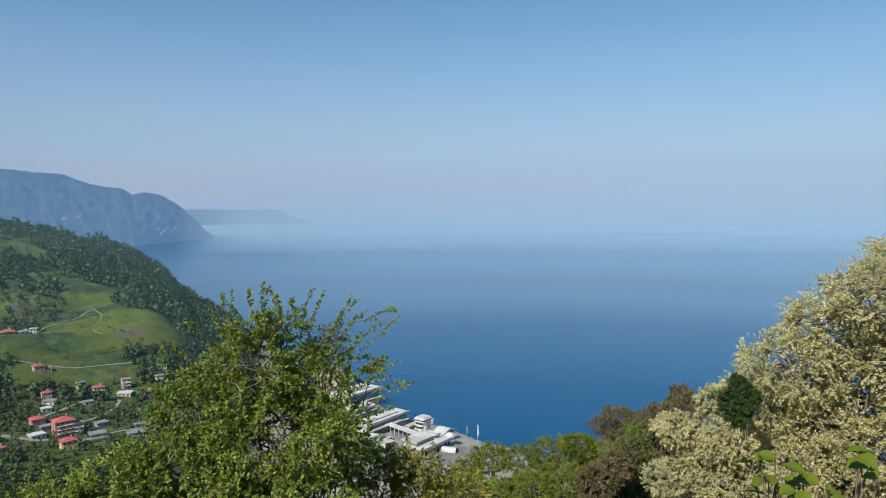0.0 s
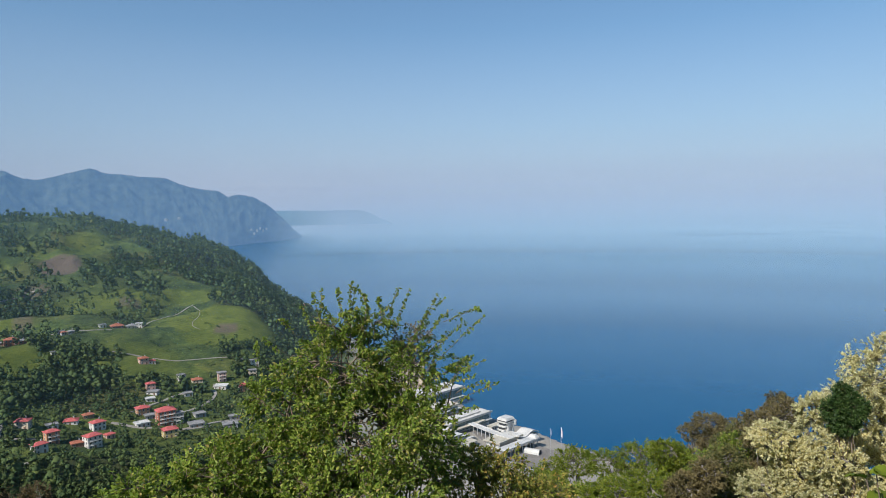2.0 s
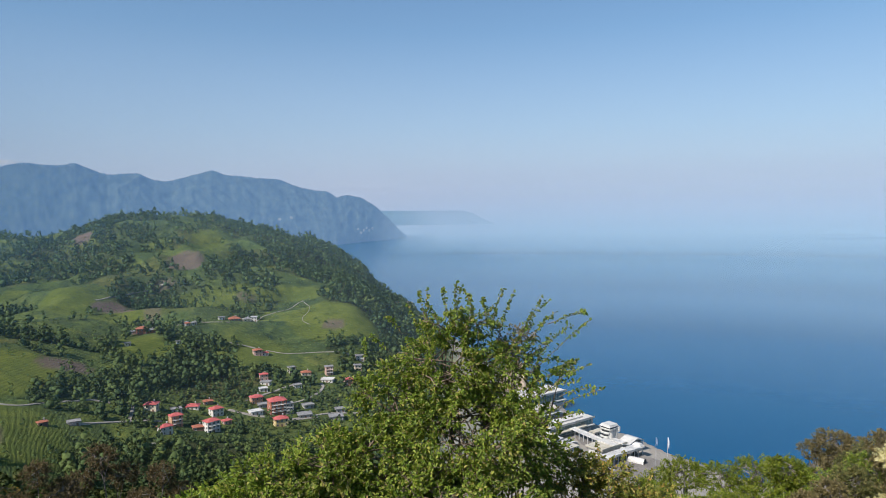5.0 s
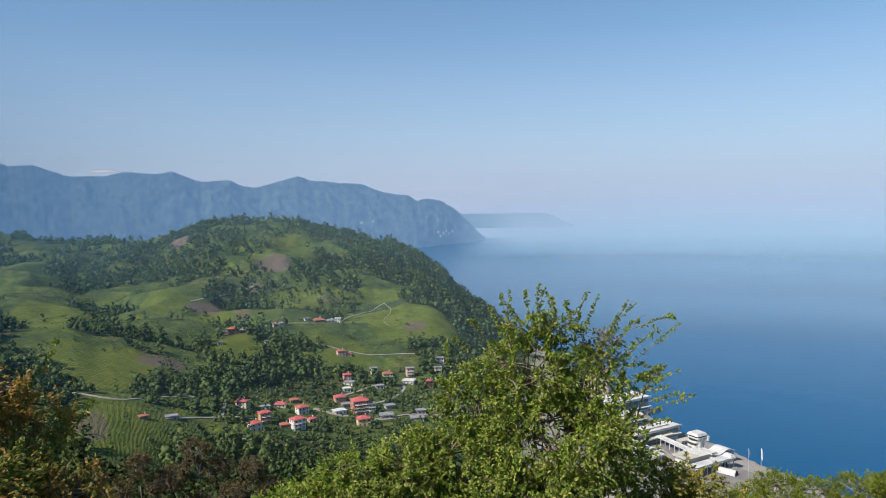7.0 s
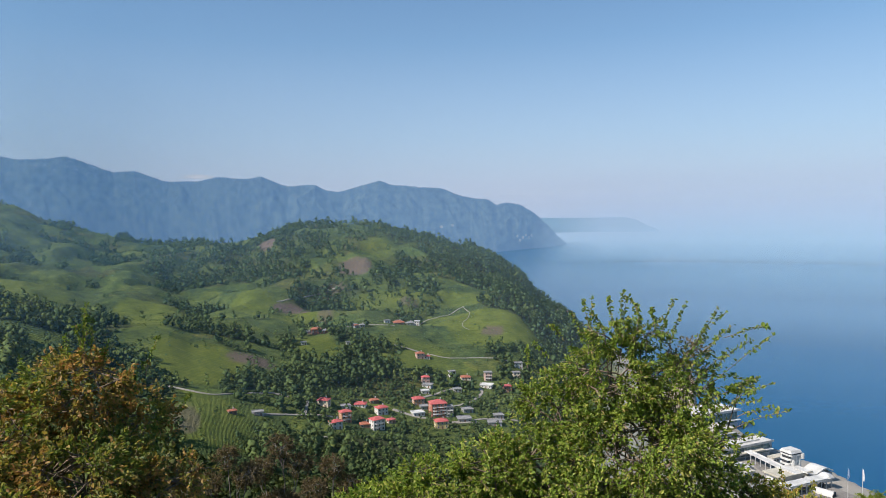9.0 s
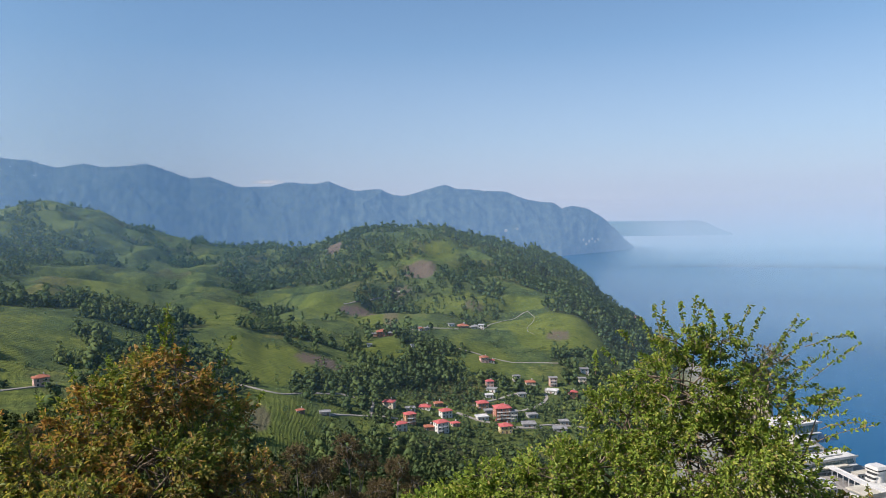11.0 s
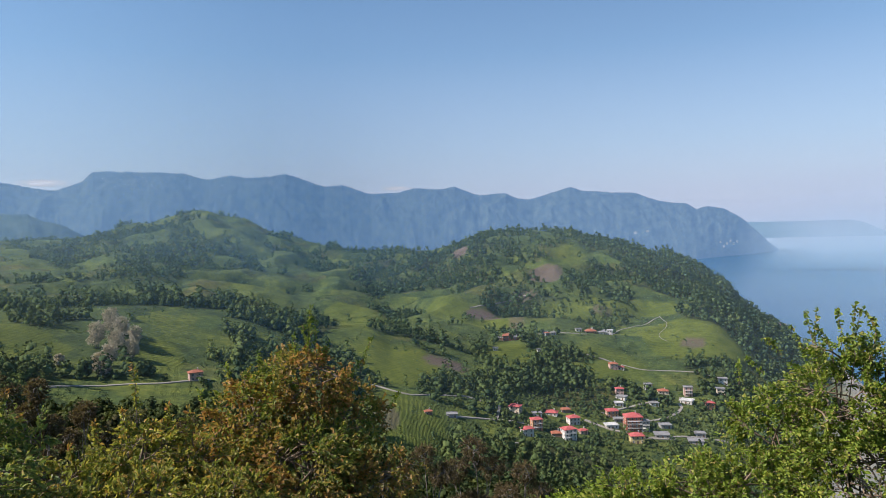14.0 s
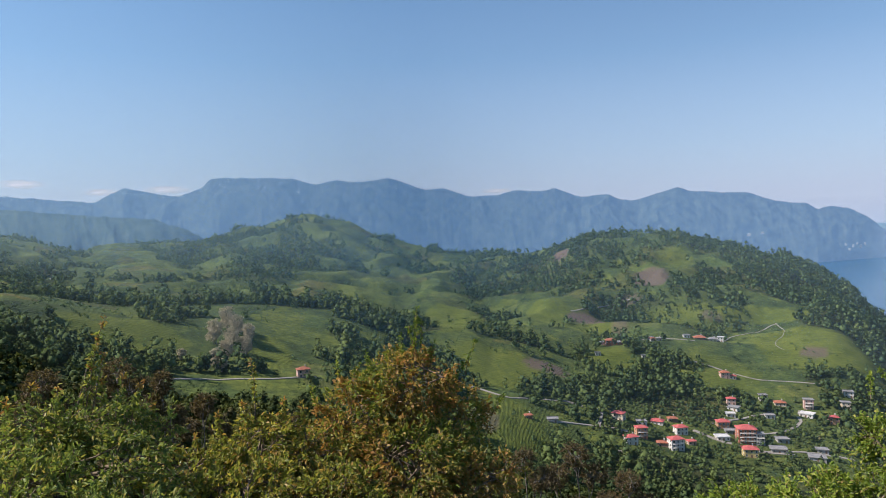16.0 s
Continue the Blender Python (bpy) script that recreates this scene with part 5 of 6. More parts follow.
def wavy_shell(x, y, w, d, base, rise, label):
    root = thing("pavilion", label, "pavilion", yard(x, y))
    u, v = np.linspace(-w / 2, w / 2, 25), np.array([-d / 2, d / 2])
    z = base + rise * (0.5 + 0.5 * np.sin(u / w * 2 * math.pi * 1.25))
    top = np.stack([np.stack([u, 0 * u + q, z], -1) for q in v]).reshape(-1, 3)
    low = top - (0, 0, 0.8)
    f = grid_faces(2, 25)
    part("roof", mesh_of("roof", np.concatenate([top, low]), np.concatenate([f, f[:, ::-1] + 50, np.array([[k, k + 1, k + 51, k + 50] for k in range(24)])[:, ::-1], np.array([[k + 25, k + 26, k + 76, k + 75] for k in range(24)]), np.array([[0, 25, 75, 50], [49, 24, 74, 99]])]), WHITE), root)
    part("wall", solid("wall", [(-w / 2 + 0.6, -d / 2 + 0.6, -3, w / 2 - 0.6, d / 2 - 0.6, base - 0.9)], WHITE), root)
    return root


wavy_shell(-5.0, 503.0, 24, 11, 5.5, 2.6, "white pavilion with a wavy shell roof")


def canopy(x, y, w, d, tall):
    root = thing("canopy", "long white customs canopy on dark columns", "canopy", yard(x, y))
    part("roof", solid("roof", [(-w / 2, -d / 2, tall, w / 2, d / 2, tall + 0.9), (-w / 2, -d / 2, tall + 0.9, w / 2 - 6, -d / 2 + 0.5, tall + 1.3)], WHITE, 0.1), root)
    part("roof_end", solid("roof_end", [(w / 2 - 5, -d / 2 + 0.3, tall + 0.904, w / 2, d / 2 - 0.3, tall + 2.8, 1.2)], WHITE, 0.15), root)
    column = solid("column", [(-0.25, -0.25, -3, 0.25, 0.25, tall)], STEEL)
    booth = solid("booth", [(-1.2, -0.8, -0.1, 1.2, 0.8, 2.6)], DARK)
    for k in range(9):
        for s in (-1, 1):
            part("column", column, root).matrix_basis = pose(-w / 2 + 2 + k * (w - 4) / 8, s * (d / 2 - 0.8), 0)
        if k % 2:
            part("booth", booth, root).matrix_basis = pose(-w / 2 + 2 + k * (w - 4) / 8, 0, 0)
    return root


canopy(-8.0, 480.0, 39, 8, 5.5)


def barrel_shed(x, y):
    root = thing("shed", "small white barrel-roofed shed on the yard", "shed", yard(x, y) @ pose(0, 0, 0, 0, 0, -75))
    a = np.linspace(0, math.pi, 11)
    ring = np.stack([0 * a, -2.4 * np.cos(a), 1.2 + 2.0 * np.sin(a)], -1)
    ring = np.concatenate([[(0, -2.4, -0.4)], ring, [(0, 2.4, -0.4)]])
    both = np.concatenate([ring + (-6, 0, 0), ring + (6, 0, 0)])
    n = len(ring)
    part("shell", mesh_of("shell", both, grid_faces(2, n)[:, ::-1], WHITE, True), root)
    part("end_wall", curved("end_wall", [(p[1], p[2]) for p in ring], -0.15, 0.15, DARK), root).matrix_basis = pose(5.8, 0, 0, 90, 0, 90)
    part("back_wall", curved("back_wall", [(p[1], p[2]) for p in ring], -0.15, 0.15, WHITE), root).matrix_basis = pose(-5.8, 0, 0, 90, 0, 90)
    return root


barrel_shed(1.5, 478.0)


def flagpole(x, y, tall, long, cloth, colour):
    z = float(height(x, y))
    root = thing("flagpole", f"tall grey flagpole with a limp {colour} flag on the beach", "flagpole", pose(x, y, z), "flagpoles")
    part("pole", tube_mesh("pole", [[((0, 0, -0.5), 0.16), ((0, 0, tall * 0.5), 0.13), ((0, 0, tall), 0.08)]], STEEL, 8), root)
    part("base", solid("base", [(-0.6, -0.6, -0.4, 0.6, 0.6, 0.5)], CONCRETE, 0.05), root)
    s, q = np.linspace(0, 1, 13), np.linspace(0, 1, 7)
    ss, qq = np.meshgrid(s, q, indexing="ij")
    pts = np.stack([0.12 + 1.15 * qq * (0.55 + 0.3 * np.sin(ss * 3)), 0.35 * np.sin(qq * 9 + ss * 2) * (0.4 + qq), tall - 0.2 - long * ss - 1.2 * qq], -1).reshape(-1, 3)
    ob = part("flag", mesh_of("flag", pts, grid_faces(13, 7), cloth, True), root, f"limp {colour} flag")
    m = ob.modifiers.new("thickness", "SOLIDIFY")
    m.thickness = 0.03
    return root


flagpole(14.0, 474.8, 21.0, 4.5, BLUE_CLOTH, "blue")
flagpole(22.3, 490.5, 17.5, 7.0, CLOTH, "white")


def car(label, x, y, turn, paint, long=4.4, tall=1.5, box=False):
    root = thing("car" if not box else "truck", label, "car" if not box else "truck", yard(x, y, 4.52) @ pose(0, 0, 0, 0, 0, turn), "parked vehicles")
    h = tall
    part("body", solid("body", [(-long / 2, -0.9, 0.35, long / 2, 0.9, 0.95, 0.06)] if not box else [(-long / 2, -1.2, 0.9, long / 2 - 2.6, 1.2, h, 0.04), (long / 2 - 2.4, -1.15, 0.5, long / 2, 1.15, 2.6, 0.15)], paint, 0.05), root)
    if not box:
        part("cabin", solid("cabin", [(-long * 0.38, -0.82, 0.95, long * 0.22, 0.82, h, 0.25)], GLASS, 0.05), root)
    wheel = tube_mesh("wheel", [[((0, -0.12, 0), 0.33), ((0, 0.12, 0), 0.33)]], DARK, 10)
    for sx in (-1, 1):
        for sy in (-1, 1):
            part("wheel", wheel, root).matrix_basis = pose(sx * long * 0.3, sy * 0.82, 0.33)
    return root


lot = random.Random(3)
for row, (x0, y0) in enumerate(((-34, 470), (-29, 463), (-48, 482), (-62, 492))):
    for k in range(8 if row != 1 else 11):
        if lot.random() < 0.82:
            car("parked car on the terminal yard", x0 + lot.uniform(-0.8, 0.8) + k * 2.9, y0 + lot.uniform(-0.8, 0.8) - k * 1.6, 60 + lot.uniform(-8, 8), (WHITE, STEEL, DARK)[lot.randrange(3)])
for k in range(5):
    car("parked white lorry at the border terminal", -66 + k * 5.5, 512 - k * 3.4, 4 + lot.uniform(-3, 3), WHITE, 9.5, 3.6, True)


def rock(x, y, wide, tall, seed, label):
    """A weathered crag."""
    bm = bmesh.new()
    bmesh.ops.create_icosphere(bm, subdivisions=5, radius=1.0)
    noise.seed_set(seed)
    for v in bm.verts:
        n = noise.fractal(v.co * 1.7, 0.9, 2.1, 5) + 0.5 * abs(noise.noise(v.co * 5))
        v.co = v.co * (1 + 0.28 * n)
        v.co.x, v.co.y, v.co.z = v.co.x * wide, v.co.y * wide * 0.7, v.co.z * tall
    me = bpy.data.meshes.new("crag")
    bm.to_mesh(me)
    bm.free()
    me.materials.append(CRAG)
    ob = tagged(new("crag", me), label, "rock")
    ob.matrix_basis = pose(x, y, float(height(x, y)) + tall * 0.2, 0, 0, 20)
    return ob


CRAG = surface("beige_rock", (0.30, 0.24, 0.17), (0.52, 0.44, 0.34), 6.0, 0.95, 0.1, 0.8, 0.3, 0.5)
rock(-113.0, 648.0, 13, 21, 4, "tall beige weathered crag beside the shore")


# ---- far away ----
def far_house(x, y, z, w, tall):
    root = thing("far_house", "tiny white house on the hazy headland", "house", pose(x, y, z, 0, 0, 22), "headland houses")
    part("wall", solid("wall", [(-w / 2, -w * 0.4, -6, w / 2, w * 0.4, tall)], HAZY_WALL), root)
    part("roof", hip_roof(w, w * 0.8, tall, w * 0.2, 0.4, False, HAZY_WALL), root)
    return root


# The haze over the headland houses is put in as their own glow.
HAZY_WALL = distance_material("hazy_wall", (0.10, 0.10, 0.10), (0.15, 0.15, 0.15), (0.08, 0.13, 0.21), 40.0)
for x, y, z, w, tall in ((-1558, 3732, 67, 16, 12), (-1562, 3788, 79, 14, 10), (-1552, 3806, 62, 18, 14), (-1560, 3874, 70, 14, 16), (-1576, 3963, 78, 12, 22), (-1554, 3680, 52, 16, 10), (-1544, 3946, 43, 14, 9), (-1570, 3676, 76, 14, 9), (-1851, 3265, 141, 26, 9), (-1813, 3325, 149, 22, 8)):
    far_house(x, y, z, w * 0.65, tall * 0.6)


def cloud_material():
    m, tree, b = shader("cloud", 1.0, 0.0)
    where = position(tree, True)
    ball = tree.nodes.new("ShaderNodeTexGradient")
    ball.gradient_type = "SPHERICAL"
    tree.links.new(where, ball.inputs[0])
    spread = node(tree, "Mapping", Scale=(2.4, 2.4, 7.0))
    tree.links.new(where, spread.inputs["Vector"])
    wisps = sums(tree, "MULTIPLY", ball.outputs["Fac"], sums(tree, "MULTIPLY_ADD", grain(tree, spread.outputs[0], 1.0, 5.0), 2.6, -0.85))
    held = tree.nodes.new("ShaderNodeClamp")
    tree.links.new(sums(tree, "MULTIPLY", wisps, 2.4), held.inputs[0])
    glow, clear = tree.nodes.new("ShaderNodeEmission"), tree.nodes.new("ShaderNodeBsdfTransparent")
    glow.inputs[0].default_value = (0.46, 0.47, 0.52, 1)
    mix = tree.nodes.new("ShaderNodeMixShader")
    tree.links.new(held.outputs[0], mix.inputs[0])
    tree.links.new(clear.outputs[0], mix.inputs[1])
    tree.links.new(glow.outputs[0], mix.inputs[2])
    tree.links.new(mix.outputs[0], tree.nodes["Material Output"].inputs[0])
    return m


CLOUD = cloud_material()
for b, e, w, tall in ((85.8, 4.75, 150, 32), (80.6, 4.2, 120, 26), (76.0, 4.4, 170, 30), (58.5, 4.75, 130, 22), (49.3, 3.75, 130, 20)):
    far = 4900.0
    sheet = new("backdrop_cloud", mesh_of("cloud", [(-1, 0, -1), (1, 0, -1), (1, 0, 1), (-1, 0, 1)], [(0, 1, 2, 3)], CLOUD))
    tagged(sheet, "small faint white cloud above the mountains", "cloud", kind="structure")
    sheet.matrix_basis = pose(*at(b, far), EYE + far * math.tan(radians(e)), 0, 0, b) @ Matrix.Diagonal((w, 1, tall, 1))


def sphere_points(n, rng):
    return unit(rng.normal(0, 1, (n, 3)))


def tree_form(rng, slim, cards, fine, lobes=4):
    """One small tree, a metre wide: several uneven lobes, each a lumpy core in a shell of leaf clumps."""
    bm = bmesh.new()
    bmesh.ops.create_icosphere(bm, subdivisions=1, radius=1.0)
    ball = np.array([v.co[:] for v in bm.verts])
    ball_faces = np.array([[v.index for v in f.verts] for f in bm.faces])
    bm.free()
    verts, faces, lie = [], [], []
    for k in range(lobes):
        up = (k + 0.5) / lobes
        a = k * 2.4 + rng.uniform(0, 1.5)
        reach = (0.24 if k else 0.05) * (1.15 - 0.8 * up)
        c = np.array([reach * math.cos(a), reach * math.sin(a), (0.25 + 0.6 * up) * slim])
        size = np.array([1, 1, 0.85 * slim ** 0.5]) * rng.uniform(0.23, 0.33) * (1.12 - 0.45 * up)
        core = ball * (1 + 0.3 * rng.uniform(-1, 1, (len(ball), 1)))
        faces.append(ball_faces + sum(len(v) for v in verts))
        verts.append(core * size * 0.76 + c)
        lie.append(unit(core) + (core * size + c - (0, 0, 0.35 * slim)) * 1.2)
        n = cards // lobes
        p = sphere_points(n, rng)
        p[:, 2] = np.where(p[:, 2] < -0.5, -p[:, 2], p[:, 2])
        w = rng.uniform(0.05, 0.10, (n, 1)) * (1.0 if fine else 1.5)
        q = p * size * rng.uniform(0.85, 1.18, (n, 1)) + c
        side = unit(np.cross(p, rng.normal(0, 1, (n, 3))))
        out = unit(np.cross(side, p) + 0.8 * p)
        faces.append(sum(len(v) for v in verts) + np.arange(n)[:, None] * 3 + [0, 1, 2])
        verts.append(np.stack([q - side * w, q + side * w, q + out * w * 1.6], 1).reshape(-1, 3))
        lie.append(np.repeat(p + (q - (0, 0, 0.35 * slim)) * 1.2, 3, 0) + 0.3 * rng.normal(0, 1, (n * 3, 3)))
    verts = np.concatenate(verts)
    verts[:, 2] -= 0.06 * slim
    return verts, np.concatenate(faces), unit(np.concatenate(lie) + (0, 0, 0.3))


def forest(name, label, x, y, size, forms, material, rng, category="trees"):
    """Many trees, too many to count, as one mesh."""
    z = height(x, y) - 0.06 * size
    pick = rng.integers(len(forms), size=len(x))
    tone = np.clip(0.42 + 0.42 * lumps(x, y, 45, 57, 3) + rng.normal(0, 0.13, len(x)), 0, 1)
    all_v, all_f, all_n, all_t, n = [], [], [], [], 0
    for k, (v, f, lie) in enumerate(forms):
        i = np.nonzero(pick == k)[0]
        a = rng.uniform(0, 2 * math.pi, len(i))[:, None]
        s = size[i][:, None]
        w = np.stack([(v[:, 0] * np.cos(a) - v[:, 1] * np.sin(a)) * s + x[i][:, None], (v[:, 0] * np.sin(a) + v[:, 1] * np.cos(a)) * s + y[i][:, None], v[:, 2] * s + z[i][:, None]], -1)
        all_v.append(w.reshape(-1, 3))
        all_n.append(np.stack([lie[:, 0] * np.cos(a) - lie[:, 1] * np.sin(a), lie[:, 0] * np.sin(a) + lie[:, 1] * np.cos(a), lie[:, 2] + 0 * a], -1).reshape(-1, 3))
        all_f.append((f[None] + (np.arange(len(i)) * len(v))[:, None, None]).reshape(-1, 3) + n)
        all_t.append(np.repeat(tone[i], len(v)))
        n += len(i) * len(v)
    crowns = mesh_of(name, np.concatenate(all_v), np.concatenate(all_f), material, True)
    crowns.attributes.new("tone", "FLOAT", "POINT").data.foreach_set("value", np.concatenate(all_t).astype(np.float32))
    crowns.normals_split_custom_set_from_vertices(np.concatenate(all_n).astype(np.float32))  # leaves lie along the crown
    return tagged(new(name, crowns), label, category, kind="stuff")


rng = np.random.default_rng(40)


def scatter(n, b0, b1, r0, r1):
    b, r = rng.uniform(b0, b1, n), np.sqrt(rng.uniform(r0 ** 2, r1 ** 2, n))
    return -r * np.sin(np.radians(b)), r * np.cos(np.radians(b)), b, r


def thin_out(x, y, size, gap):
    """Leave out what stands too close to another tree."""
    cell, keep = {}, []
    for i in range(len(x)):
        key = (int(x[i] // gap), int(y[i] // gap))
        if key not in cell:
            cell[key] = i
            keep.append(i)
    return np.array(keep)


near_forms = [tree_form(rng, s, 64, True, 4) for s in (0.9, 1.1, 1.3, 1.5)]
fine_forms = [tree_form(rng, s, 42, True, 3) for s in (0.85, 1.0, 1.2, 1.4, 1.9)]
coarse_forms = [tree_form(rng, s, 28, False, 2) for s in (0.8, 1.0, 1.2, 1.5, 2.0)]
bush_forms = [tree_form(rng, s, 8, False, 1) for s in (0.6, 0.75, 0.9)]
tx, ty, tb, tr = scatter(60000, 18.5, 97, 200, 690)
ok = rng.uniform(0, 1, len(tx)) < np.clip(woodiness(tx, ty) * 1.3 + (tr < 335) * 0.55, 0, 1)
ok &= height(tx, ty) > 8
for hb, hr, dx in OPEN:
    ok &= np.hypot(tx - at(hb, hr)[0], ty - at(hb, hr)[1]) > dx
tx, ty, tr = tx[ok], ty[ok], tr[ok]
keep = thin_out(tx, ty, None, 5.2)
close = keep[tr[keep] < 350]
keep = keep[tr[keep] >= 350]
among = 1 - 0.42 * cover([(31.0, 480, 9.5, 95, 1.0)], np.degrees(np.arctan2(-tx, ty))[keep], tr[keep], tx[keep], ty[keep], 0.2)  # lower trees among the houses
forest("thicket", "dark leafy thicket down the slope", tx[close], ty[close], rng.uniform(4.0, 9.0, len(close)), near_forms, LEAF_THICKET, rng)
forest("woodland", "mixed green broad-leaved trees round the village", tx[keep], ty[keep], among * (4.6 + 8.5 * rng.uniform(0, 1, len(keep)) ** 1.6), fine_forms, LEAF_WOOD, rng)
fx, fy, fb, fr = scatter(160000, 15.5, 97, 690, 1780)
limit = along(LINE_CREST, fb)[0] + 40
ok = (rng.uniform(0, 1, len(fx)) < woodiness(fx, fy)) & (fr < limit) & (height(fx, fy) > 4)
fx, fy = fx[ok], fy[ok]
keep = thin_out(fx, fy, None, 6.2)
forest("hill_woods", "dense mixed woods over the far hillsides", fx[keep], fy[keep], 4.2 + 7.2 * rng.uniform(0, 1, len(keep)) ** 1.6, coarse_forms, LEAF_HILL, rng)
sx, sy, sb, sr_ = scatter(34000, 20, 97, 300, 1700)
ok = (height(sx, sy) > 8) & (rng.uniform(0, 1, len(sx)) < 0.25 + 0.5 * (lumps(sx, sy, 60, 71, 3) > 0.15) + 0.5 * (np.hypot((sb - 31) / 10, (sr_ - 480) / 110) < 1)) & (sr_ < along(LINE_CREST, sb)[0] + 20)
ok &= ~((cover(MEADOWS, sb, sr_, sx, sy, 0.3) > 0.3) & (rng.uniform(0, 1, len(sx)) < 0.8))
for hb, hr, dx in OPEN:
    ok &= np.hypot(sx - at(hb, hr)[0], sy - at(hb, hr)[1]) > dx * 0.6
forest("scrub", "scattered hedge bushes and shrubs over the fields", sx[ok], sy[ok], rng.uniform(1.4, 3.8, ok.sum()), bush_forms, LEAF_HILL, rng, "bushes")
gx, gy, gb, gr = scatter(150000, 20, 97, 330, 1650)
line = np.minimum(np.abs(lumps(gx, gy, 130, 81, 2)), np.abs(lumps(gx, gy, 170, 86, 2)))
ok = (line < 0.022) & (height(gx, gy) > 8) & (gr < along(LINE_CREST, gb)[0]) & (rng.uniform(0, 1, len(gx)) < 0.6)
for hb, hr, dx in OPEN:
    ok &= np.hypot(gx - at(hb, hr)[0], gy - at(hb, hr)[1]) > dx * 0.7
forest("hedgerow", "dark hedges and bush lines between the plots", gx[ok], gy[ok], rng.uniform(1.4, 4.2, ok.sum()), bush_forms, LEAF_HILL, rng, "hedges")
cx, cy, cb, cr = scatter(150000, 22, 97, 380, 1650)
level = height(cx, cy)
ok = (np.mod(level + 2.5 * lumps(cx, cy, 150, 91, 2), 8.0) < 0.55) & (lumps(cx, cy, 70, 95, 3) > -0.02) & (level > 30) & (cr < along(LINE_CREST, cb)[0])
for hb, hr, dx in OPEN:
    ok &= np.hypot(cx - at(hb, hr)[0], cy - at(hb, hr)[1]) > dx * 0.7
forest("terrace_hedge", "low dark hedges along the tea terraces", cx[ok], cy[ok], rng.uniform(1.2, 2.8, ok.sum()), bush_forms, LEAF_WOOD, rng, "hedges")

# the green shrub before the harbour
plant("shrub", "green leafy shrub with thin open twigs on the slope", "shrub", facing(14.6, 8.2),
      crown_at(14.6, 8.2, [(1.0, -13.4, 0.78, 0.8, 0.62, 0), (-3.8, -13.9, 0.62, 0.7, 0.6, 0.1), (5.7, -15.6, 0.62, 0.7, 0.55, -0.1), (-0.5, -19.0, 1.1, 0.9, 0.72, -0.4), (7.8, -20.6, 0.8, 0.7, 0.58, -0.5), (-5.8, -19.6, 0.6, 0.7, 0.7, -0.1), (1.6, -25.7, 1.3, 0.9, 0.78, -1.2), (-1.6, -9.5, 0.42, 0.4, 0.28, 0.1), (1.8, -9.7, 0.4, 0.4, 0.28, 0), (-8.6, -13.2, 0.26, 0.3, 0.17, 0.2)]),
      5, 2700, 23, 0.042, LEAF_GREEN, BARK, 0.030, 4, wide=0.62, twig_length=0.46, bare=0.10,
      spikes=shoots_at(14.6, 8.2, [(15.2, -9.2, 14.9, -6.1), (15.8, -9.2, 16.0, -6.5), (17.6, -9.7, 18.1, -6.8), (18.2, -10.3, 19.1, -7.8), (11.9, -9.7, 10.9, -6.6), (12.4, -9.2, 12.7, -7.4), (9.3, -10.3, 7.6, -7.1), (8.8, -10.8, 6.4, -8.5), (7.2, -9.6, 4.1, -8.5), (7.2, -13.9, 4.7, -12.4), (6.2, -15.5, 3.0, -14.6), (8.3, -14.4, 5.4, -13.4), (20.8, -11.8, 22.3, -10.4), (19.7, -10.2, 21.0, -8.8), (13.8, -9.2, 13.7, -7.1), (10.5, -12.1, 7.0, -7.6), (9.6, -13.2, 5.1, -9.6), (9.0, -14.0, 3.5, -9.1), (8.7, -15.8, 4.5, -14.1), (7.4, -15.2, 3.5, -12.7), (7.4, -17.0, 2.5, -14.7), (7.9, -17.7, 4.1, -16.6), (11.4, -11.0, 10.0, -6.7), (15.1, -10.2, 14.5, -6.4), (13.2, -9.9, 14.2, -6.6), (17.5, -10.7, 17.4, -6.6), (8.7, -13.6, 6.8, -10.3), (10.1, -12.1, 8.5, -9.5), (22.8, -12.5, 22.8, -10.8)]))
plant("dry_bush", "dry grey-brown twigs with a few tan leaves inside a green shrub", "bush", facing(11.6, 8.5), crown_at(11.6, 8.5, [(-1.8, -10.7, 0.34, 0.3, 0.24, 0), (-1.4, -12.5, 0.3, 0.3, 0.3, 0), (0.6, -16.0, 0.4, 0.4, 0.4, 0)]), 61, 420, 5, 0.035, LEAF_TAN, GREY_BARK, 0.02, 3, twig_length=0.4, bare=0.3)
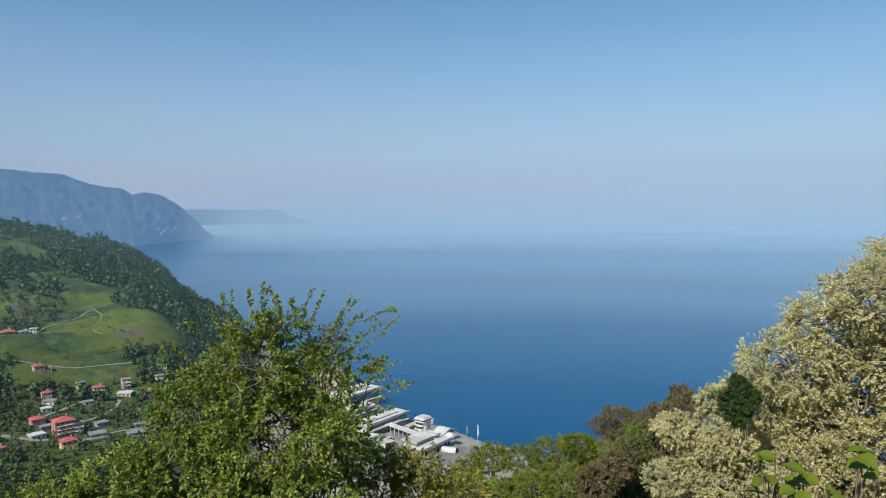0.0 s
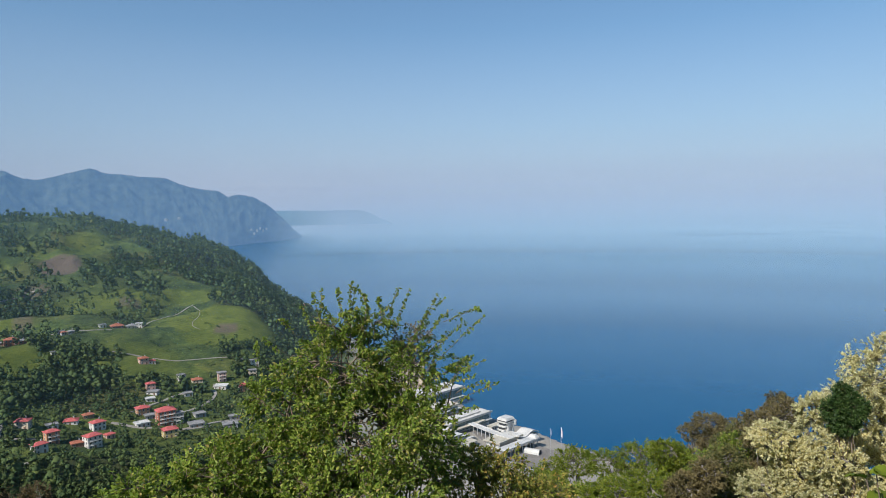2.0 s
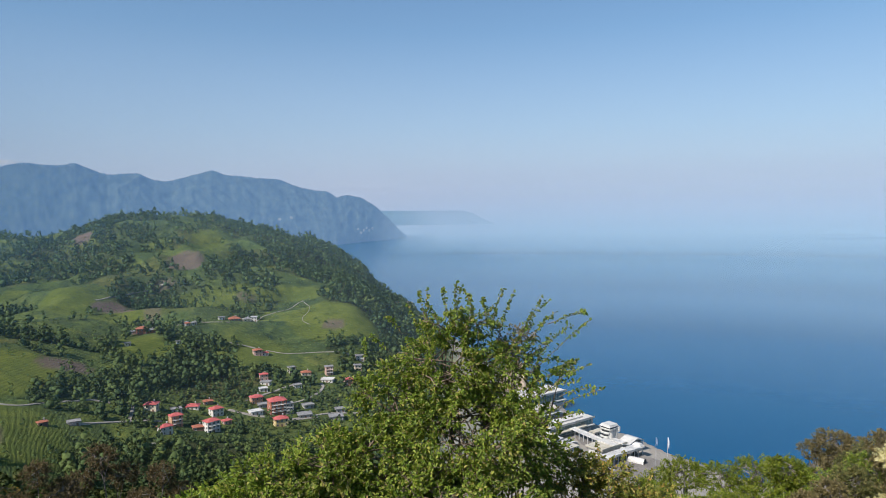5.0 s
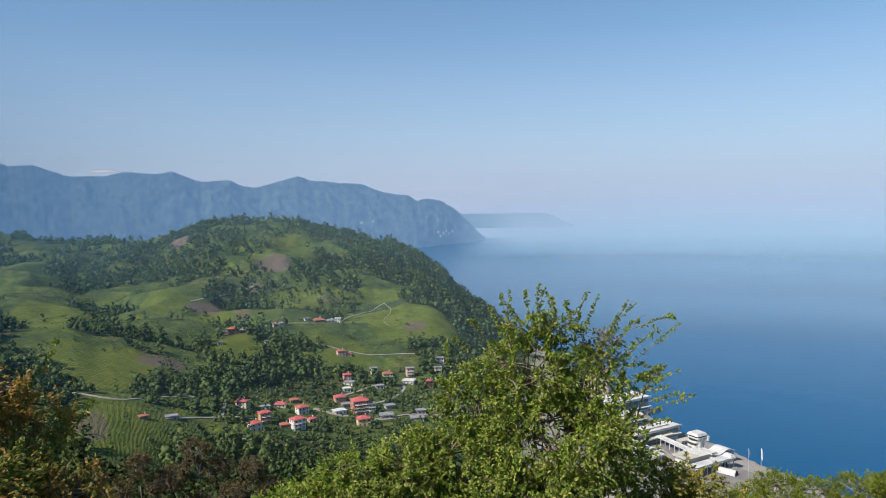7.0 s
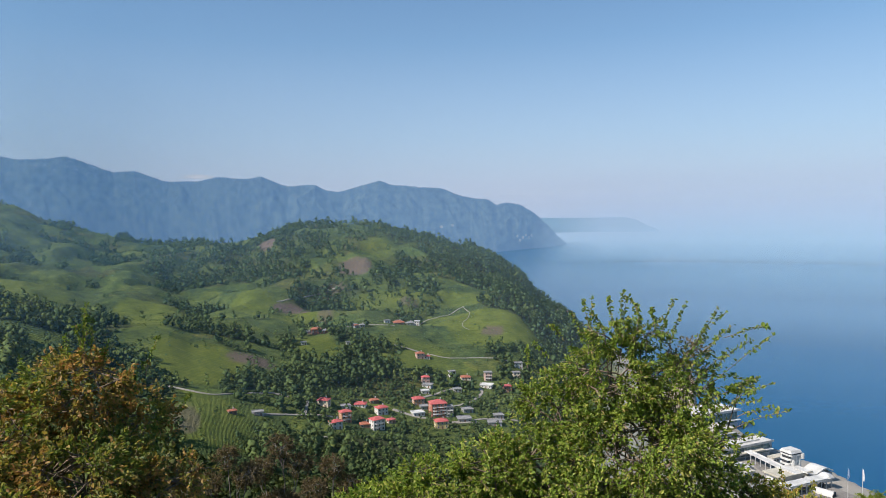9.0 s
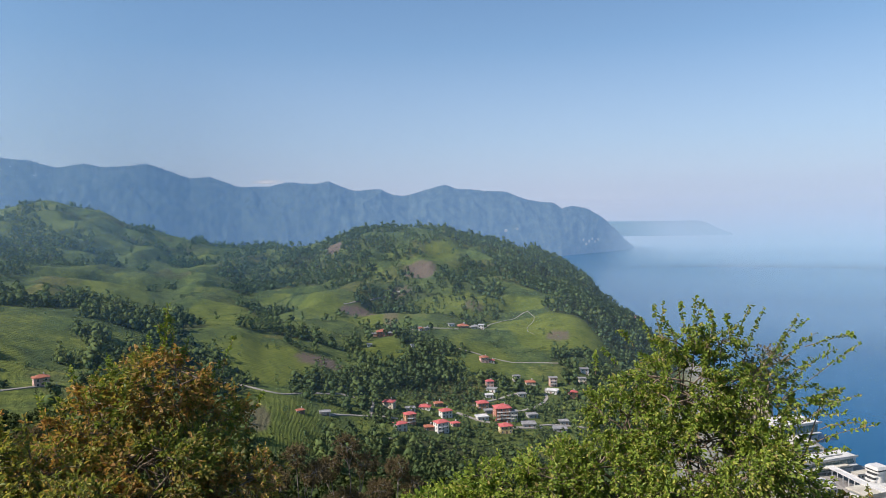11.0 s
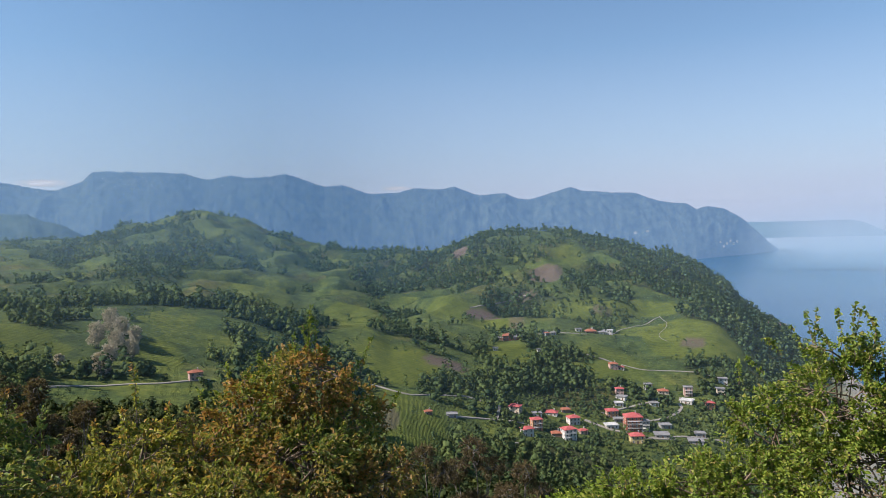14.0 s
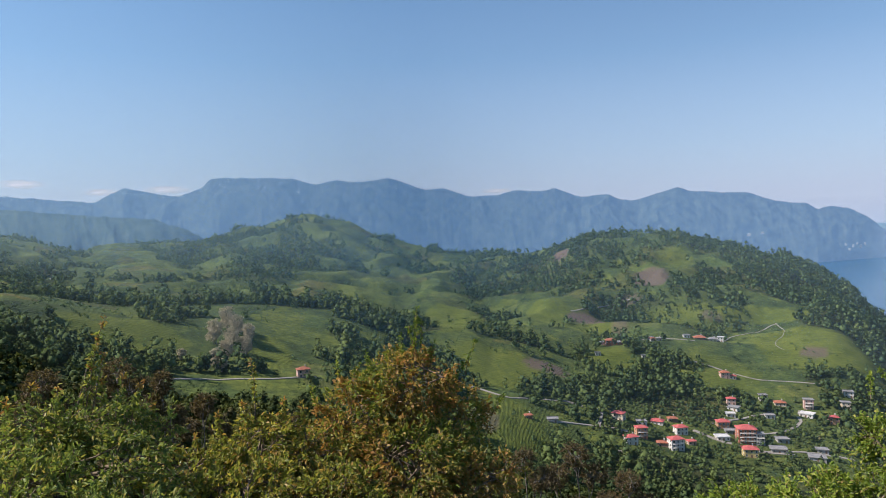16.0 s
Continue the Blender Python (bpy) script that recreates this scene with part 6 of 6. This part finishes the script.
# the low growth at its foot, and along the slope
plant("bush", "yellow-green leafy bush on the slope", "bush", facing(26.5, 7.5), crown_at(26.5, 7.5, [(-1.0, -20.4, 0.6, 0.6, 0.42, 0), (4.3, -21.6, 0.6, 0.6, 0.4, 0), (-3.1, -24.2, 0.7, 0.6, 0.5, 0), (6.9, -24.0, 0.8, 0.6, 0.5, 0), (9.5, -23.4, 0.5, 0.5, 0.3, 0)]), 6, 1000, 15, 0.047, LEAF_GREEN, BARK, 0.03, 3, wide=0.62, twig_length=0.35, group="low bushes")
plant("bush", "thin yellow-olive bush with dry twigs on the slope", "bush", facing(2.0, 8.5), crown_at(2.0, 8.5, [(0.6, -21.2, 0.42, 0.5, 0.26, 0), (2.6, -20.9, 0.36, 0.5, 0.26, 0), (0.1, -23.5, 0.6, 0.5, 0.40, 0), (-3.1, -23.6, 0.5, 0.5, 0.32, 0), (4.6, -22.3, 0.5, 0.5, 0.42, 0)]), 7, 850, 15, 0.040, LEAF_HEATH, BARK, 0.022, 4, wide=0.62, twig_length=0.35, bare=0.2, group="low bushes", spikes=shoots_at(2.0, 8.5, [(3.2, -20.9, 3.4, -18.9), (1.6, -21.0, 1.2, -19.4), (4.8, -21.6, 5.2, -19.7), (-0.6, -22.0, -1.2, -20.5), (-2.4, -22.8, -3.0, -21.4)]))
# the rusty shrub
plant("shrub", "shrub with rust-brown and green leaves on the slope", "shrub", facing(57.6, 4.6),
      crown_at(57.6, 4.6, [(-0.5, -12.4, 0.4, 0.45, 0.32, 0), (3.3, -14.2, 0.36, 0.4, 0.3, 0), (-3.9, -15.2, 0.32, 0.4, 0.3, 0.1), (0.1, -19.4, 0.58, 0.5, 0.40, -0.4), (6.8, -17.8, 0.4, 0.4, 0.28, -0.2), (-6.2, -20.9, 0.34, 0.4, 0.30, -0.4), (2.2, -25.5, 0.66, 0.5, 0.42, -1.0), (9.9, -19.8, 0.36, 0.4, 0.25, -0.2)]),
      8, 2800, 18, 0.027, LEAF_RUST, BARK, 0.016, 5, wide=0.62, twig_length=0.25, bare=0.12, spike_material=LEAF_GREEN, tip_from=0.3, shoot_label="fresh green young leaves",
      spikes=shoots_at(57.6, 4.6, [(56.9, -11.1, 56.3, -5.9), (56.7, -10.6, 57.0, -7.5), (57.5, -10.7, 57.8, -8.2), (56.2, -10.8, 55.9, -6.9), (56.6, -11.0, 56.5, -6.4), (55.6, -11.1, 55.0, -9.0), (52.4, -11.6, 51.3, -8.6), (60.2, -11.7, 60.8, -9.6), (62.8, -12.6, 63.3, -10.0), (53.5, -12.7, 52.4, -10.7), (64.9, -14.7, 65.4, -12.0), (50.4, -15.3, 49.2, -13.4)]))
# the leafy shoots between the shrubs
plant("bush", "low yellow-green bush with coppery shoot tips on the slope", "bush", facing(70.6, 4.2),
      crown_at(70.6, 4.2, [(-1.1, -16.1, 0.34, 0.39, 0.22, 0), (3.6, -17.9, 0.34, 0.39, 0.22, 0), (-5.2, -17.2, 0.31, 0.39, 0.22, 0), (-0.0, -21.5, 0.55, 0.45, 0.32, -0.6), (6.2, -21.5, 0.42, 0.45, 0.32, -0.6), (-6.2, -22.1, 0.42, 0.45, 0.32, -0.6)]),
      9, 1300, 18, 0.027, LEAF_HEATH, BARK, 0.022, 6, twig_length=0.22, bare=0.05, group="low bushes", spike_material=LEAF_COPPER,
      spikes=shoots_at(70.6, 4.2, [(70.0, -14.1, 70.2, -9.4), (70.5, -15.1, 71.0, -12.7), (72.6, -16.1, 72.9, -13.3), (74.2, -16.6, 74.7, -14.9), (68.0, -15.7, 67.7, -12.9), (65.9, -16.2, 66.2, -13.2), (75.7, -17.1, 76.2, -15.3), (69.0, -15.7, 68.9, -13.9)]))
plant("shrub", "dark green shrub with arching leafy shoots and coppery tips", "shrub", facing(82.4, 4.0),
      crown_at(82.4, 4.0, [(-0.0, -13.4, 0.34, 0.4, 0.21, 0), (3.2, -13.0, 0.3, 0.34, 0.21, 0), (-3.1, -13.9, 0.28, 0.34, 0.18, 0), (-0.0, -17.3, 0.52, 0.46, 0.32, -0.3), (5.0, -18.3, 0.50, 0.46, 0.32, -0.4), (-0.0, -22.4, 0.62, 0.46, 0.32, -0.9)]),
      10, 1250, 18, 0.029, LEAF_DARK, BARK, 0.022, 5, twig_length=0.26, bare=0.03, wide=0.45, spike_material=LEAF_COPPER,
      spikes=shoots_at(82.4, 4.0, [(82.9, -11.9, 80.6, -5.2), (82.4, -12.5, 81.2, -6.6), (81.8, -11.9, 80.8, -7.8), (82.7, -13.0, 81.7, -8.7), (84.9, -12.9, 85.7, -9.7), (83.7, -13.5, 84.1, -10.1), (80.3, -13.0, 79.6, -9.8), (79.3, -13.5, 78.4, -10.3), (81.3, -13.0, 81.0, -9.9), (86.9, -14.5, 87.3, -10.7), (78.3, -14.5, 77.5, -12.2)]))
# broad-leaved twigs close by


def ribbed_leaf(length):
    """A broad toothed leaf, folded along its midrib, with raised side ribs."""
    u, v = np.meshgrid(np.linspace(0, 1, 31), np.linspace(-1, 1, 7), indexing="ij")
    half = 0.40 * np.sin(math.pi * u ** 0.75) ** 0.8 * (1 + 0.05 * np.cos(u * 60)) + 0.004
    bent_down = -0.25 * u ** 2
    z = 0.12 * np.abs(v) * half / 0.4 + 0.030 * np.sin((u - 0.30 * np.abs(v)) * 2 * math.pi * 6) * np.minimum(1, np.abs(v) * 3) + bent_down
    return mesh_of("leaf", np.stack([v * half, u, z], -1).reshape(-1, 3) * length, grid_faces(31, 7), LEAF_HAZEL, True)


def hazel(bearing, r, leaves):
    x0, y0, z0 = facing(bearing, r)
    root = thing("hazel_bush", "fresh green bush with broad ribbed leaves close by", "bush", pose(x0, y0, z0))
    forms = [ribbed_leaf(s) for s in (0.060, 0.074, 0.066, 0.083, 0.055)]
    grow, stems = np.random.default_rng(11), []
    knot = np.array([0, 0, 0.25])
    for k, (b, e, turn, tip) in enumerate([q for b, e, turn, tip in leaves for q in ((b, e, turn, tip), (b + 0.7 * math.sin(turn * 2.0), e - 0.55 + 0.3 * math.cos(turn), -turn + 25, 105 - tip))]):
        d = r + grow.uniform(-0.12, 0.12)
        p = np.array([swung(b, r)[0] - d * math.sin(radians(b)) - x0, swung(b, r)[1] + d * math.cos(radians(b)) - y0, EYE + d * math.tan(radians(e + 0.1)) - z0])
        part("leaf", forms[k % 5], root).matrix_basis = pose(*p, tip - 48, 22 * math.sin(k * 2.1), bearing + turn * 2.2 + 150)
        stems.append(bent(knot if k % 4 == 0 else joint, p, 0.006, 0.002, grow, 5, 0.15))
        if k % 4 == 0:
            joint = np.array(stems[-1][3][0])
    part("stem", tube_mesh("stem", stems, BARK, 5), root)
    return root


hazel(-29.0, 2.6, [(-25.2, -18.7, 35, 40), (-26.3, -18.9, -20, 55), (-27.0, -20.2, 40, 60), (-28.3, -20.6, -5, 72), (-29.3, -20.3, -38, 58), (-29.9, -21.6, 12, 62), (-26.6, -21.0, 48, 35), (-30.7, -20.9, -50, 50), (-31.8, -17.9, 30, 50), (-32.7, -17.6, -15, 66), (-33.1, -19.2, -42, 48), (-32.2, -20.8, 22, 58), (-28.1, -22.2, 45, 45), (-31.2, -22.4, -20, 60), (-33.3, -21.4, -35, 48), (-30.3, -22.8, 15, 55), (-25.7, -20.2, 25, 50)])
# blossoming trees
plant("blossom_tree", "tree covered in cream-white blossom", "tree", facing(-31.0, 30.0),
      crown_at(-31.0, 30.0, [(-4, -4.4, 2.5, 2.2, 1.89, 0.9), (-1.6, -6.5, 2.5, 2.2, 1.62, -0.8), (1.1, -9.2, 2.5, 2.2, 1.85, 0.5), (3.7, -12.2, 2.5, 2.2, 1.8, -0.4), (5.4, -14.9, 2.5, 2.2, 1.78, 0.2), (-6.5, -8, 2.5, 2.2, 1.77, -0.7), (-3.6, -11, 2.5, 2.2, 1.73, -0.2), (-0.6, -13.6, 2.5, 2.2, 1.82, 1.0), (2, -16.4, 2.5, 2.2, 1.88, 0.1), (4.2, -18.4, 2.5, 2.2, 1.73, -0.5), (-6, -14.5, 2.5, 2.2, 1.61, -0.9), (-3, -17.5, 2.5, 2.2, 1.74, -0.4), (0, -20, 2.5, 2.2, 1.71, 0.8), (2.8, -22.4, 2.5, 2.2, 1.76, 0.1), (-5, -21, 2.5, 2.2, 1.67, -1.0), (5.8, -21.5, 2.5, 2.2, 1.7, -0.7)]),
      12, 12500, 32, 0.068, LEAF_BLOSSOM, GREY_BARK, 0.08, 3, 0.95, twig_length=1.0, small=True, group="blossoming trees", leaf_name="blossom")
plant("blossom_tree", "small tree covered in cream-white blossom", "tree", facing(-19.7, 27.0),
      crown_at(-19.7, 27.0, [(-2.1, -15.3, 0.9, 1, 0.8, 0), (0.6, -17.5, 1.2, 1.2, 0.8, 0), (-1.6, -19.6, 1.5, 1.4, 1.1, 0), (1.6, -21.1, 1.0, 1, 0.8, 0), (-4.6, -21.1, 1.3, 1.2, 1.2, 0), (-0.0, -24.7, 1.8, 1.4, 1.2, 0), (-3.0, -18.2, 1.2, 1.2, 1.0, -1), (-3.6, -21.5, 1.5, 1.4, 1.2, -1)]),
      13, 4600, 33, 0.066, LEAF_BLOSSOM, GREY_BARK, 0.06, 3, 0.95, twig_length=0.9, small=True, group="blossoming trees", leaf_name="blossom")
plant("evergreen_shrub", "dense dark green evergreen between blossoming trees", "shrub", facing(-23.6, 26.0), crown_at(-23.6, 26.0, [(0.2, -13.7, 0.40, 0.45, 0.42, 0), (-0.4, -14.6, 0.60, 0.6, 0.50, 0), (0.7, -14.9, 0.50, 0.6, 0.50, 0), (0.1, -15.8, 0.55, 0.6, 0.42, 0)]), 14, 1100, 22, 0.076, LEAF_EVERGREEN, BARK, 0.06, 2, twig_length=0.45)
# trees down the slope
for b, r, spans, kind, seed in (
    (-9.4, 58.0, [(0.0, -20.0, 3.0, 3, 1.5, 0), (2.9, -20.6, 2.2, 2.4, 1.3, 0), (-2.3, -19.8, 2.0, 2.4, 1.3, 0), (0.0, -23.5, 4.2, 3, 2.2, 0)], LEAF_BRIGHT, 21),
    (-3.8, 62.0, [(0.0, -20.6, 2.6, 2.6, 1.4, 0), (2.3, -21.7, 2.0, 2.4, 1.2, 0), (0.0, -24.8, 3.6, 3, 2.0, 0)], LEAF_BRIGHT, 22),
    (-14.6, 52.0, [(0.0, -20.0, 1.9, 2.2, 1.4, 0), (-1.8, -18.6, 1.6, 2, 1.5, 0), (0.1, -23.2, 3.0, 2.4, 2.2, 0)], LEAF_GREEN, 23),
    (-17.9, 50.0, [(0.0, -17.1, 1.8, 2.0, 1.6, 0), (-1.9, -15.7, 1.4, 1.8, 1.4, 0), (0.0, -21.1, 3.0, 2.4, 2.4, 0)], LEAF_BROWN, 24),
    (-7.0, 44.0, [(0, -23.0, 2.4, 2.4, 1.2, 0), (2.8, -23.6, 1.9, 2.0, 1.1, 0), (-3.0, -22.6, 2.0, 2.0, 1.2, 0), (0, -26.0, 3.4, 2.6, 1.4, 0)], LEAF_BRIGHT, 26),
    (-1.6, 48.0, [(0, -22.6, 1.8, 2.0, 1.0, 0), (2.2, -23.2, 1.6, 1.6, 1.0, 0), (0, -26.0, 2.6, 2.0, 1.2, 0)], LEAF_BRIGHT, 27),
    (-4.6, 46.0, [(0, -23.4, 2.3, 2.2, 1.2, 0), (2.6, -23.9, 1.9, 2.0, 1.1, 0), (-2.6, -23.5, 2.0, 2.0, 1.2, 0), (0, -25.6, 3.4, 2.6, 1.4, 0)], LEAF_BRIGHT, 61),
    (-9.8, 50.0, [(0, -21.9, 2.4, 2.3, 1.3, 0), (2.4, -22.6, 2.0, 2.0, 1.2, 0), (-2.2, -22.2, 2.0, 2.0, 1.2, 0), (0, -24.8, 3.4, 2.6, 1.8, 0)], LEAF_BRIGHT, 62),
    (-12.6, 42.0, [(0, -22.2, 1.4, 1.6, 1.5, 0), (-1.6, -20.8, 1.1, 1.4, 1.3, 0), (0, -25.6, 2.2, 1.8, 1.6, 0)], LEAF_BROWN, 28),
    (-15.6, 46.0, [(0, -20.0, 1.6, 1.8, 1.6, 0), (1.6, -21.2, 1.3, 1.6, 1.4, 0), (0, -24.0, 2.4, 2.0, 1.8, 0)], LEAF_OLIVE, 29),
    (-19.3, 56.0, [(0, -15.4, 1.3, 1.6, 1.5, 0), (1.2, -17.0, 1.5, 1.6, 1.4, 0), (-0.6, -19.0, 2.4, 2.0, 2.2, 0)], LEAF_BROWN, 30),
    (-17.0, 62.0, [(0, -17.4, 1.8, 1.8, 1.3, 0), (1.4, -18.4, 1.6, 1.6, 1.3, 0), (-1.2, -18.8, 1.8, 1.6, 1.4, 0), (0.3, -20.6, 2.6, 2.0, 1.6, 0)], LEAF_OLIVE, 44),
    (-11.2, 55.0, [(0, -19.6, 1.8, 1.8, 1.4, 0), (-1.4, -20.6, 1.6, 1.6, 1.4, 0), (0.3, -22.8, 2.6, 2.0, 1.6, 0)], LEAF_BRIGHT, 45),
):
    plant("tree", "bushy brownish tree on the slope" if kind is LEAF_BROWN else "bushy olive-green tree on the slope" if kind is LEAF_OLIVE else "bushy light green tree on the slope", "tree", facing(b, r), crown_at(b, r, spans), seed, 1900, 21, 0.125, kind, GREY_BARK, 0.13, 3, 0.7, twig_length=1.0, group="slope trees", bare=0.05)
plant("dry_tree", "grey half-bare tree with sparse dull leaves", "tree", facing(-14.6, 75.0), crown_at(-14.6, 75.0, [(0.3, -16.9, 2.0, 2.0, 1.25, 0), (1.7, -17.6, 1.4, 1.4, 1.0, 0), (-1.2, -17.0, 1.5, 1.5, 1.1, 0), (0.0, -18.2, 2.5, 2, 1.2, 0), (0.4, -19.2, 2.6, 2.0, 1.3, 0), (-0.6, -20.4, 2.4, 2.0, 1.3, 0)]), 25, 2200, 12, 0.17, LEAF_BROWN, GREY_BARK, 0.10, 3, 0.6, twig_length=0.9, bare=0.1)
# darker trees further down
for b, r, spans, seed in (
    (85.0, 90.0, [(0.0, -9.9, 2.6, 2.4, 2.3, 0.0), (1.3, -11.8, 2.6, 2.4, 2.0, 0.0), (-1.4, -12.0, 2.4, 2.1, 2.0, 0.0), (0.0, -14.5, 3.6, 3.0, 2.4, 0.0)], 33),
    (80.1, 95.0, [(0.0, -9.4, 2.5, 2.5, 2.2, 0.0), (1.2, -10.6, 2.4, 2.5, 2.2, 0.0), (-1.4, -10.9, 2.3, 2.4, 2.1, 0.0), (0.5, -13.0, 3.6, 3.2, 2.6, 0.0), (-0.3, -16.0, 4.0, 3.2, 2.8, 0.0)], 30),
    (76.9, 90.0, [(0.0, -10.6, 1.5, 1.6, 1.7, 0.0), (0.7, -12.3, 1.8, 1.8, 1.8, 0.0), (-0.8, -13.4, 1.9, 1.8, 1.8, 0.0), (0.0, -16.0, 2.9, 2.4, 2.4, 0.0)], 36),
    (73.9, 100.0, [(0.0, -12.6, 1.9, 2.0, 1.9, 0.0), (1.2, -14.3, 2.2, 2.1, 1.9, 0.0), (-1.2, -14.6, 2.0, 2.0, 1.9, 0.0), (0.0, -17.0, 3.4, 2.8, 2.4, 0.0)], 42),
    (70.4, 110.0, [(0.0, -13.6, 2.25, 2.25, 1.9, 0.0), (0.9, -15.3, 2.4, 2.4, 1.9, 0.0), (-1.1, -15.2, 2.1, 2.1, 1.8, 0.0), (0.0, -17.8, 3.45, 3.0, 2.4, 0.0)], 35),
    (66.8, 105.0, [(0.0, -14.6, 2.0, 2.1, 1.8, 0.0), (1.0, -16.2, 2.2, 2.2, 1.8, 0.0), (-1.0, -16.4, 2.0, 2.1, 1.8, 0.0), (0.0, -18.6, 3.2, 2.8, 2.3, 0.0)], 45),
    (47.6, 100.0, [(0.0, -18.4, 2.2, 2.2, 1.9, 0.0), (1.5, -20.2, 2.8, 2.6, 2.0, 0.0), (-1.5, -19.9, 2.6, 2.6, 2.0, 0.0), (0.0, -22.7, 4.2, 3.2, 2.4, 0.0)], 36),
    (43.4, 105.0, [(0.0, -18.0, 2.9, 2.6, 2.1, 0.0), (1.6, -19.6, 3.0, 2.8, 2.2, 0.0), (-1.6, -19.4, 2.8, 2.6, 2.1, 0.0), (0.2, -22.4, 4.6, 3.4, 2.8, 0.0)], 48),
    (39.2, 100.0, [(0.0, -19.8, 2.4, 2.3, 1.9, 0.0), (1.4, -21.5, 2.8, 2.6, 2.0, 0.0), (-1.4, -21.3, 2.6, 2.4, 1.9, 0.0), (0.0, -24.2, 4.2, 3.2, 2.6, 0.0)], 51),
    (50.8, 90.0, [(0.0, -20.4, 2.25, 2.25, 1.86, 0.0), (1.1, -23.5, 2.4, 2.4, 1.8, 0.0), (-1.1, -23.1, 2.1, 2.1, 1.8, 0.0), (0.0, -26.2, 3.45, 3.0, 2.4, 0.0)], 39),
    (36.7, 95.0, [(0.0, -23.0, 1.95, 1.95, 1.61, 0.0), (0.9, -24.7, 2.08, 2.08, 1.56, 0.0), (-0.9, -24.4, 1.82, 1.82, 1.56, 0.0), (0.0, -26.9, 2.99, 2.6, 2.08, 0.0)], 40),
):
    plant("tree", "bushy olive-brown tree further down the slope", "tree", facing(b, r), crown_at(b, r, spans), seed, 1300, 20, 0.21, LEAF_OLIVE if seed % 3 else LEAF_UMBER, GREY_BARK, 0.16, 2, 0.6, twig_length=1.4, group="lower slope trees", bare=0.08)
# pale blossoming trees up the tea slope
for b, r, wide, tall, seed in ((72.8, 436, 7.0, 12, 51), (72.0, 452, 8.0, 15, 52), (71.6, 474, 8.5, 17, 53), (72.9, 492, 9.0, 18, 54), (71.2, 505, 9.0, 18, 55), (75.4, 446, 4.2, 7, 56), (71.9, 520, 9.0, 19, 57), (70.5, 470, 7.0, 13, 58), (70.3, 496, 7.5, 15, 59), (72.4, 424, 5.0, 8, 60)):
    plant("blossom_tree", "greyish-pink blossoming tree on the tea slope", "tree", facing(b, r), [(0, 0, tall * 0.72, wide * 0.7, wide * 0.7, tall * 0.3), (wide * 0.3, 0, tall * 0.5, wide * 0.6, wide * 0.6, tall * 0.25), (-wide * 0.3, wide * 0.2, tall * 0.45, wide * 0.6, wide * 0.6, tall * 0.25), (0, -wide * 0.2, tall * 0.3, wide * 0.7, wide * 0.6, tall * 0.2)], seed, 520, 15, 0.55, LEAF_PALE, GREY_BARK, 0.22, 2, 0.8, twig_length=2.4, group="blossoming trees", leaf_name="blossom")
plant("blossom_tree", "small white blossoming tree below the village", "tree", facing(36.8, 196.0), [(0, 0, 4.6, 2.6, 2.4, 1.5), (1.6, 0.4, 3.4, 2.0, 2.0, 1.3), (-1.7, 0.2, 3.2, 2.0, 2.0, 1.3)], 63, 420, 14, 0.30, LEAF_PALE, GREY_BARK, 0.10, 2, 0.8, twig_length=1.2, group="blossoming trees", leaf_name="blossom")
